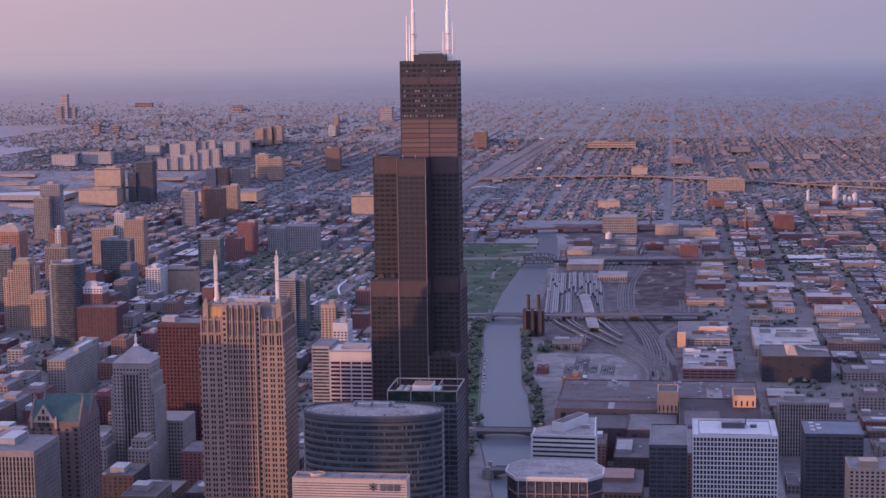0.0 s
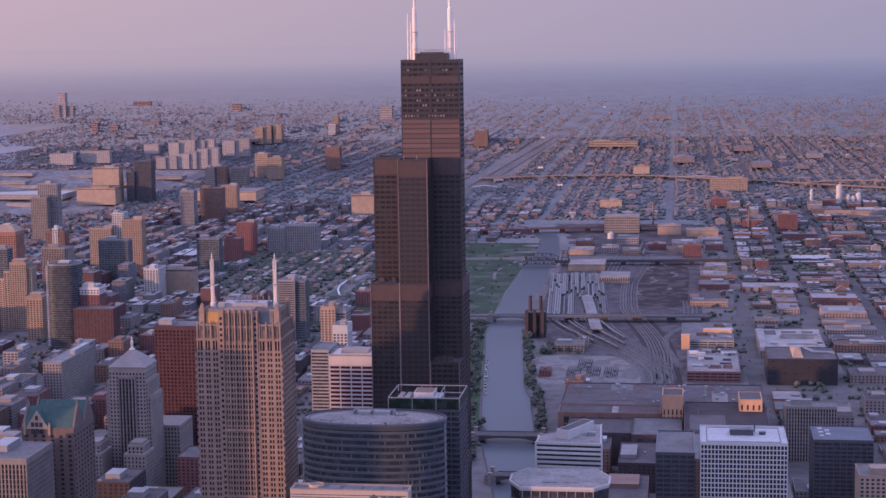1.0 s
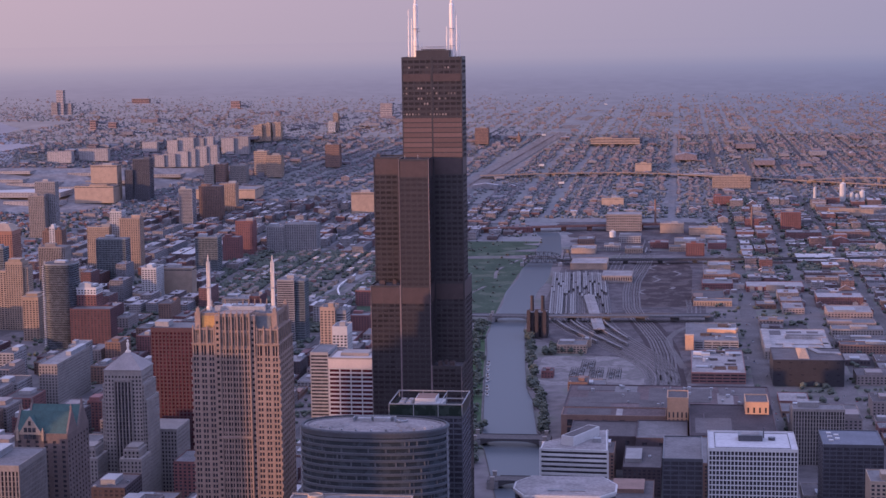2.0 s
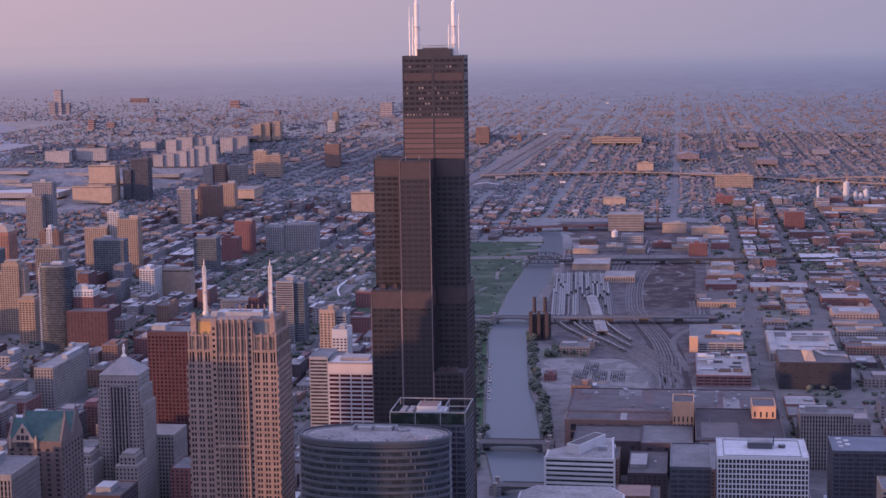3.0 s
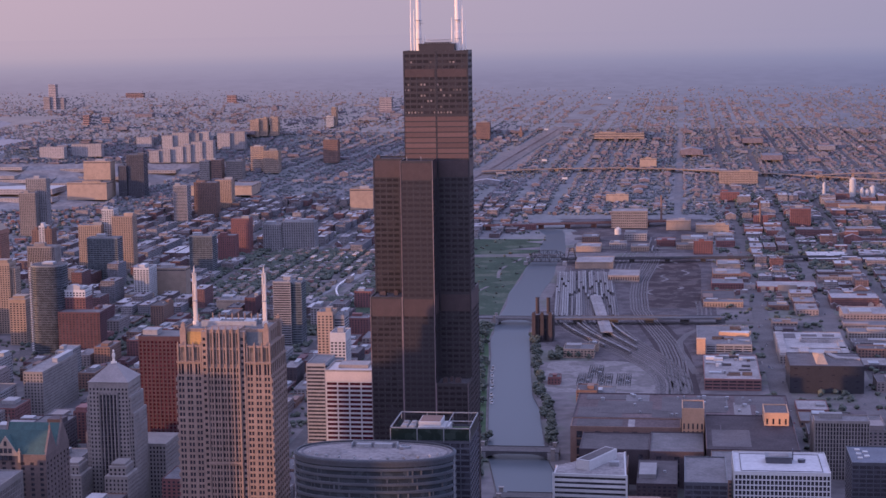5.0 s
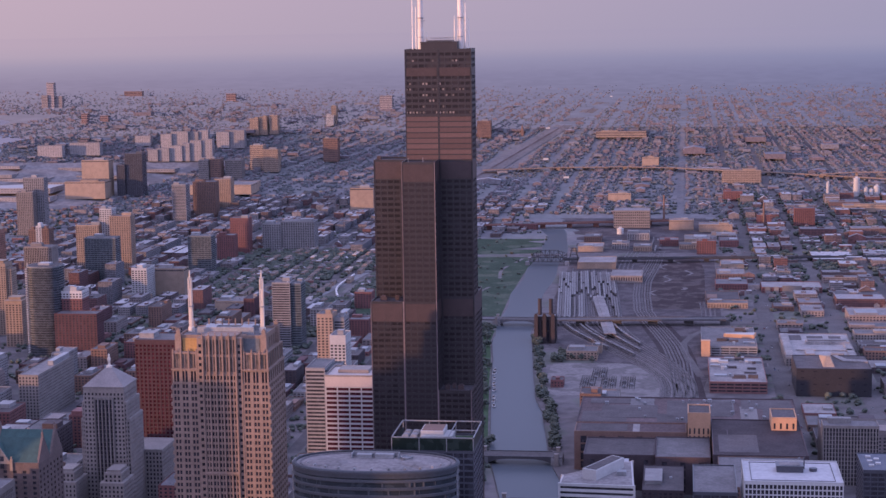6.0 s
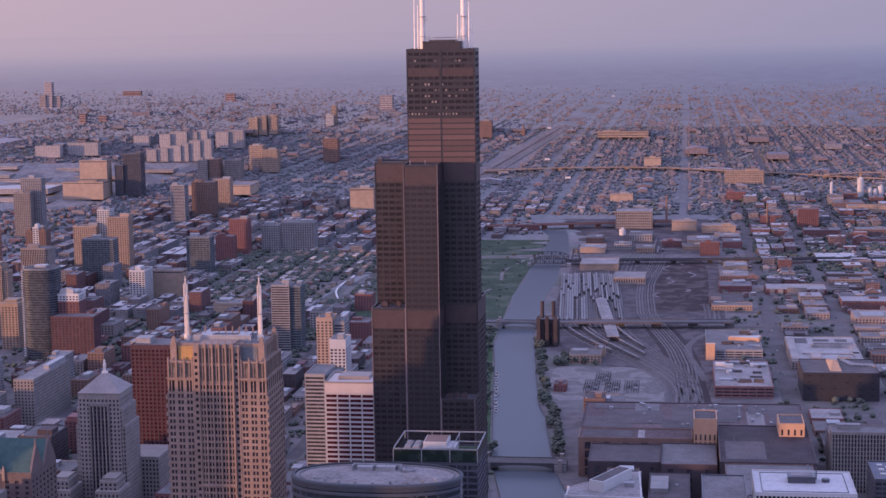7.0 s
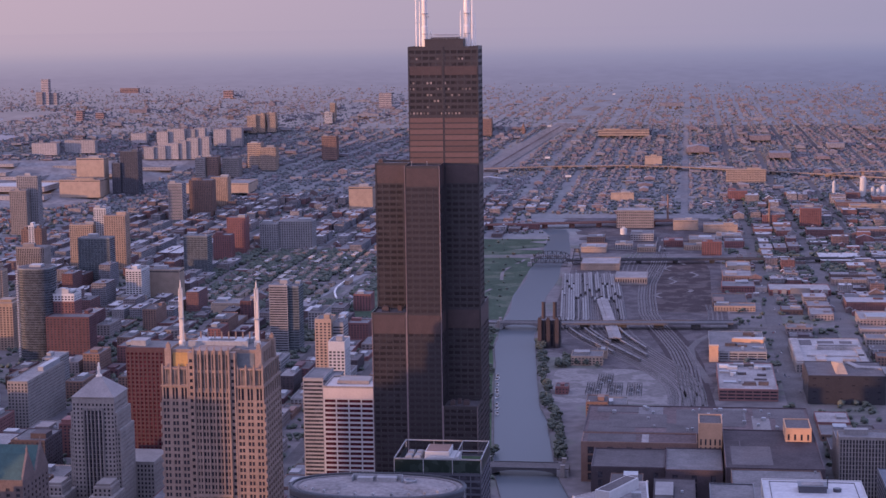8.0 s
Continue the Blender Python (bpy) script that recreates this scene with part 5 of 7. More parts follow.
def gabled_tower():
    ob = thing("gabled_tower", "tan stone tower with steep green copper gables", "skyscraper", -312, 26)
    w, d, h = 44.0, 50.0, 146.0
    part("glazing", boxes_mesh("glazing", [(-w / 2 + 0.5, w / 2 - 0.5, -d / 2 + 0.5, d / 2 - 0.5, 0, h - 1)]), GLASS, ob)
    part("wall_frame", boxes_mesh("wall_frame", solid_frame(w, d, 0, h, 4.0, 7.3, 4.4, 0.45, 0.5, 6.0)), SHADEDSTONE, ob)

    def ridge(name, ax, bx, ay, by, z0, rise, along_x, mat, label=""):
        if along_x:
            m = (ay + by) / 2
            v = [(ax, ay, z0), (bx, ay, z0), (bx, by, z0), (ax, by, z0), (ax, m, z0 + rise), (bx, m, z0 + rise)]
        else:
            m = (ax + bx) / 2
            v = [(bx, ay, z0), (bx, by, z0), (ax, by, z0), (ax, ay, z0), (m, ay, z0 + rise), (m, by, z0 + rise)]
        me = bpy.data.meshes.new(name)
        me.from_pydata(v, [], [(0, 1, 5, 4), (2, 3, 4, 5), (1, 2, 5), (3, 0, 4), (0, 3, 2, 1)])
        return part(name, me, mat, ob, label)
    # two ridges from east to west, the gable walls on the west side, a cross gable in front
    for ay, by in ((-d / 2 + 0.6, -1.0), (1.0, d / 2 - 0.6)):
        ridge("copper_roof", -w / 2 + 1, w / 2 - 1, ay, by, h, 16, True, COPPER, "steep green copper roof")
        for sx in (-1, 1):
            ridge("gable_wall", sx * (w / 2 - 0.8) - 0.8, sx * (w / 2 - 0.8) + 0.8, ay - 0.5, by + 0.5, h - 1, 19, True, SHADEDSTONE)
            x, y = sx * (w / 2 - 0.8), (ay + by) / 2
            part("gable_finial", boxes_mesh("gable_finial", [(x - 0.7, x + 0.7, y - 0.7, y + 0.7, h + 16, h + 20), (x - 0.3, x + 0.3, y - 0.3, y + 0.3, h + 20, h + 22)]), SHADEDSTONE, ob)
    ridge("front_roof", -18, 0, -d / 2, -d / 2 + 14, h, 13, False, COPPER)
    # the front gable takes the lighter tan, as the sunlit face
    fg = ridge("front_gable", -19, 1, -d / 2 - 0.8, -d / 2 + 0.6, h - 1, 15, False, TAN)
    for x, z, q in ((-12.6, 1.0, 1.4), (-9, 1.0, 1.4), (-5.4, 1.0, 1.4), (-9, 6.5, 1.1), (-12.6, -4.5, 1.4), (-9, -4.5, 1.4), (-5.4, -4.5, 1.4)):
        part("gable_window", boxes_mesh("gable_window", [(x - q, x + q, -d / 2 - 0.95, -d / 2 - 0.75, h + z, h + z + 3.6)]), GLASS, fg)
    for x in (-19.5, 1.5):
        part("gable_foot", boxes_mesh("gable_foot", [(x - 1, x + 1, -d / 2 - 1.2, -d / 2 + 0.8, h - 6, h + 2.5), (x - 0.4, x + 0.4, -d / 2 - 0.6, -d / 2 + 0.2, h + 2.5, h + 4.5)]), TAN, ob)
    # the lower gable beyond, on the east side
    ridge("east_gable", -w / 2 - 14, -w / 2 - 0.5, 8, 10, h - 8, 24, False, TAN, "sunlit stone gable")
    part("east_wing", boxes_mesh("east_wing", [(-w / 2 - 14, -w / 2 - 0.2, 8.4, d / 2 - 2, 0, h - 8)]), SHADEDSTONE, ob)
    return ob


gabled_tower()
storeys("office_tower", "grey ribbed stone office tower with flat roof", "office tower", -342, -300, -78, -20, 139, "ribs", top=4, roof=ROOFGREY)
storeys("apartment_slab", "long concrete apartment slab with lit end wall", "apartment block", -592, -568, 720, 840, 58, "lime", top=2, roof=ROOFPALE)

# ---- towers of the south side ----
SOUTH = []


def south(kind, label, x0, x1, y, d, h, style, top=2.0, **kw):
    SOUTH.append((x0, x1, y, y + d))
    return storeys(kind, label, "tower" if h > 30 else "building", x0, x1, y, y + d, h, style, top=top, **kw)


def rounded_tower(cx, cy, rx, ry, h):
    """A dark tower on a rounded plan, with thin floor bands and a pale rim."""
    SOUTH.append((cx - rx, cx + rx, cy - ry, cy + ry))
    ob = thing("glass_tower", "dark glass apartment tower with rounded corners and pale rim", "tower", cx, cy)

    def plan(s):
        out = []
        for k in range(40):
            c, q = math.cos(math.pi * k / 20), math.sin(math.pi * k / 20)
            out.append(((rx - s) * math.copysign(abs(c) ** 0.55, c), (ry - s) * math.copysign(abs(q) ** 0.55, q)))
        return out
    part("glazing", prism_mesh("glazing", plan(0.5), 0, h - 2), GLASSBLUE, ob, "dark blue-grey glass")
    band = prism_mesh("floor_band", plan(0.1), 0, 0.9)
    for k in range(36):
        part("floor_band", band, DARKPANEL, ob, at=(0, 0, h - 5 - k * 3.4))
    part("rim", prism_mesh("rim", plan(-0.2), h - 2.2, h), BLUEGREY, ob, "blue-grey roof rim")
    part("roof", prism_mesh("roof", plan(1.2), h, h + 0.15), ROOFDARK, ob)
    part("penthouse", boxes_mesh("penthouse", [(-9, 8, -6, 9, h + 0.15, h + 3), (-22.5, -20.5, -14, -12, h + 0.15, h + 4)]), METAL, ob)
    part("balcony_stack", boxes_mesh("balcony_stack", [(-rx - 2.6, -rx + 0.6, -12, -6, 4 + k * 3.4, 4.5 + k * 3.4) for k in range(36)] + [(-rx - 2.5, -rx - 2.0, -9.3, -8.7, 0, h - 4)]), WHITE, ob, "pale balcony stack")
    return ob


def stepped_tower():
    """A tan tower that climbs in steps."""
    ob = south("apartment_tower", "gold-tan stepped apartment tower lit by low sun", -859, -831, 1283, 28, 108, "tan", top=4, house=False)
    for x0, x1, y0, y1, h in ((-869.5, -859.2, 1285, 1309, 94), (-878, -869.7, 1287, 1306, 82), (-830.8, -824, 1287, 1309, 100)):
        storeys("step", "", "", x0, x1, y0, y1, h, "tan", parent=ob, house=False, top=3)
    part("crown", boxes_mesh("crown", [(-10, 10, -10, 9, 108.1, 112), (-10.5, 10.5, -10.5, 9.5, 112, 112.8)]), TAN, ob)
    SOUTH.append((-878, -824, 1283, 1311))


def pyramid_top_tower():
    """A reddish tower under a cut-off pyramid roof."""
    ob = south("apartment_tower", "red-brown tower with cut-off pyramid roof", -976, -933, 1500, 40, 131, "redbrown", top=6, house=False)
    v = [(-21, -19.5, 132), (21, -19.5, 132), (21, 19.5, 132), (-21, 19.5, 132), (-12, -10, 143), (12, -10, 143), (12, 10, 143), (-12, 10, 143)]
    me = bpy.data.meshes.new("pyramid_roof")
    me.from_pydata(v, [], [tuple(q) for q in BOXF])
    part("pyramid_roof", me, TAN, ob, "tan cut-off pyramid roof")
    part("roof_house", boxes_mesh("roof_house", [(-6, 6, -5, 5, 143, 145)]), METAL, ob)


south("apartment_tower", "pale apartment tower with white frame on a podium", -739.5, -713, 1600, 46, 55.5, "white", top=3)
south("podium", "low tan podium of an apartment tower", -750, -704, 1578, 20, 13, "blank")
south("apartment_slab", "broad tan windowless annex behind an apartment tower", -716, -664, 1652, 30, 48, "blank", roof=ROOFGREY)
south("apartment_tower", "tan apartment tower lit by the low sun", -968, -923, 1972, 30, 84, "tan")
south("apartment_tower", "tall tan apartment tower with white crown", -926, -902.5, 1990, 30, 113, "white")
south("apartment_tower", "gold-tan apartment tower with flat roof", -902, -861, 1975, 28, 101, "buff")
south("glass_tower", "blue glass office tower", -895, -837, 1812, 30, 80, "glass")
rounded_tower(-714, 1142, 24, 22, 128)
south("office_tower", "grey tower with vertical windows", -926, -877, 1600, 30, 92, "ribs")
for x0, x1, h in ((-975, -962, 102), (-961.5, -951, 109), (-950.5, -938, 104)):
    south("apartment_tower", "slim brown apartment tower with pale balcony stack", x0, x1, 1750, 26, h, "brown" if h < 106 else "white", group="slim apartment towers")
stepped_tower()
pyramid_top_tower()
south("glass_tower", "blue-grey glass slab tower", -940, -901, 1380, 26, 118, "glass")
bt = south("apartment_tower", "brown apartment tower with framed top", -797, -772, 1192, 33, 66, "buff", top=4, house=False)
part("roof_slab", boxes_mesh("roof_slab", [(-13.6, 13.6, -17.6, 17.6, 66.9, 68.2), (-9, 9, -10, 10, 68.2, 71.5), (-10, 10, -11, 11, 71.5, 72.2)]), TAN, bt, "broad pale roof slab")
red_tower = south("apartment_tower", "red brick apartment tower with white crown", -693, -660, 1135, 30, 80, "brick", top=2, house=False)
storeys("crown", "", "", -693, -660, 1135, 1165, 91, "white", z0=80.9, parent=red_tower, house=False, top=3)
part("crown_gable", boxes_mesh("crown_gable", [(-9, 9, -14.6, -5, 92, 97.5), (-12, 12, -12, 10, 92, 95), (-5, 5, -14.8, -6, 97.5, 99)]), WHITE, red_tower, "white stepped crown")
south("apartment_block", "dark red brick lower wing of an apartment tower", -690, -629, 1104, 30, 64, "darkred", house=False)
south("apartment_tower", "pinkish concrete apartment tower", -1288, -1250, 2486, 30, 96, "lime")
south("apartment_tower", "taller grey-pink apartment tower", -1284, -1236, 2520, 26, 125, "grey")
south("hotel", "tan windowless convention hotel block", -1440, -1364, 3345, 40, 97, "blank")
south("hotel_wing", "broad tan wing of a convention hotel", -1462, -1351, 3270, 60, 46, "blank")
south("glass_tower", "black glass office tower", -1318, -1270, 3344, 40, 115, "dark")
south("glass_tower", "black glass office tower, the lower of two", -1342, -1319, 3344, 40, 84, "dark")
south("apartment_tower", "pale banded apartment tower", -998, -965, 2707, 35, 91, "bands")
south("apartment_slab", "brown brick apartment slab", -989, -933, 2849, 35, 84, "brown")
south("apartment_slab", "brown brick apartment slab lit by the sun", -992, -950, 3054, 35, 72, "buff")
for x0, x1, y, h, st in ((-1241, -1212, 3794, 60, "lime"), (-1208, -1177, 3800, 63, "brown"), (-1174, -1125, 3848, 55, "lime"), (-1178, -1135, 4164, 76, "tan"), (-1117, -1068, 4079, 69, "tan"),
                         (-1592, -1556, 5812, 68, "tan"), (-1560, -1527, 5844, 73, "tan"), (-1524, -1490, 5877, 76, "tan"), (-1401, -1367, 6437, 46, "white"), (-1402, -1379, 6563, 80, "tan"),
                         (-1005, -956, 4464, 76, "brown")):
    south("apartment_tower", "far pale apartment tower in morning haze", x0, x1, y, 40, h, st, fh=6)
# the taller of these carry haze in their pale colour
for x0, x1, y, h in ((-3398, -3362, 8251, 70), (-3320, -3276, 8245, 64), (-3361, -3321, 8240, 140), (-2640, -2611, 6750, 44), (-2600, -2560, 6900, 26), (-3390, -3272, 9700, 30), (-2517, -2460, 8935, 41), (-1396, -1331, 7795, 69)):
    south("apartment_tower", "faint mauve-grey tower towards the far lake shore", x0, x1, y, 40, h, "hazefar" if h > 60 else "pinkbands", fh=9, house=False)
south("warehouse_tower", "tall blank orange-lit storage building", -630, -572, 2975, 40, 56, "blank")
south("apartment_slab", "grey concrete slab with gridded balconies", -670, -632, 2238, 40, 55, "grey")
south("apartment_slab", "broad grey concrete slab with gridded balconies", -631, -563, 2239, 40, 60, "grey")
south("glass_tower", "slim blue-grey apartment tower", -725, -681, 1889, 32, 74, "glass")
south("apartment_tower", "red brick apartment tower with pale base", -730, -695, 2107, 30, 48, "brick")
south("apartment_tower", "red and white brick apartment tower", -725, -687, 2192, 30, 72, "brick")
south("glass_tower", "blue glass apartment tower with balconies", -403, -377, 1204, 34, 94, "bands")
south("glass_tower", "blue glass apartment tower with plain side", -376.6, -362, 1208, 30, 92, "glass")
south("market_hall", "low hall with broad white roof", -569, -511, 1499, 50, 18, "blank", roof=ROOFPALE)
for x0, x1, y, h in ((-1616, -1582, 4500, 39), (-1581, -1541, 4496, 44), (-1540, -1498, 4502, 52), (-1497, -1470, 4498, 60), (-1469, -1431, 4504, 69), (-1430, -1392, 4500, 73),
                     (-1753, -1712, 5100, 52), (-1711, -1647, 5094, 62), (-1646, -1610, 5104, 60), (-1609, -1571, 5098, 65), (-1540, -1492, 5100, 59), (-1490, -1432, 5092, 65)):
    south("housing_slab", "pale concrete housing slab in a long row", x0, x1, y, 30, h, "palegrid", group="row of housing slabs", house=False, roof=ROOFGREY)
for x0, x1, y, h in ((-2080, -1990, 4700, 40), (-1990, -1880, 4780, 44), (-1900, -1840, 5250, 36)):
    south("housing_slab", "pale concrete housing slab by itself among trees", x0, x1, y, 30, h, "palegrid", house=False, roof=ROOFGREY)
south("convention_hall", "long low hall with pale flat roof", -1180, -980, 3380, 110, 26, "blank", roof=ROOFPALE)
south("convention_hall", "long low hall with pale flat roof by the lake", -1900, -1560, 3420, 120, 14, "palegrid", roof=WHITE, house=False)
for x0, x1, y, d in ((-2250, -2100, 3560, 70), (-2060, -1900, 3640, 60), (-1860, -1700, 3760, 80), (-2000, -1860, 3900, 60), (-1660, -1540, 3640, 60), (-1640, -1480, 3860, 70), (-2300, -2160, 3980, 60), (-1500, -1400, 4080, 60), (-1800, -1660, 4140, 70), (-2100, -1960, 4220, 70)):
    south("lake_front_hall", "low lake front hall with pale flat roof", x0, x1, y, d, 9, "palegrid", roof=ROOFPALE, house=False)
south("stadium_wing", "low broad pale hall", -1640, -1480, 3200, 60, 11, "palegrid", roof=ROOFPALE, house=False)
south("apartment_block", "dark red low brick block by the tracks", -350, -322, 1548, 35, 26, "brick")

# ---- west side blocks ----
south("warehouse", "pale warehouse with gridded windows", 25, 105, 2640, 60, 37, "lime", fh=6, roof=ROOFPALE, house=False)
south("shed", "white metal shed beside the tracks", 147, 200, 2600, 30, 21, "blank", roof=ROOFPALE)
south("shed", "long white metal shed", 211, 282, 2560, 40, 16, "blank", roof=ROOFPALE)
south("warehouse", "small red brick warehouse", 204, 241, 2206, 25, 26, "brick")
south("depot", "tan railway depot with flat pale roof", -16, 54, 2002, 80, 12, "blank", roof=ROOFPALE, house=False)
south("depot", "white railway depot with dark door openings", 52, 107, 1833, 76, 12, "lime", roof=ROOFPALE, house=False, fh=10)
south("car_park", "pink brick and concrete garage with gridded pale roofs", 210, 280, 941, 158, 14, "redbands", roof=ROOFPALE, house=False)
south("loft_block", "low grey parking structure with broad flat roof", 203, 278, 1185, 150, 12, "garage", roof=ROOFGREY, house=False)
gb = thing("stair_tower", "orange-lit stone stair tower of a garage", "stair tower", 208, 1180)
part("shaft", boxes_mesh("shaft", [(-6, 6, -5, 4, 0, 21), (-6.4, 6.4, -5.4, 4.4, 21, 22)]), SUNLITSTONE, gb)
SOUTH.append((200, 216, 1172, 1186))
sl = thing("rooflight", "sloping sunlit roof over a garage ramp", "rooflight", 256, 1262, z=12.1)
part("slope", prism_mesh("slope", [(-22, -4), (20, -14), (24, 10), (-20, 3)], 0, 4.5), SUNLITSTONE, sl)
part("cap", prism_mesh("cap", [(-20, -2), (19, -11), (22, 8), (-18, 2)], 4.5, 5.0), WHITE, sl)
oc = south("office_complex", "broad white low office complex with dark rooflight wells", 312, 406, 1112, 176, 12, "lime", roof=ROOFLIGHTGREY, house=False)
for x0, x1, y0, y1 in ((-34, -18, 40, 76), (-10, 12, 34, 70), (20, 38, 34, 70)):
    part("roof_well", boxes_mesh("roof_well", [(x0, x1, y0, y1, 12.1, 12.5)]), ROOFDARK, oc, "dark rooflight well")
for x0, x1, y0, y1, h in ((-14, 44, 8, 26, 16), (-12, 40, 12, 22, 18), (-46, -36, -80, 80, 14.5), (-30, 44, -40, -30, 14), (-20, -8, -76, -50, 15.5), (14, 30, -70, -58, 15), (36, 45, -78, 60, 14)):
    part("roof_block", boxes_mesh("roof_block", [(x0, x1, y0, y1, 12.06, h)]), ROOFLIGHTGREY, oc)
# wall colour darkened for the shade the warehouse stands in
dw = south("warehouse", "dark warehouse with shade put into its walls and slanting rooflight", 314, 404, 930, 86, 34, "sooty", roof=ROOFDARK, house=False)
me = bpy.data.meshes.new("rooflight")
me.from_pydata([(-12, -30, 34.1), (2, -30, 34.1), (2, 38, 34.1), (-12, 38, 34.1), (-8, -22, 46), (-4, -22, 46), (2, 38, 36), (-12, 38, 36)], [], [tuple(q) for q in BOXF])
part("rooflight", me, TAN, dw, "slanting sunlit rooflight")
part("ramp_roof", prism_mesh("ramp_roof", [(4, 36), (14, 2), (44, -2), (44, 10), (20, 14), (10, 38)], 34.1, 36), ROOFPALE, dw, "pale angled roof strip")
sm = south("supermarket", "red brick shop with arched front and white roof", 308, 407, 1731, 66, 9, "brick", roof=ROOFLIGHTGREY, house=False)
part("gable", prism_mesh("gable", [(-16, -36), (16, -36), (16, -33.2), (-16, -33.2)], 0, 13), LIME, sm, "pale raised shop front")
for x in (-40, -26, 26, 40):
    part("front_bay", boxes_mesh("front_bay", [(x - 4, x + 4, -34.6, -33.2, 0, 11)]), LIME, sm, "pale raised front bay")
south("shop", "low dark brick shop with flat roof", 318, 350, 1551, 40, 7, "darkbrick")
south("shop", "low shop with white patched roof", 358, 392, 1500, 60, 9, "mauve", roof=ROOFPALE)
south("warehouse", "long low brick warehouse with blue-grey roof", 424, 493, 1440, 70, 13, "mauve", roof=ROOFPALE)
south("chimney_house", "orange brick boiler house", 338, 369, 2663, 30, 25, "brick")
south("warehouse", "orange brick warehouse block", 417, 460, 2632, 40, 43, "brick")
south("office_tower", "brown brick office block far off", -626, -572, 5592, 40, 63, "brown", fh=6)
south("rail_shop", "orange-lit low rail shop", 216, 279, 1574, 30, 8, "buff", roof=ROOFGREY)
south("rail_shop", "low rail shop with sawtooth grey roof", 214, 268, 1612, 90, 7, "brown", roof=ROOFDARK)
south("office_block", "grey ribbed stone office block", 314, 368, 521, 26, 60, "ribs", roof=ROOFGREY)
south("office_wing", "broad low wing behind the ribbed block", 317, 390, 560, 70, 42, "mauve", roof=ROOFGREY)
gk = south("glass_block", "dark teal glass office block with blue-grey roof", 320, 372, 200, 56, 100, "dark", roof=surface("blue_grey_roof", (0.095, 0.10, 0.125), vary=0.3, size=20), house=False)
for k in range(5):
    part("roof_vent", boxes_mesh("roof_vent", [(-20 + (k % 2) * 6, -16 + (k % 2) * 6, -14 + k * 7, -10 + k * 7, 100.06, 101.2)]), WHITE, gk)
south("office_block", "tan stone office block", 350, 402, 100, 40, 94, "tan")

# power house with two chimneys
STYLE["powerbrick"] = (surface("sooty_brick", (0.04, 0.03, 0.033)), DEEPGLASS, 16.0, 7.5, 4.2, 0.12, 1.4)
pw = south("power_house", "dark brick power house with twin chimneys", -33, -3, 1262, 30, 38, "powerbrick", top=5, house=False)
for x in (-9, 7):
    part("chimney", tube_mesh("chimney", [(2.9, 37), (2.6, 60), (2.9, 60.2), (2.9, 61.8), (1.8, 62)], 12), STYLE["powerbrick"][0], pw, "tall dark brick chimney", at=(x, 3, 0))
for x in (-13, -1, 11):
    part("boiler_bay", boxes_mesh("boiler_bay", [(x - 2.6, x + 2.6, -19, -14.8, 0, 41), (x - 2.0, x + 2.0, -18.4, -15.2, 41, 43)]), STYLE["powerbrick"][0], pw)

# the old post office
po = thing("post_office", "vast dark-roofed stone post office with corner towers", "post office", 190, 620)
SOUTH.append((60, 300, 454, 735))


def po_block(ax, bx, ay, by, h, wall, roof, bay=5.0, pier=2.4, top=4.0):
    W, D = bx - ax, by - ay
    at = ((ax + bx) / 2 - 190, (ay + by) / 2 - 620, 0)
    part("glazing", boxes_mesh("glazing", [(-W / 2 + 0.6, W / 2 - 0.6, -D / 2 + 0.6, D / 2 - 0.6, 0, h - 0.5)]), GLASS, po, at=at)
    part("wall_frame", boxes_mesh("wall_frame", solid_frame(W, D, 0, h, 8.0, bay, pier, 0.2, 0.6, top)), wall, po, at=at)
    part("roof", boxes_mesh("roof", [(-W / 2 + 1, W / 2 - 1, -D / 2 + 1, D / 2 - 1, h, h + 0.15)]), roof, po, at=at)
    part("parapet", boxes_mesh("parapet", [(-W / 2, W / 2, -D / 2, -D / 2 + 0.9, h, h + 1.2), (-W / 2, W / 2, D / 2 - 0.9, D / 2, h, h + 1.2), (-W / 2, -W / 2 + 0.9, -D / 2 + 0.9, D / 2 - 0.9, h, h + 1.2), (W / 2 - 0.9, W / 2, -D / 2 + 0.9, D / 2 - 0.9, h, h + 1.2)]), wall, po, at=at)


# the dark brick colour paints the shade on the post office walls
po_block(66, 298, 606, 728, 40, STYLE["darkbrick"][0], surface("brown_grey_roof", (0.105, 0.077, 0.08), vary=0.45, size=26, spec=0.1), bay=18, pier=13)
po_block(206, 296, 456, 605.5, 45, STYLE["darkbrick"][0], surface("black_tar_roof", (0.06, 0.048, 0.053), vary=0.4, size=20, spec=0.1), bay=18, pier=13)
po_block(66.3, 181, 564, 605.5, 39.8, BROWN, bpy.data.materials["brown_grey_roof"], bay=18, pier=13)
po_block(80, 150, 488, 559.5, 35, STYLE["darkbrick"][0], ROOFDARK, bay=18, pier=13)
po_block(150.5, 204, 476, 559.5, 36.5, STYLE["darkbrick"][0], ROOFGREY, bay=18, pier=13)
po_block(206, 222, 520, 562, 44, STYLE["darkbrick"][0], ROOFGREY)
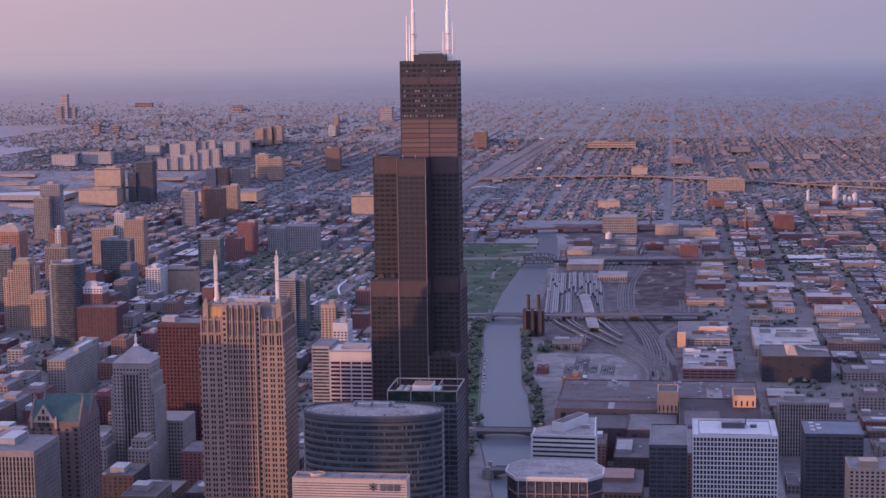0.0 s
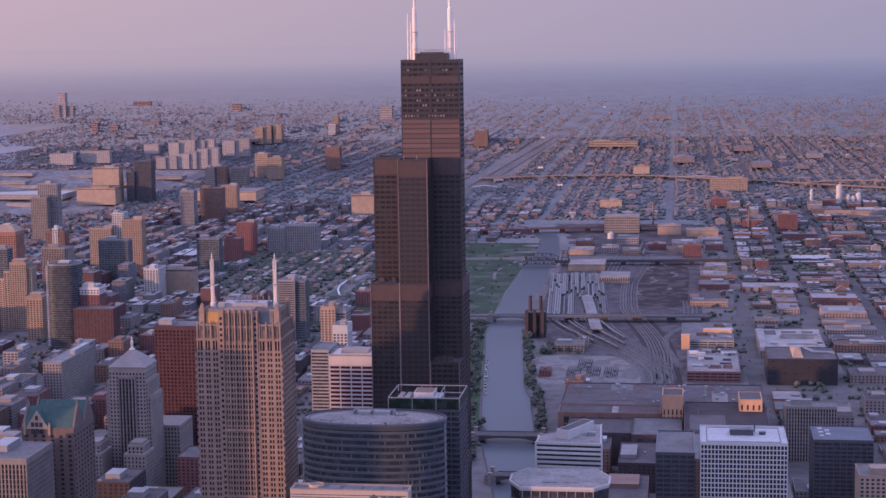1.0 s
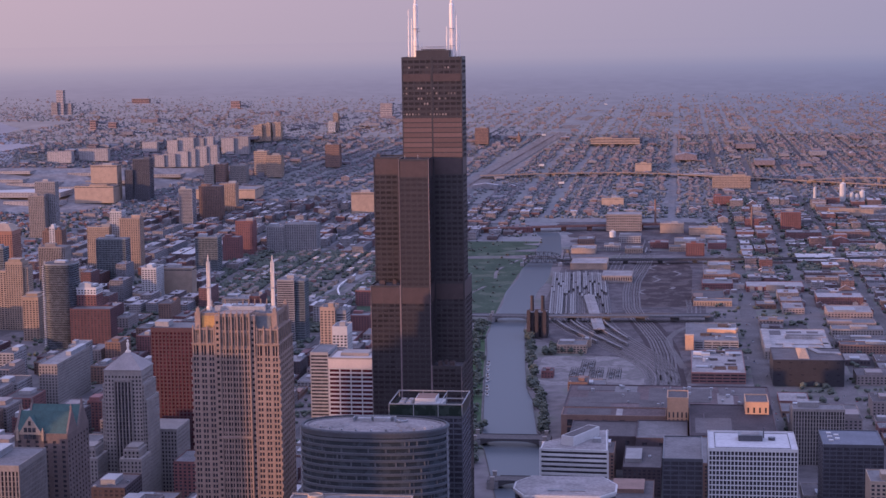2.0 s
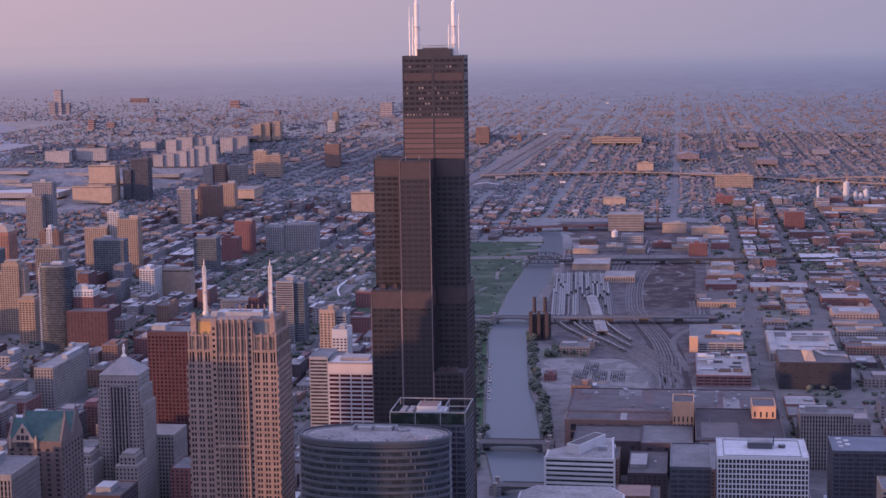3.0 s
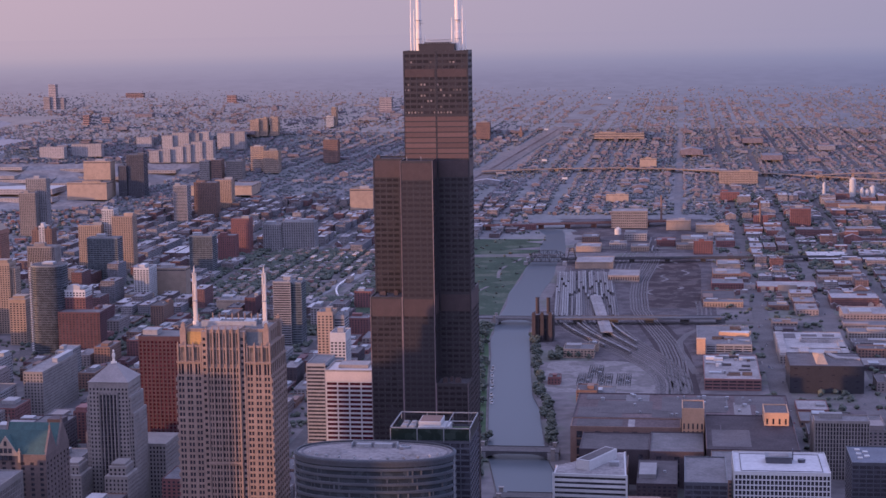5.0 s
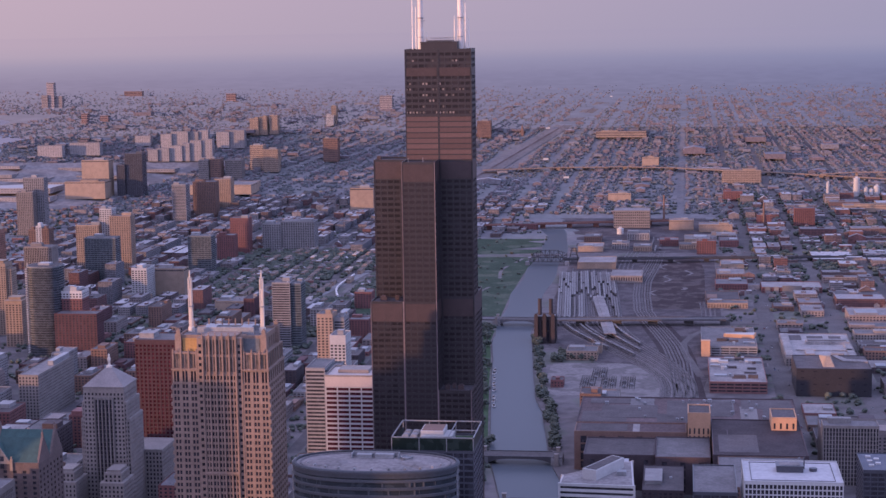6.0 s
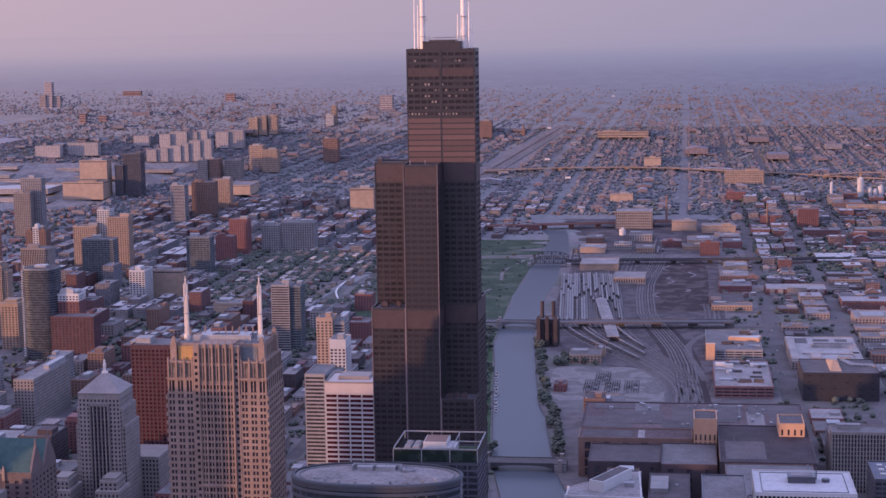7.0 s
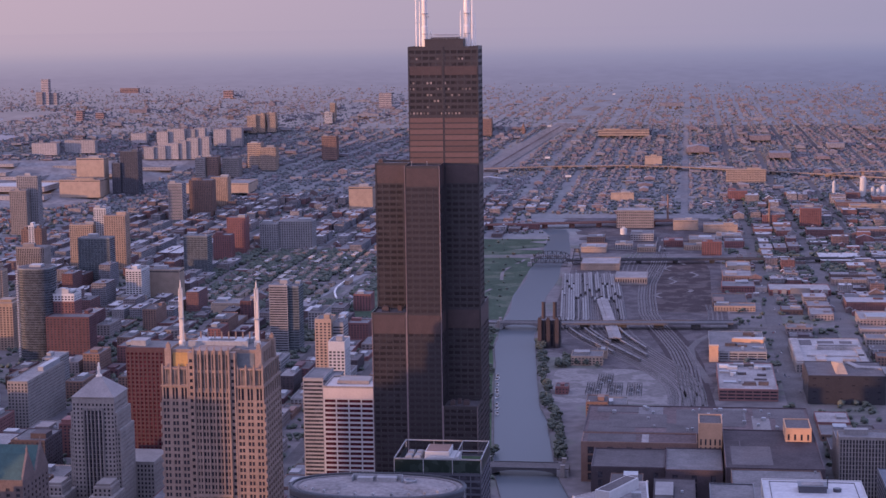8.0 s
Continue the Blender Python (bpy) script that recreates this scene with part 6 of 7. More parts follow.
for ax, bx, ay, by, z, mat in ((70, 118, 612, 660, 40.2, ROOFDARK), (120, 146, 640, 724, 40.2, ROOFGREY), (150, 196, 614, 650, 40.2, ROOFDARK), (200, 232, 650, 722, 40.2, ROOFGREY), (238, 256, 612, 690, 40.2, ROOFPALE),
                              (262, 294, 640, 724, 40.2, ROOFDARK), (72, 120, 570, 600, 40.0, ROOFDARK), (126, 133, 568, 602, 40.0, ROOFPALE), (212, 250, 470, 540, 45.2, ROOFDARK)):
    part("roof_patch", boxes_mesh("roof_patch", [(ax - 190, bx - 190, ay - 620, by - 620, z, z + 0.1)]), mat, po)
po_block(182, 205, 560, 600, 61.5, SUNLITSTONE, ROOFDARK, bay=4.6, pier=3.0, top=15)
po_block(266, 291, 562, 604, 57.5, SUNLITSTONE, ROOFDARK, bay=6.2, pier=4.2, top=5)
for ax, bx, ay, by in ((90, 150, 630, 690), (160, 230, 640, 715), (240, 288, 680, 722), (76, 120, 698, 722)):
    part("roof_field", boxes_mesh("roof_field", [(ax - 190, bx - 190, ay - 620, by - 620, 40.15, 40.5)]), ROOFDARK, po)
for k in range(26):
    x, y = random.uniform(-115, 100), random.uniform(-8, 100)
    s = random.uniform(0.8, 2.2)
    part("roof_unit", boxes_mesh("roof_unit", [(x - s, x + s, y - s, y + s, 40.15, 41.4 + s)]), METAL, po)

# plants on the roof fields of the brick and white complexes
for bx, by, h, n, w, d in ((245, 1020, 14, 22, 28, 68), (241, 1262, 12, 8, 28, 60)):
    ob = thing("roof_plant", "group of grey roof plant boxes and ducts", "roof plant", bx, by, z=h + 0.06)
    for k in range(n):
        x, y = random.uniform(-w, w), random.uniform(-d, d)
        a, b = random.uniform(1.5, 9), random.uniform(1.5, 5)
        part("plant_box", boxes_mesh("plant_box", [(x - a, x + a, y - b, y + b, 0, random.uniform(1.5, 4.5))]), random.choice((WHITE, METAL, ROOFDARK)), ob)


# rows of switchgear gantries on the gravel lot
for cx, cy in ((58, 985), (84, 985), (108, 985), (70, 1040)):
    sub = thing("switchyard", "grey lattice gantries and transformers on pale gravel", "switchyard", cx, cy, group="switchyard bays")
    gantry = boxes_mesh("gantry", [(x - 0.15, x + 0.15, -0.15, 0.15, 0, 5.5) for x in (-9, -6, -3, 0, 3, 6, 9)] + [(-9, 9, -0.18, 0.18, 5.2, 5.5), (-9, 9, -0.1, 0.1, 3.8, 4.0)])
    gantry.materials.append(STEELDARK)
    for k in range(8):
        part("gantry", gantry, STEELDARK, sub, at=(0, -28 + k * 8, 0))
    for k in range(4):
        part("transformer", boxes_mesh("transformer", [(-6 + (k % 2) * 9, -2 + (k % 2) * 9, -22 + k * 14, -18 + k * 14, 0, 3.2), (-5 + (k % 2) * 9, -4.4 + (k % 2) * 9, -21 + k * 14, -20.4 + k * 14, 3.2, 4.6)]), METAL, sub)

# ---- rail yard ----
TRACKBED = surface("track_ballast", (0.128, 0.113, 0.118), vary=0.4, size=20, each=0.3, spec=0.06)


def rail_track(pts, label="steel rails on brown ballast"):
    """One track: a ballast bed with two rails."""
    x0, y0 = pts[0]
    ob = thing("rail_track", label, "railway track", x0, y0, z=0.08, group="tracks of the rail yard")
    for name, half, z0, z1, offs, mat in (("ballast_bed", 1.5, 0.0, 0.3, (0,), TRACKBED), ("rail", 0.16, 0.3, 0.55, (-0.75, 0.75), RAILSTEEL)):
        for o in offs:
            v, f = [], []
            for i, (x, y) in enumerate(pts):
                a, b = pts[max(i - 1, 0)], pts[min(i + 1, len(pts) - 1)]
                t = Vector((b[0] - a[0], b[1] - a[1])).normalized()
                for s, z in ((-half, z0), (-half * 0.8, z1), (half * 0.8, z1), (half, z0)):
                    v.append((x - x0 + t.y * (o + s), y - y0 - t.x * (o + s), z))
                if i:
                    k = 4 * i
                    f += [(k - 4 + j, k - 3 + j, k + 1 + j, k + j) for j in range(3)]
            me = bpy.data.meshes.new(name)
            me.from_pydata(v, [], f)
            part(name, me, mat, ob)


def smooth(a, b, t):
    t = min(1, max(0, (t - a) / (b - a)))
    return t * t * (3 - 2 * t)


def line(k, u):
    """The yard's track number k at y = u."""
    return 150 + k * 3.4 + (-166 + k * 4.2) * smooth(960, 1480, u) - max(0, u - 1480) * 0.06


TRACKS = []
for k in range(14):
    TRACKS.append([(line(k, y), y) for y in range(780 + (k % 3) * 10, 1960 + (k % 4) * 20, 30)])
MAIN = [(790, 196), (1025, 186), (1140, 182), (1249, 172), (1350, 156), (1450, 138), (1545, 124), (1700, 118), (1845, 117), (2080, 132), (2400, 140), (2700, 136)]
for k in range(7):
    TRACKS.append([(lerp(MAIN, y) + (k - 5) * 4.6, y) for y in range(790, 2700, 25)])
for k in range(10):
    TRACKS.append([(24 + k * 1.2 - (24 + k * 1.2 + 40 - k * 7.6) * smooth(2050, 1860, y), y) for y in range(1850, 2061, 15)])
for k in range(4):
    TRACKS.append([(196 + k * 7 + 10 * math.sin((y - 1300) / 150), y) for y in range(1480, 1640, 15)])
for k in range(4):
    TRACKS.append([(60 + k * 8 + 30 * smooth(2000, 2600, y), y) for y in range(1960, 2700, 40)])
for k in range(13):
    TRACKS.append([(line(k, y) + 3.8, y) for y in range(1440 + (k * 37) % 60, 1980 - (k * 53) % 120, 30)])
for pts in TRACKS:
    rail_track(pts)

coach = thing("railway_coach", "long silver passenger railway coach on its track", "railway coach", 0, 0, z=0.9, group="coaches in the rail yard")
part("body", boxes_mesh("body", [(-1.5, 1.5, -12.8, 12.8, 0.6, 3.6), (-1.25, 1.25, -12.6, 12.6, 3.6, 4.0), (-0.8, 0.8, -12.4, 12.4, 4.0, 4.2)]), surface("silver_coach_steel", (0.165, 0.152, 0.157), rough=0.5, metal=0.1, each=0.1), coach)
part("window_strip", boxes_mesh("window_strip", [(-1.53, -1.49, -12, 12, 2.0, 2.9), (1.49, 1.53, -12, 12, 2.0, 2.9)]), GLASS, coach)
for sy in (-9, 9):
    part("bogie", boxes_mesh("bogie", [(-1.2, 1.2, sy - 1.8, sy + 1.8, -0.3, 0.7)]), STEELDARK, coach)

# trains stand in strings along the tracks: pale stainless ones, and darker stock
dark_coach = thing("railway_coach", "brown-grey weathered railway coach on its track", "railway coach", 0, 0, z=0.9, group="coaches in the rail yard")
part("body", boxes_mesh("body", [(-1.5, 1.5, -12.8, 12.8, 0.6, 3.6), (-1.25, 1.25, -12.6, 12.6, 3.6, 4.0)]), surface("weathered_coach_paint", (0.105, 0.09, 0.093), rough=0.6, each=0.12), dark_coach)
for sy in (-9, 9):
    part("bogie", boxes_mesh("bogie", [(-1.2, 1.2, sy - 1.8, sy + 1.8, -0.3, 0.7)]), STEELDARK, dark_coach)
yr = random.Random(23)
spots = []
for k in range(13):
    for off in (0, 3.7):
        y = 1436 + yr.uniform(0, 40)
        while y < 1930:
            run = yr.randint(7, 14)
            kind = yr.random()
            for q in range(run):
                x = line(k, y) + off
                if y < 1935 and kind > 0.22 and not (37 < x + (y - 1430) * 0.1 < 80 and y < 1655):
                    spots.append((x, y, kind > 0.56, k))
                y += 25.9
            y += yr.uniform(10, 50)
for k, a, b in ((1, 1230, 1400), (4, 1180, 1390), (5, 1300, 1410), (8, 1210, 1330), (11, 1260, 1400)):
    for y in np.arange(a, b, 25.9):
        spots.append((line(k, y), float(y), k != 5, k))
for y in np.arange(2240, 2560, 26.4):
    for k in (0, 2, 4):
        if yr.random() < 0.5:
            spots.append((lerp(MAIN, y) + (k - 5) * 4.6, float(y), k == 2, 0))
used = set()
for x, y, pale, k in spots:
    turn = math.degrees(math.atan2(-(line(k, y + 5) - line(k, y - 5)), 10)) if y < 2000 else 0
    model = coach if pale else dark_coach
    m = pose(x, y, 0.9, 0, 0, turn)
    if pale in used:
        copy_thing(model, m)
    else:
        used.add(pale)
        model.matrix_basis = m
# a pale train standing on a curve beside the grassland
curve = [(-398, 1650), (-406, 1680), (-414, 1716), (-418.5, 1755), (-419, 1795), (-418, 1835), (-417, 1880), (-416, 1925)]
rail_track([(x, y) for x, y in curve])
train = thing("railway_coach", "pale white passenger railway coach on a curve", "railway coach", 0, 0, z=0.9, group="train on the curve")
part("body", boxes_mesh("body", [(-1.5, 1.5, -12.0, 12.0, 0.6, 3.6), (-1.25, 1.25, -11.8, 11.8, 3.6, 4.0)]), surface("pale_coach_paint", (0.55, 0.52, 0.51), rough=0.5), train)
part("window_strip", boxes_mesh("window_strip", [(-1.53, -1.49, -11, 11, 2.0, 2.9), (1.49, 1.53, -11, 11, 2.0, 2.9)]), GLASS, train)
for sy in (-8.5, 8.5):
    part("bogie", boxes_mesh("bogie", [(-1.2, 1.2, sy - 1.8, sy + 1.8, -0.3, 0.7)]), STEELDARK, train)
swap = [(y, x) for x, y in curve]
for k in range(10):
    y = 1664 + k * 24.6
    m = pose(lerp(swap, y), y, 0.9, 0, 0, -math.degrees(math.atan2(lerp(swap, y + 8) - lerp(swap, y - 8), 16)))
    if k == 0:
        train.matrix_basis = m
    else:
        copy_thing(train, m)
# the long platform roof on both sides of the road viaduct
for a, b in ((1300, 1396), (1432, 1640)):
    sh = thing("platform_roof", "long white platform roof in the rail yard", "platform roof", 73 - ((a + b) / 2 - 1300) * 0.10, (a + b) / 2, turn=5.7)
    part("roof", boxes_mesh("roof", [(-9, 9, -(b - a) / 2, (b - a) / 2, 7, 7.8), (-3, 3, -(b - a) / 2 + 2, (b - a) / 2 - 2, 7.8, 8.6)]), ROOFPALE, sh)
    for k in range(int((b - a) / 16)):
        for sx in (-6, 6):
            part("post", boxes_mesh("post", [(sx - 0.3, sx + 0.3, -(b - a) / 2 + 6 + k * 16, -(b - a) / 2 + 6.6 + k * 16, 0, 7)]), METAL, sh)

# sheds and small buildings near the river's west bank
for args in ((20, 62, 1140, 1180, 12, "buff"), (12, 28, 962, 985, 9, "brick"), (60, 84, 770, 806, 34, "brown"), (66, 104, 812, 850, 22, "lime"), (52, 66, 1190, 1215, 10, "blank"),
             (100, 130, 420, 470, 34, "brown"), (140, 178, 380, 470, 30, "darkbrick"), (104, 172, 250, 340, 28, "brown"), (120, 180, 100, 190, 38, "darkbrick"), (210, 290, 330, 440, 48, "brown"), (226, 300, 110, 290, 60, "darkbrick")):
    x0, x1, y0, y1, h, st = args
    south("low_block", "low city block with flat roof near the river", x0, x1, y0, y1 - y0, h, st, roof=random.choice((ROOFDARK, ROOFGREY)))

lb = random.Random(17)
for y in range(330, 900, 52):
    for x in range(-132, -20, 37):
        w, d = lb.uniform(24, 33), lb.uniform(30, 44)
        clear = not any(x - 3 < b and x + w + 3 > a and y - 3 < e and y + d + 3 > c for a, b, c, e in SOUTH + [(-126, -74, 214, 268), (-160, -124, 295, 350), (-218, -190, 685, 726), (-257, -214, 795, 840)])
        if clear and x + w < lerp(BANK_EAST, y + d) - 32 and lb.random() < 0.8:
            south("low_block", "low brick block with flat roof east of the river", x, x + w, y, d, lb.uniform(7, 20), lb.choice(("brick", "brown", "grey", "mauve")), roof=lb.choice((ROOFGREY, ROOFDARK, ROOFPALE)))


# ---- city blocks ----
HERO = [(-40, 40, -40, 40), (-142, -68, -172, -115), (-52, 54, -245, -180), (-8, 60, -186, -85), (-30, 52, -370, -340), (212, 290, -36, 34), (182, 216, -8, 64), (95, 150, -98, -25), (84, 156, -186, -128),
        (-126, -74, 214, 268), (-160, -124, 295, 350), (-218, -190, 685, 726), (-257, -214, 795, 840), (-352, -282, 400, 456), (-385, -298, 262, 392), (-352, -284, -2, 55), (-346, -296, -82, -16), (-596, -564, 715, 845)] + SOUTH


def free(x0, x1, y0, y1, gap=4):
    if any(x0 - gap < b and x1 + gap > a and y0 - gap < d and y1 + gap > c for a, b, c, d in HERO):
        return False
    ym = (y0 + y1) / 2
    if -900 < ym < 2900 and x1 > lerp(BANK_EAST, ym) - 30 and x0 < lerp(BANK_WEST, ym) + 30:
        return False
    if 0 < y1 and ym < 2900 and lerp(BANK_WEST, ym) < (x0 + x1) / 2 < 292:
        return False
    if 1540 < ym < 2235 and -640 < (x0 + x1) / 2 < -330:
        return False
    if 1440 < ym < 2500 and -345 < (x0 + x1) / 2 < -90:
        return False
    return True


rng = random.Random(11)
WALLS_EAST = ["mauve", "brick", "brown", "darkbrick", "darkred", "brown", "brick", "mauve", "grey", "darkred"]
WALLS_WEST = ["brick", "brown", "grey", "mauve", "darkbrick", "mauve", "lime"]
ROOFS = [ROOFPALE, ROOFGREY, ROOFDARK, ROOFDARK, ROOFGREY]
LABEL = {"buff": "buff brick block with flat roof among its neighbours", "brick": "red brick block with flat roof", "brown": "brown brick block with flat roof", "grey": "grey concrete block with flat roof",
         "mauve": "mauve-grey brick block with flat roof", "darkbrick": "dark brick block with flat tar roof", "darkred": "dark red brick block with flat roof",
         "lime": "limestone block with flat roof", "tan": "tan stone block with flat roof", "bands": "grey block with ribbon windows", "blank": "tan windowless shed with flat roof"}
PLOTS = []
xs_edges = sorted(NS)
for xa, xb in zip(xs_edges, xs_edges[1:]):
    if xb - xa > 120:
        continue
    for ya, yb in zip(EW, EW[1:]):
        if yb > 3300 or (xa > 300 and ya < 300):
            continue
        east = xa < -50
        n = 2 if ya < 700 else 3 if east else rng.choice((1, 2, 2, 3))
        m = 2 if east else rng.choice((2, 3, 3))
        for i in range(n):
            for j in range(m):
                x0, x1 = xa + 11 + (xb - xa - 22) * i / n, xa + 11 + (xb - xa - 22) * (i + 1) / n
                y0, y1 = ya + 10 + (yb - ya - 20) * j / m, ya + 10 + (yb - ya - 20) * (j + 1) / m
                if rng.random() < (0.06 if ya < 700 else 0.25):
                    continue
                x0, x1 = x0 + rng.uniform(0.5, 5), x1 - rng.uniform(0.5, 5)
                y0, y1 = y0 + rng.uniform(0.5, 7), y1 - rng.uniform(0.5, 7)
                if not free(x0, x1, y0, y1) or x1 - x0 < 8:
                    continue
                if east:
                    h = rng.uniform(28, 62) if ya < 350 else rng.uniform(20, 50) if ya < 700 else rng.choice((8, 12, 15, 20, 26, 34)) * rng.uniform(0.8, 1.2)
                    if ya >= 1700:
                        h = min(h, 16)
                    if x0 > -330 and ya >= 350:
                        h = min(h, rng.uniform(5, 15))
                else:
                    h = rng.choice((6, 7, 9, 11, 14, 18)) * rng.uniform(0.8, 1.2)
                PLOTS.append((x0, x1, y0, y1, h, rng.choice(WALLS_EAST if east else WALLS_WEST)))
PLOTS = [p for p in PLOTS if -0.49 < (p[0] - MX) / (p[2] - MY) < 0.16]
PLOTS.sort(key=lambda p: p[2])
for k, (x0, x1, y0, y1, h, st) in enumerate(PLOTS[:300]):
    storeys("city_block", LABEL[st], "building", x0, x1, y0, y1, h, st, roof=rng.choice(ROOFS), seed=k)


def joined_blocks(plots):
    """The blocks past the first few hundred: walls, parapets and roof houses, joined."""
    bx = []
    for x0, x1, y0, y1, h, st in plots:
        px, py, pz, s = land((x0 + x1) / 2, (y0 + y1) / 2)
        w, d = (x1 - x0) * s / 2, (y1 - y0) * s / 2
        bx.append((px - w, px + w, py - d, py + d, pz, pz + h * s))
        t = pz + h * s
        bx += [(px - w, px + w, py - d, py - d + 0.6, t, t + 0.9 * s), (px - w, px - w + 0.6, py - d, py + d, t, t + 0.85 * s), (px + w - 0.6, px + w, py - d, py + d, t, t + 0.85 * s)]
        a, b = rng.uniform(-0.5, 0.3) * w, rng.uniform(-0.5, 0.3) * d
        bx.append((px + a, px + a + w * 0.4, py + b, py + b + d * 0.4, t, t + 2.6 * s))
    me = boxes_mesh("far_blocks", bx)
    me.materials.append(BLOCKS)
    tagged(new("far_blocks", me), "flat-roofed brick and concrete blocks farther south", "buildings", kind="stuff")


joined_blocks(PLOTS[300:])

# towers added out of view to the north-east, to keep the low sun off the lower storeys
for x0, x1, y0, y1, h in ((-402, -351, -330, -285, 258), (-424, -404, -301, -281, 247), (-391, -346, -474, -434, 238), (-545, -480, -358, -303, 150), (-720, -640, 62, 112, 196), (-460, -415, -260, -215, 175), (-560, -515, -300, -262, 140), (-520, -470, -420, -370, 150), (-620, -560, -160, -110, 186), (-470, -420, -90, -40, 130), (-720, -660, -10, 50, 110), (-600, -550, 180, 230, 90), (-860, -800, 300, 360, 80), (-820, -770, -250, -200, 130)):
    storeys("office_tower", "unseen grey tower added to shade lower storeys", "office tower", x0, x1, y0, y1, h, "lime", roof=ROOFGREY)


# ---- the park quarter: rows of town houses ----
def town_houses(x, y, length, roof):
    ob = thing("town_house_row", "row of low town houses with pale flat roofs among trees", "town houses", x, y, group="town houses")
    part("wall", boxes_mesh("wall", [(-3.6, 3.6, -length / 2, length / 2, 0, 7.5)]), BUFF, ob)
    part("roof", boxes_mesh("roof", [(-3.9, 3.9, -length / 2 - 0.3, length / 2 + 0.3, 7.5, 8.0)]), roof, ob)
    n = max(2, int(length / 8))
    part("party_wall", boxes_mesh("party_wall", [(-3.7, 3.7, -length / 2 + length * k / n - 0.2, -length / 2 + length * k / n + 0.2, 7.2, 8.7) for k in range(1, n)]), BUFF, ob)
    part("window_row", boxes_mesh("window_row", [(-3.1 + 2.3 * k, -1.8 + 2.3 * k, -length / 2 - 0.06, -length / 2 + 0.1, z, z + 1.5) for k in range(3) for z in (1.2, 4.6)]), GLASS, ob)


th = random.Random(8)
for col in range(9):
    y = 1580
    while y < 2225:
        length = th.uniform(22, 46)
        if th.random() < 0.5:
            town_houses(-612 + col * 25 + th.uniform(-3, 3), y + length / 2, length, th.choice((ROOFPALE, ROOFGREY, ROOFGREY, WHITE)))
        y += length + th.uniform(7, 22)
strip("rail_corridor", [(-425 + (y - 1300) * 0.05, -385 + (y - 1300) * 0.05, y) for y in range(1250, 2320, 40)], 0.12, GRAVEL, "gravel railway corridor beside town houses", "rail land")
for k in range(3):
    rail_track([(-415 + k * 9 + (y - 1300) * 0.05, y) for y in range(1260, 2300, 40)])
for k in range(7):
    y = 1520 + k * 26.5
    copy_thing(coach, pose(-352 - 12 * math.sin((y - 1500) / 70), y, 0.9, 0, 0, math.degrees(math.atan2(12 / 70 * math.cos((y - 1500) / 70), 1))))

# ---- farther things that stand out ----
south("arena", "long low hall with sunlit front far off", -160, 32, 5550, 60, 22, "tan", fh=8)
south("apartment_slab", "pale apartment slab beside the far viaduct", 282, 388, 3660, 26, 36, "tan", fh=5)
south("warehouse", "red brick warehouse far off", 277, 324, 3215, 40, 22, "brick")
south("warehouse", "tan warehouse with flat roof far off", -11, 46, 3190, 40, 20, "blank")
south("office_block", "small tan block far off", 48, 100, 4245, 30, 26, "blank")
south("long_shed", "long low red shed by the river road", -190, -140, 2600, 20, 12, "brick")
south("long_shed", "long white shed with flat roof", 548, 652, 2940, 40, 16, "blank", roof=ROOFPALE)
south("low_hall", "low block with yellow-green wall", -922, -890, 1780, 20, 20, "blank")
south("loft_block", "red brick loft block by the railway", -306, -276, 1270, 30, 30, "brick")
south("loft_block", "grey parking structure by the railway", -345, -312, 1330, 46, 18, "bands")
for x0, x1, y, d, h, st in ((-30, 20, 2240, 60, 10, "blank"), (36, 70, 2280, 40, 12, "grey"), (80, 116, 2250, 50, 9, "buff"), (-25, 10, 2380, 60, 12, "brown"), (62, 108, 2420, 60, 14, "grey"), (130, 168, 2330, 40, 12, "brick"), (180, 232, 2360, 70, 10, "blank"), (170, 230, 2280, 40, 9, "buff"), (250, 288, 2320, 60, 12, "brick"), (246, 286, 2430, 50, 10, "grey"), (236, 286, 1880, 70, 9, "brown"), (246, 288, 2010, 60, 8, "blank"), (232, 286, 1760, 60, 10, "brick")):
    south("low_block", "low yard building with flat roof", x0, x1, y, d, h, st, roof=random.choice((ROOFPALE, ROOFGREY)))


def silo(x, y, r, h):
    ob = thing("silo", "white concrete silo far off", "silo", x, y, group="silos")
    part("drum", tube_mesh("drum", [(r, 0), (r, h), (r * 0.9, h + 0.6), (r * 0.2, h + 1.5)], 14), WHITE, ob)
    part("headhouse", boxes_mesh("headhouse", [(-r * 0.4, r * 0.4, -r * 0.4, r * 0.4, h + 1, h + 4)]), WHITE, ob)


for x, y, r, h in ((612, 3310, 8, 46), (632, 3270, 5, 24), (645, 3280, 6, 20), (660, 3290, 7, 28), (540, 3300, 4, 36), (44, 2524, 7, 12)):
    silo(x, y, r, h)


def stack(x, y, h, label):
    ob = thing("chimney_stack", label, "chimney", x, y)
    part("shaft", tube_mesh("shaft", [(2.6, 0), (2.0, h), (2.2, h + 0.2), (2.2, h + 1.4), (1.2, h + 1.5)], 12), BROWN, ob)
    part("base", boxes_mesh("base", [(-4, 4, -4, 4, 0, 5)]), BROWN, ob)


stack(352, 2655, 52, "tall orange brick chimney of a boiler house")
stack(134, 2770, 58, "tall dark stack beside the railway")
st_ = thing("steeple", "slender brown church steeple far off", "church", -457, 5683)
part("tower", boxes_mesh("tower", [(-5, 5, -5, 5, 0, 26)]), BROWN, st_)
part("spire", tube_mesh("spire", [(6, 26), (0.3, 46)], 4), BROWN, st_)
part("nave", boxes_mesh("nave", [(-9, 9, 5, 40, 0, 16)]), BROWN, st_)
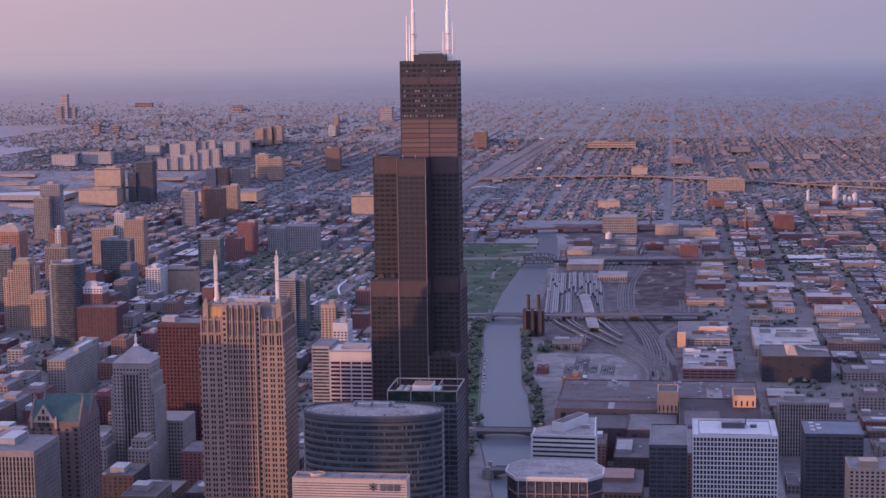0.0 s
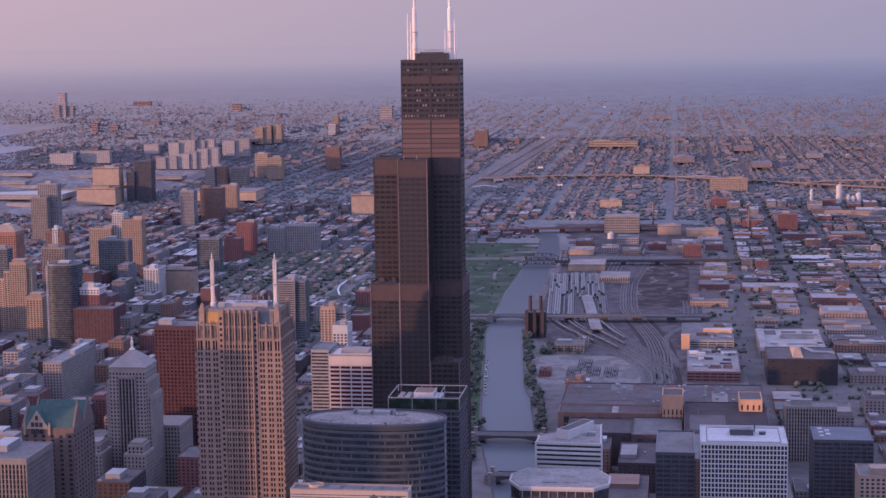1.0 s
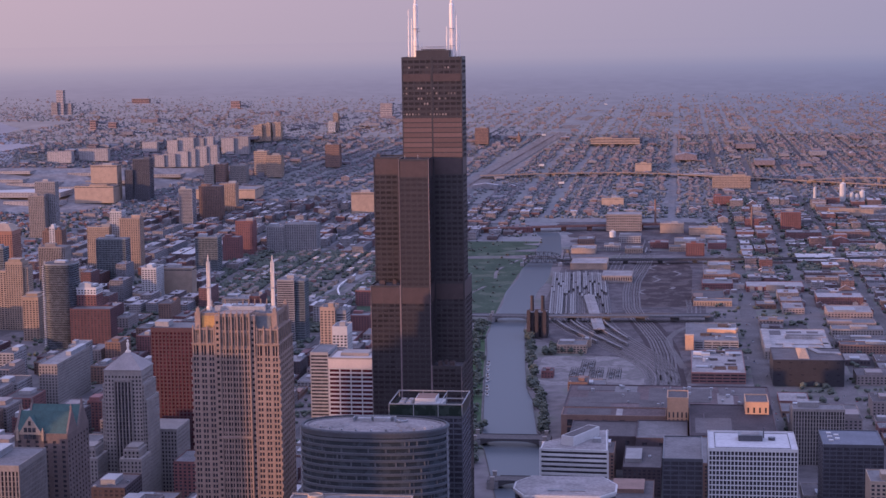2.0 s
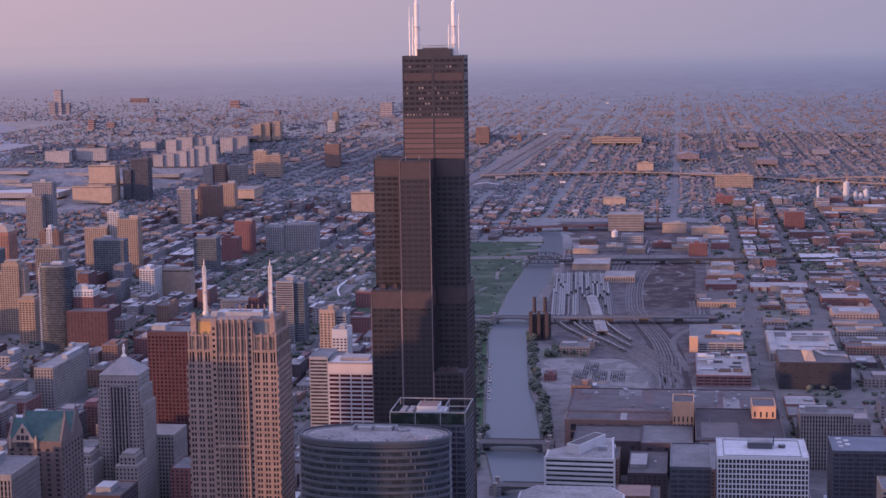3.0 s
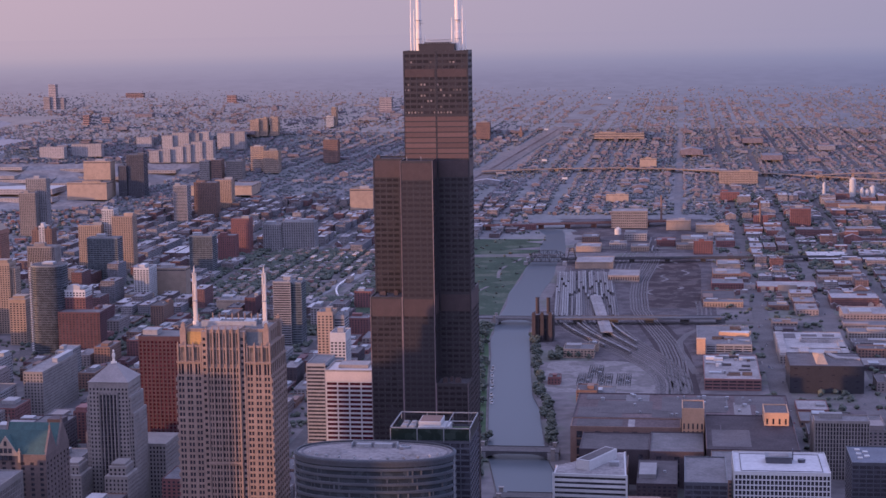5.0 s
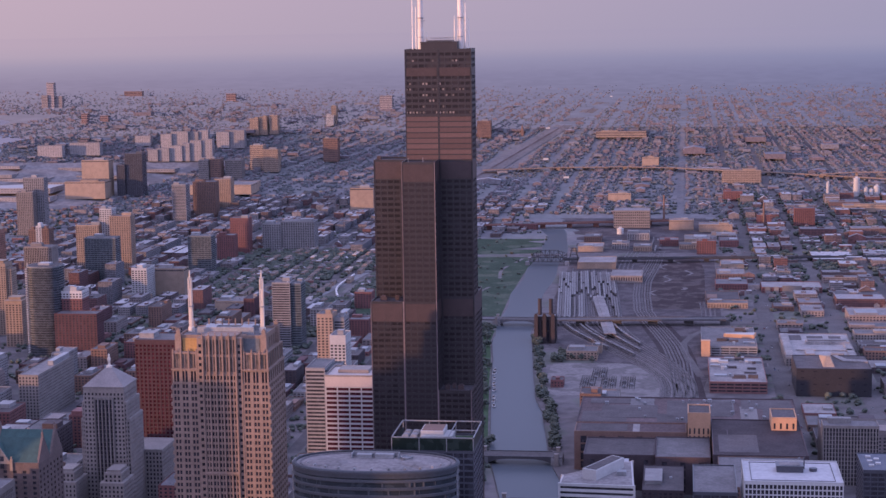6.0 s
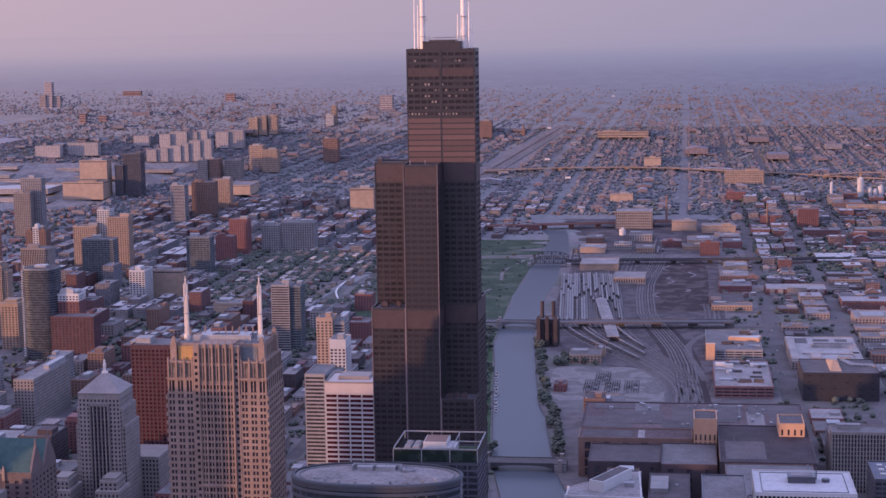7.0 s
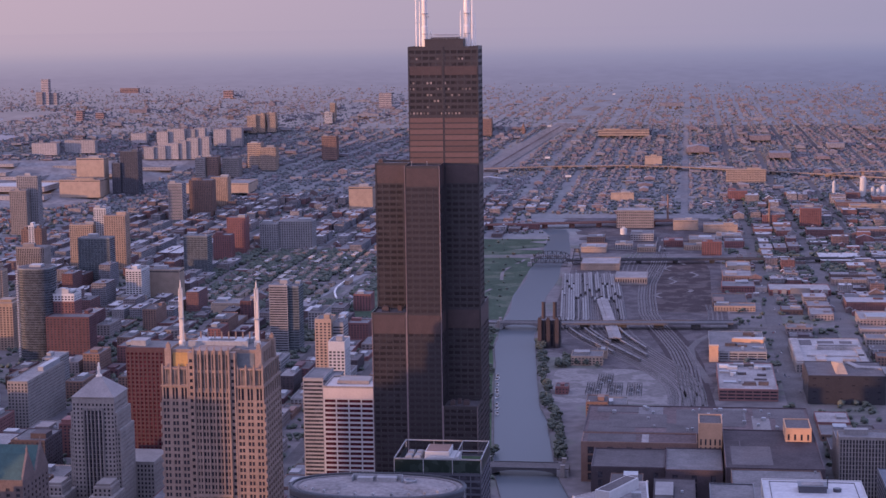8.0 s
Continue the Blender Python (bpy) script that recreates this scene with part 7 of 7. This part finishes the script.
for x, y in ((-258, 4340), (-374, 5913), (-234, 8700), (-150, 3700), (75, 2730)):
    bb = thing("billboard", "white roadside billboard on a post", "billboard", x, y)
    part("board", boxes_mesh("board", [(-8, 8, -0.4, 0.4, 12, 18)]), WHITE, bb)
    part("post", tube_mesh("post", [(0.6, 0), (0.5, 12)], 8), STEELDARK, bb)

# ---- cars and boats ----
PAINTS = [surface("car_paint_" + c, rgb, rough=0.35, vary=0.05, each=0.1, bump=0.0) for c, rgb in (("white", (0.6, 0.6, 0.6)), ("silver", (0.35, 0.35, 0.37)), ("black", (0.03, 0.03, 0.035)), ("red", (0.25, 0.03, 0.03)), ("blue", (0.05, 0.08, 0.2)))]
TYRE = surface("tyre_rubber", (0.02, 0.02, 0.02))
wheel_me = tube_mesh("wheel", [(0.33, -0.12), (0.33, 0.12)], 10)
wheel_me.transform(Matrix.Rotation(radians(90), 4, "Y"))
cars = []
for paint in PAINTS:
    c = thing("car", "parked " + paint.name.split("_")[-1] + " car on the asphalt", "car", 303, 420, group="cars")
    bm = bmesh.new()
    bmesh.ops.create_cube(bm, size=1, matrix=Matrix.Translation((0, 0, 0.62)) @ Matrix.Diagonal((1.8, 4.5, 0.6, 1)))
    bmesh.ops.bevel(bm, geom=bm.edges[:], offset=0.12, segments=1, affect="EDGES")
    part("body", bm, paint, c)
    bm = bmesh.new()
    bmesh.ops.create_cone(bm, segments=4, radius1=1.55, radius2=1.15, depth=0.6, cap_ends=True, matrix=Matrix.Translation((0, -0.2, 1.2)) @ Matrix.Diagonal((0.75, 1.15, 1, 1)) @ Matrix.Rotation(radians(45), 4, "Z"))
    part("cabin", bm, GLASS, c)
    for sx in (-0.85, 0.85):
        for sy in (-1.4, 1.4):
            part("wheel", wheel_me, TYRE, c, at=(sx, sy, 0.33))
    cars.append(c)
cr = random.Random(9)
places = [(r + cr.choice((-6.5, -2.5, 2.5, 6.5)), cr.uniform(480, 2300)) for r in (303, 303, 405) for k in range(18)]
places += [(318 + 7 * k, y) for k in range(10) for y in (1590, 1610, 1655) if cr.random() < 0.5] + [(216 + 7 * k, y) for k in range(10) for y in (1350, 1400, 1460) if cr.random() < 0.5]
for k, (x, y) in enumerate(places):
    if k < 5:
        cars[k].location = (x, y, 0.3)
    else:
        copy_thing(cars[k % 5], pose(x, y, 0.3, 0, 0, cr.choice((0, 180))))

boat = thing("motor_boat", "white motor boat moored at the quay", "boat", -70, 1000, z=0.15, group="moored boats")
part("hull", prism_mesh("hull", [(-1.8, -6), (1.8, -6), (1.9, 2), (0, 7), (-1.9, 2)], -0.2, 1.3), WHITE, boat)
part("cabin", boxes_mesh("cabin", [(-1.2, 1.2, -4, 1.5, 1.3, 2.9), (-1.3, 1.3, -4.2, 1.8, 2.9, 3.1)]), GLASS, boat)
part("deck", boxes_mesh("deck", [(-1.5, 1.5, -5.8, 2.5, 1.3, 1.36)]), BUFF, boat)
for k in range(9):
    y = 850 + k * 27 + cr.uniform(-6, 6)
    p = pose(lerp(BANK_EAST, y) + 3.2 + cr.uniform(0, 1), y, 0.15, 0, 0, cr.uniform(-12, 12) + (180 if k % 3 == 0 else 0))
    if k == 0:
        boat.matrix_basis = p
    else:
        copy_thing(boat, p)


HERO.extend(SOUTH)
HERO.append((-432, -388, 1640, 1950))
HERO.append((-2500, -1345, 3000, 4480))
HERO.extend([(-3700, -2480, 4440, 5700), (-4300, -2950, 5700, 7500)])

# ---- trees ----
bm = bmesh.new()
bmesh.ops.create_icosphere(bm, subdivisions=1, radius=1)
ICO_V = np.array([v.co[:] for v in bm.verts])
ICO_F = np.array([[v.index for v in f.verts] for f in bm.faces])
bm.free()


def clumps_mesh(name, centres, sizes, V=ICO_V, F=ICO_F, squash=0.75, rough=0.3, seed=3):
    """Many uneven leaf clumps joined in one mesh."""
    r = np.random.RandomState(seed)
    n, k = len(centres), len(V)
    jit = 1 + r.uniform(-rough, rough, (n, k, 1))
    pts = V[None] * jit * np.array(sizes)[:, None, None] * np.array([1, 1, squash])
    pts = pts + np.array(centres)[:, None, :]
    faces = (F[None] + (np.arange(n) * k)[:, None, None]).reshape(-1, 3)
    me = bpy.data.meshes.new(name)
    me.from_pydata(pts.reshape(-1, 3).tolist(), [], faces.tolist())
    me.materials.append(LEAF)
    return me


def tree(x, y, h, r, seed, first=None):
    ob = thing("tree", "broad green leafy tree by the river", "tree", x, y, group="riverside trees")
    q = np.random.RandomState(seed)
    part("trunk", tube_mesh("trunk", [(0.35, 0), (0.26, h * 0.3), (0.14, h * 0.6), (0.05, h * 0.8)], 7), BARK, ob)
    for k in range(2):
        a = k * 3.1 + q.uniform(0, 1)
        bmx = bmesh.new()
        m = Matrix.Translation((0.5 * r * 0.5 * math.cos(a), 0.5 * r * 0.5 * math.sin(a), h * 0.5)) @ Matrix.Rotation(a, 4, "Z") @ Matrix.Rotation(0.7, 4, "Y")
        bmesh.ops.create_cone(bmx, segments=6, radius1=0.14, radius2=0.04, depth=h * 0.5, matrix=m, cap_ends=True)
        part("limb", bmx, BARK, ob)
    n = 26
    ang, rad, zz = q.uniform(0, 6.28, n), r * np.sqrt(q.uniform(0, 1, n)), q.uniform(0.32, 0.95, n)
    rad = rad * (1.15 - np.abs(zz - 0.55) * 1.5).clip(0.25, 1)
    c = np.stack([rad * np.cos(ang), rad * np.sin(ang), zz * h], 1)
    part("crown", clumps_mesh("crown", c, q.uniform(0.28, 0.5, n) * r, squash=0.8, rough=0.4, seed=seed), LEAF, ob)
    return ob


models = [tree(-40 + 3 * k, 640 + 8 * k, 8 + k, 3.4 + 0.4 * k, k) for k in range(4)]
tr = random.Random(5)
for k in range(150):
    y = tr.uniform(640, 1390)
    if k % 5 < 3:
        x = lerp(BANK_WEST, y) + tr.uniform(4, 15)
    else:
        x = lerp(BANK_EAST, y) - tr.uniform(4, 24)
    copy_thing(models[k % 4], pose(x, y, 0, 0, 0, tr.uniform(0, 360)))
for k in range(24):
    y = tr.uniform(1125, 1180)
    copy_thing(models[k % 4], pose(tr.uniform(0, 60), y, 0, 0, 0, tr.uniform(0, 360)))
for k in range(24):
    copy_thing(models[k % 4], pose(lerp(BANK_EAST, 560) - tr.uniform(3, 24), tr.uniform(480, 640), 0, 0, 0, tr.uniform(0, 360)))


def woods(name, label, n, area, size, seed, keep=None, leaf=LEAF, thin=None):
    """Street trees and woods too many to count, as leaf clumps."""
    q = np.random.RandomState(seed)
    c, s = [], []
    for k in range(n):
        x, y = area(q)
        if (keep and not keep(x, y)) or (thin and q.uniform() > (thin - y) / 4500):
            continue
        px, py, pz, sc = land(x, y)
        b = q.uniform(*size)
        for j in range(2):
            r = b * q.uniform(0.6, 1.0)
            c.append((px + q.uniform(-b, b) * sc, py + q.uniform(-b, b) * sc, pz + r * 0.8 * sc))
            s.append(r * sc)
    me = clumps_mesh(name, c, s, seed=seed)
    me.materials.clear()
    me.materials.append(leaf)
    tagged(new(name, me), label, "trees", kind="stuff")


def wedge(ymin, ymax, left=-0.47, right=0.26, power=1.0):
    """Places spread over a fan that opens to the south."""
    def pick(q):
        y = ymin + (ymax - ymin) * q.uniform(0, 1) ** power
        d = y - MY
        return MX + d * q.uniform(left, right), y
    return pick


def off_blocks(x, y):
    if any(a - 3 < x < b + 3 and c - 3 < y < d + 3 for a, b, c, d in HERO):
        return False
    if y < 2900 and lerp(BANK_EAST, y) - 6 < x < (240 if y > 900 else 300):
        return False
    if any(abs(x - r) < 9 for r in NS) or any(abs(y - r) < 8 for r in EW):
        return False
    if 1440 < y < 2500 and -350 < x < -80:
        return False
    return not ((abs(x - (-430 + (y - 3700) * 0.037)) < 52 or abs(x - 170) < 14) and y > 2900)


woods("street_trees", "dark green street trees among low houses", 9000, wedge(560, 3200, power=1.25), (2.5, 5.0), 21, off_blocks)
woods("park_trees", "dense dark green trees between brick houses", 7000, lambda q: (q.uniform(-720, -350) + (120 if q.uniform() < 0.12 else 0), 860 + 1390 * q.uniform() ** 0.6), (3.0, 5.5), 25, off_blocks)
woods("far_trees", "trees of the far suburbs in a haze-paled green", 36000, wedge(2900, 10800, power=1.2), (2.5, 5.5), 22, off_blocks, HAZED_LEAF, 10800)
woods("suburb_trees", "haze-paled trees between rows of small houses", 11000, wedge(2350, 5600, power=1.1), (1.8, 4.0), 29, off_blocks, HAZED_LEAF)
woods("yard_trees", "dark green trees in yards and along the tracks", 4200, lambda q: (q.uniform(300, 980), q.uniform(1850, 3350)), (3.0, 6.5), 27, off_blocks)
woods("field_shrubs", "shrubs on the riverside grassland", 110, lambda q: (q.uniform(-330, -105), q.uniform(1490, 2480)), (1.5, 3.5), 24)


# ---- low houses, too many to count ----
def suburbs(name, label, n, area, size, height, seed, keep, rows=None, look_of=HOUSES, thin=None):
    q = np.random.RandomState(seed)
    v, f = [], []
    for k in range(n):
        x, y = area(q)
        if rows:
            if noise.noise(Vector((x / 260, y / 420, seed))) > 0.22:
                continue
            x = round(x / rows) * rows + rows * 0.33 * (1 if q.uniform() < 0.5 else -1) + q.uniform(-4, 4)
            y = round(y / 11.0) * 11.0 + q.uniform(-3, 3)
        if not keep(x, y) or (thin and q.uniform() > (thin - y) / 4500):
            continue
        w, d, h = q.uniform(*size), q.uniform(*size), q.uniform(*height)
        if q.uniform() < 0.06:
            w, d, h = w * q.uniform(1.5, 4), d * q.uniform(1.2, 2.5), h * q.uniform(1, 2.2)
        px, py, pz, s = land(x, y)
        b = len(v)
        w, d, h = w * s / 2, d * s / 2, h * s
        pitched = q.uniform() < 0.35
        v += [(px - w, py - d, pz), (px + w, py - d, pz), (px + w, py + d, pz), (px - w, py + d, pz), (px - w, py - d, pz + h), (px + w, py - d, pz + h), (px + w, py + d, pz + h), (px - w, py + d, pz + h)]
        f += [tuple(b + i for i in t) for t in BOXF[2:]]
        if pitched:
            v += [(px, py - d, pz + h * 1.45), (px, py + d, pz + h * 1.45)]
            f += [(b + 4, b + 5, b + 8), (b + 6, b + 7, b + 9), (b + 5, b + 6, b + 9, b + 8), (b + 7, b + 4, b + 8, b + 9)]
        else:
            f.append(tuple(b + i for i in BOXF[1]))
    me = bpy.data.meshes.new(name)
    me.from_pydata(v, [], f)
    me.materials.append(look_of)
    tagged(new(name, me), label, "houses", kind="stuff")


suburbs("row_houses", "low brick and pale houses in street rows", 6500, wedge(1500, 3300), (6, 12), (4.5, 8), 31, off_blocks, 51)
suburbs("suburb_houses", "low houses and flat roofs of the far suburbs", 40000, wedge(3000, 10800, power=1.2), (5, 9.5), (3.5, 6), 32, off_blocks, 51, HAZED_SUBURB, 10800)
suburbs("far_sheds", "pale roofs and sheds towards the horizon", 600, wedge(3300, 8600), (14, 42), (5, 9), 33, off_blocks, None, HAZED_SUBURB, 14000)
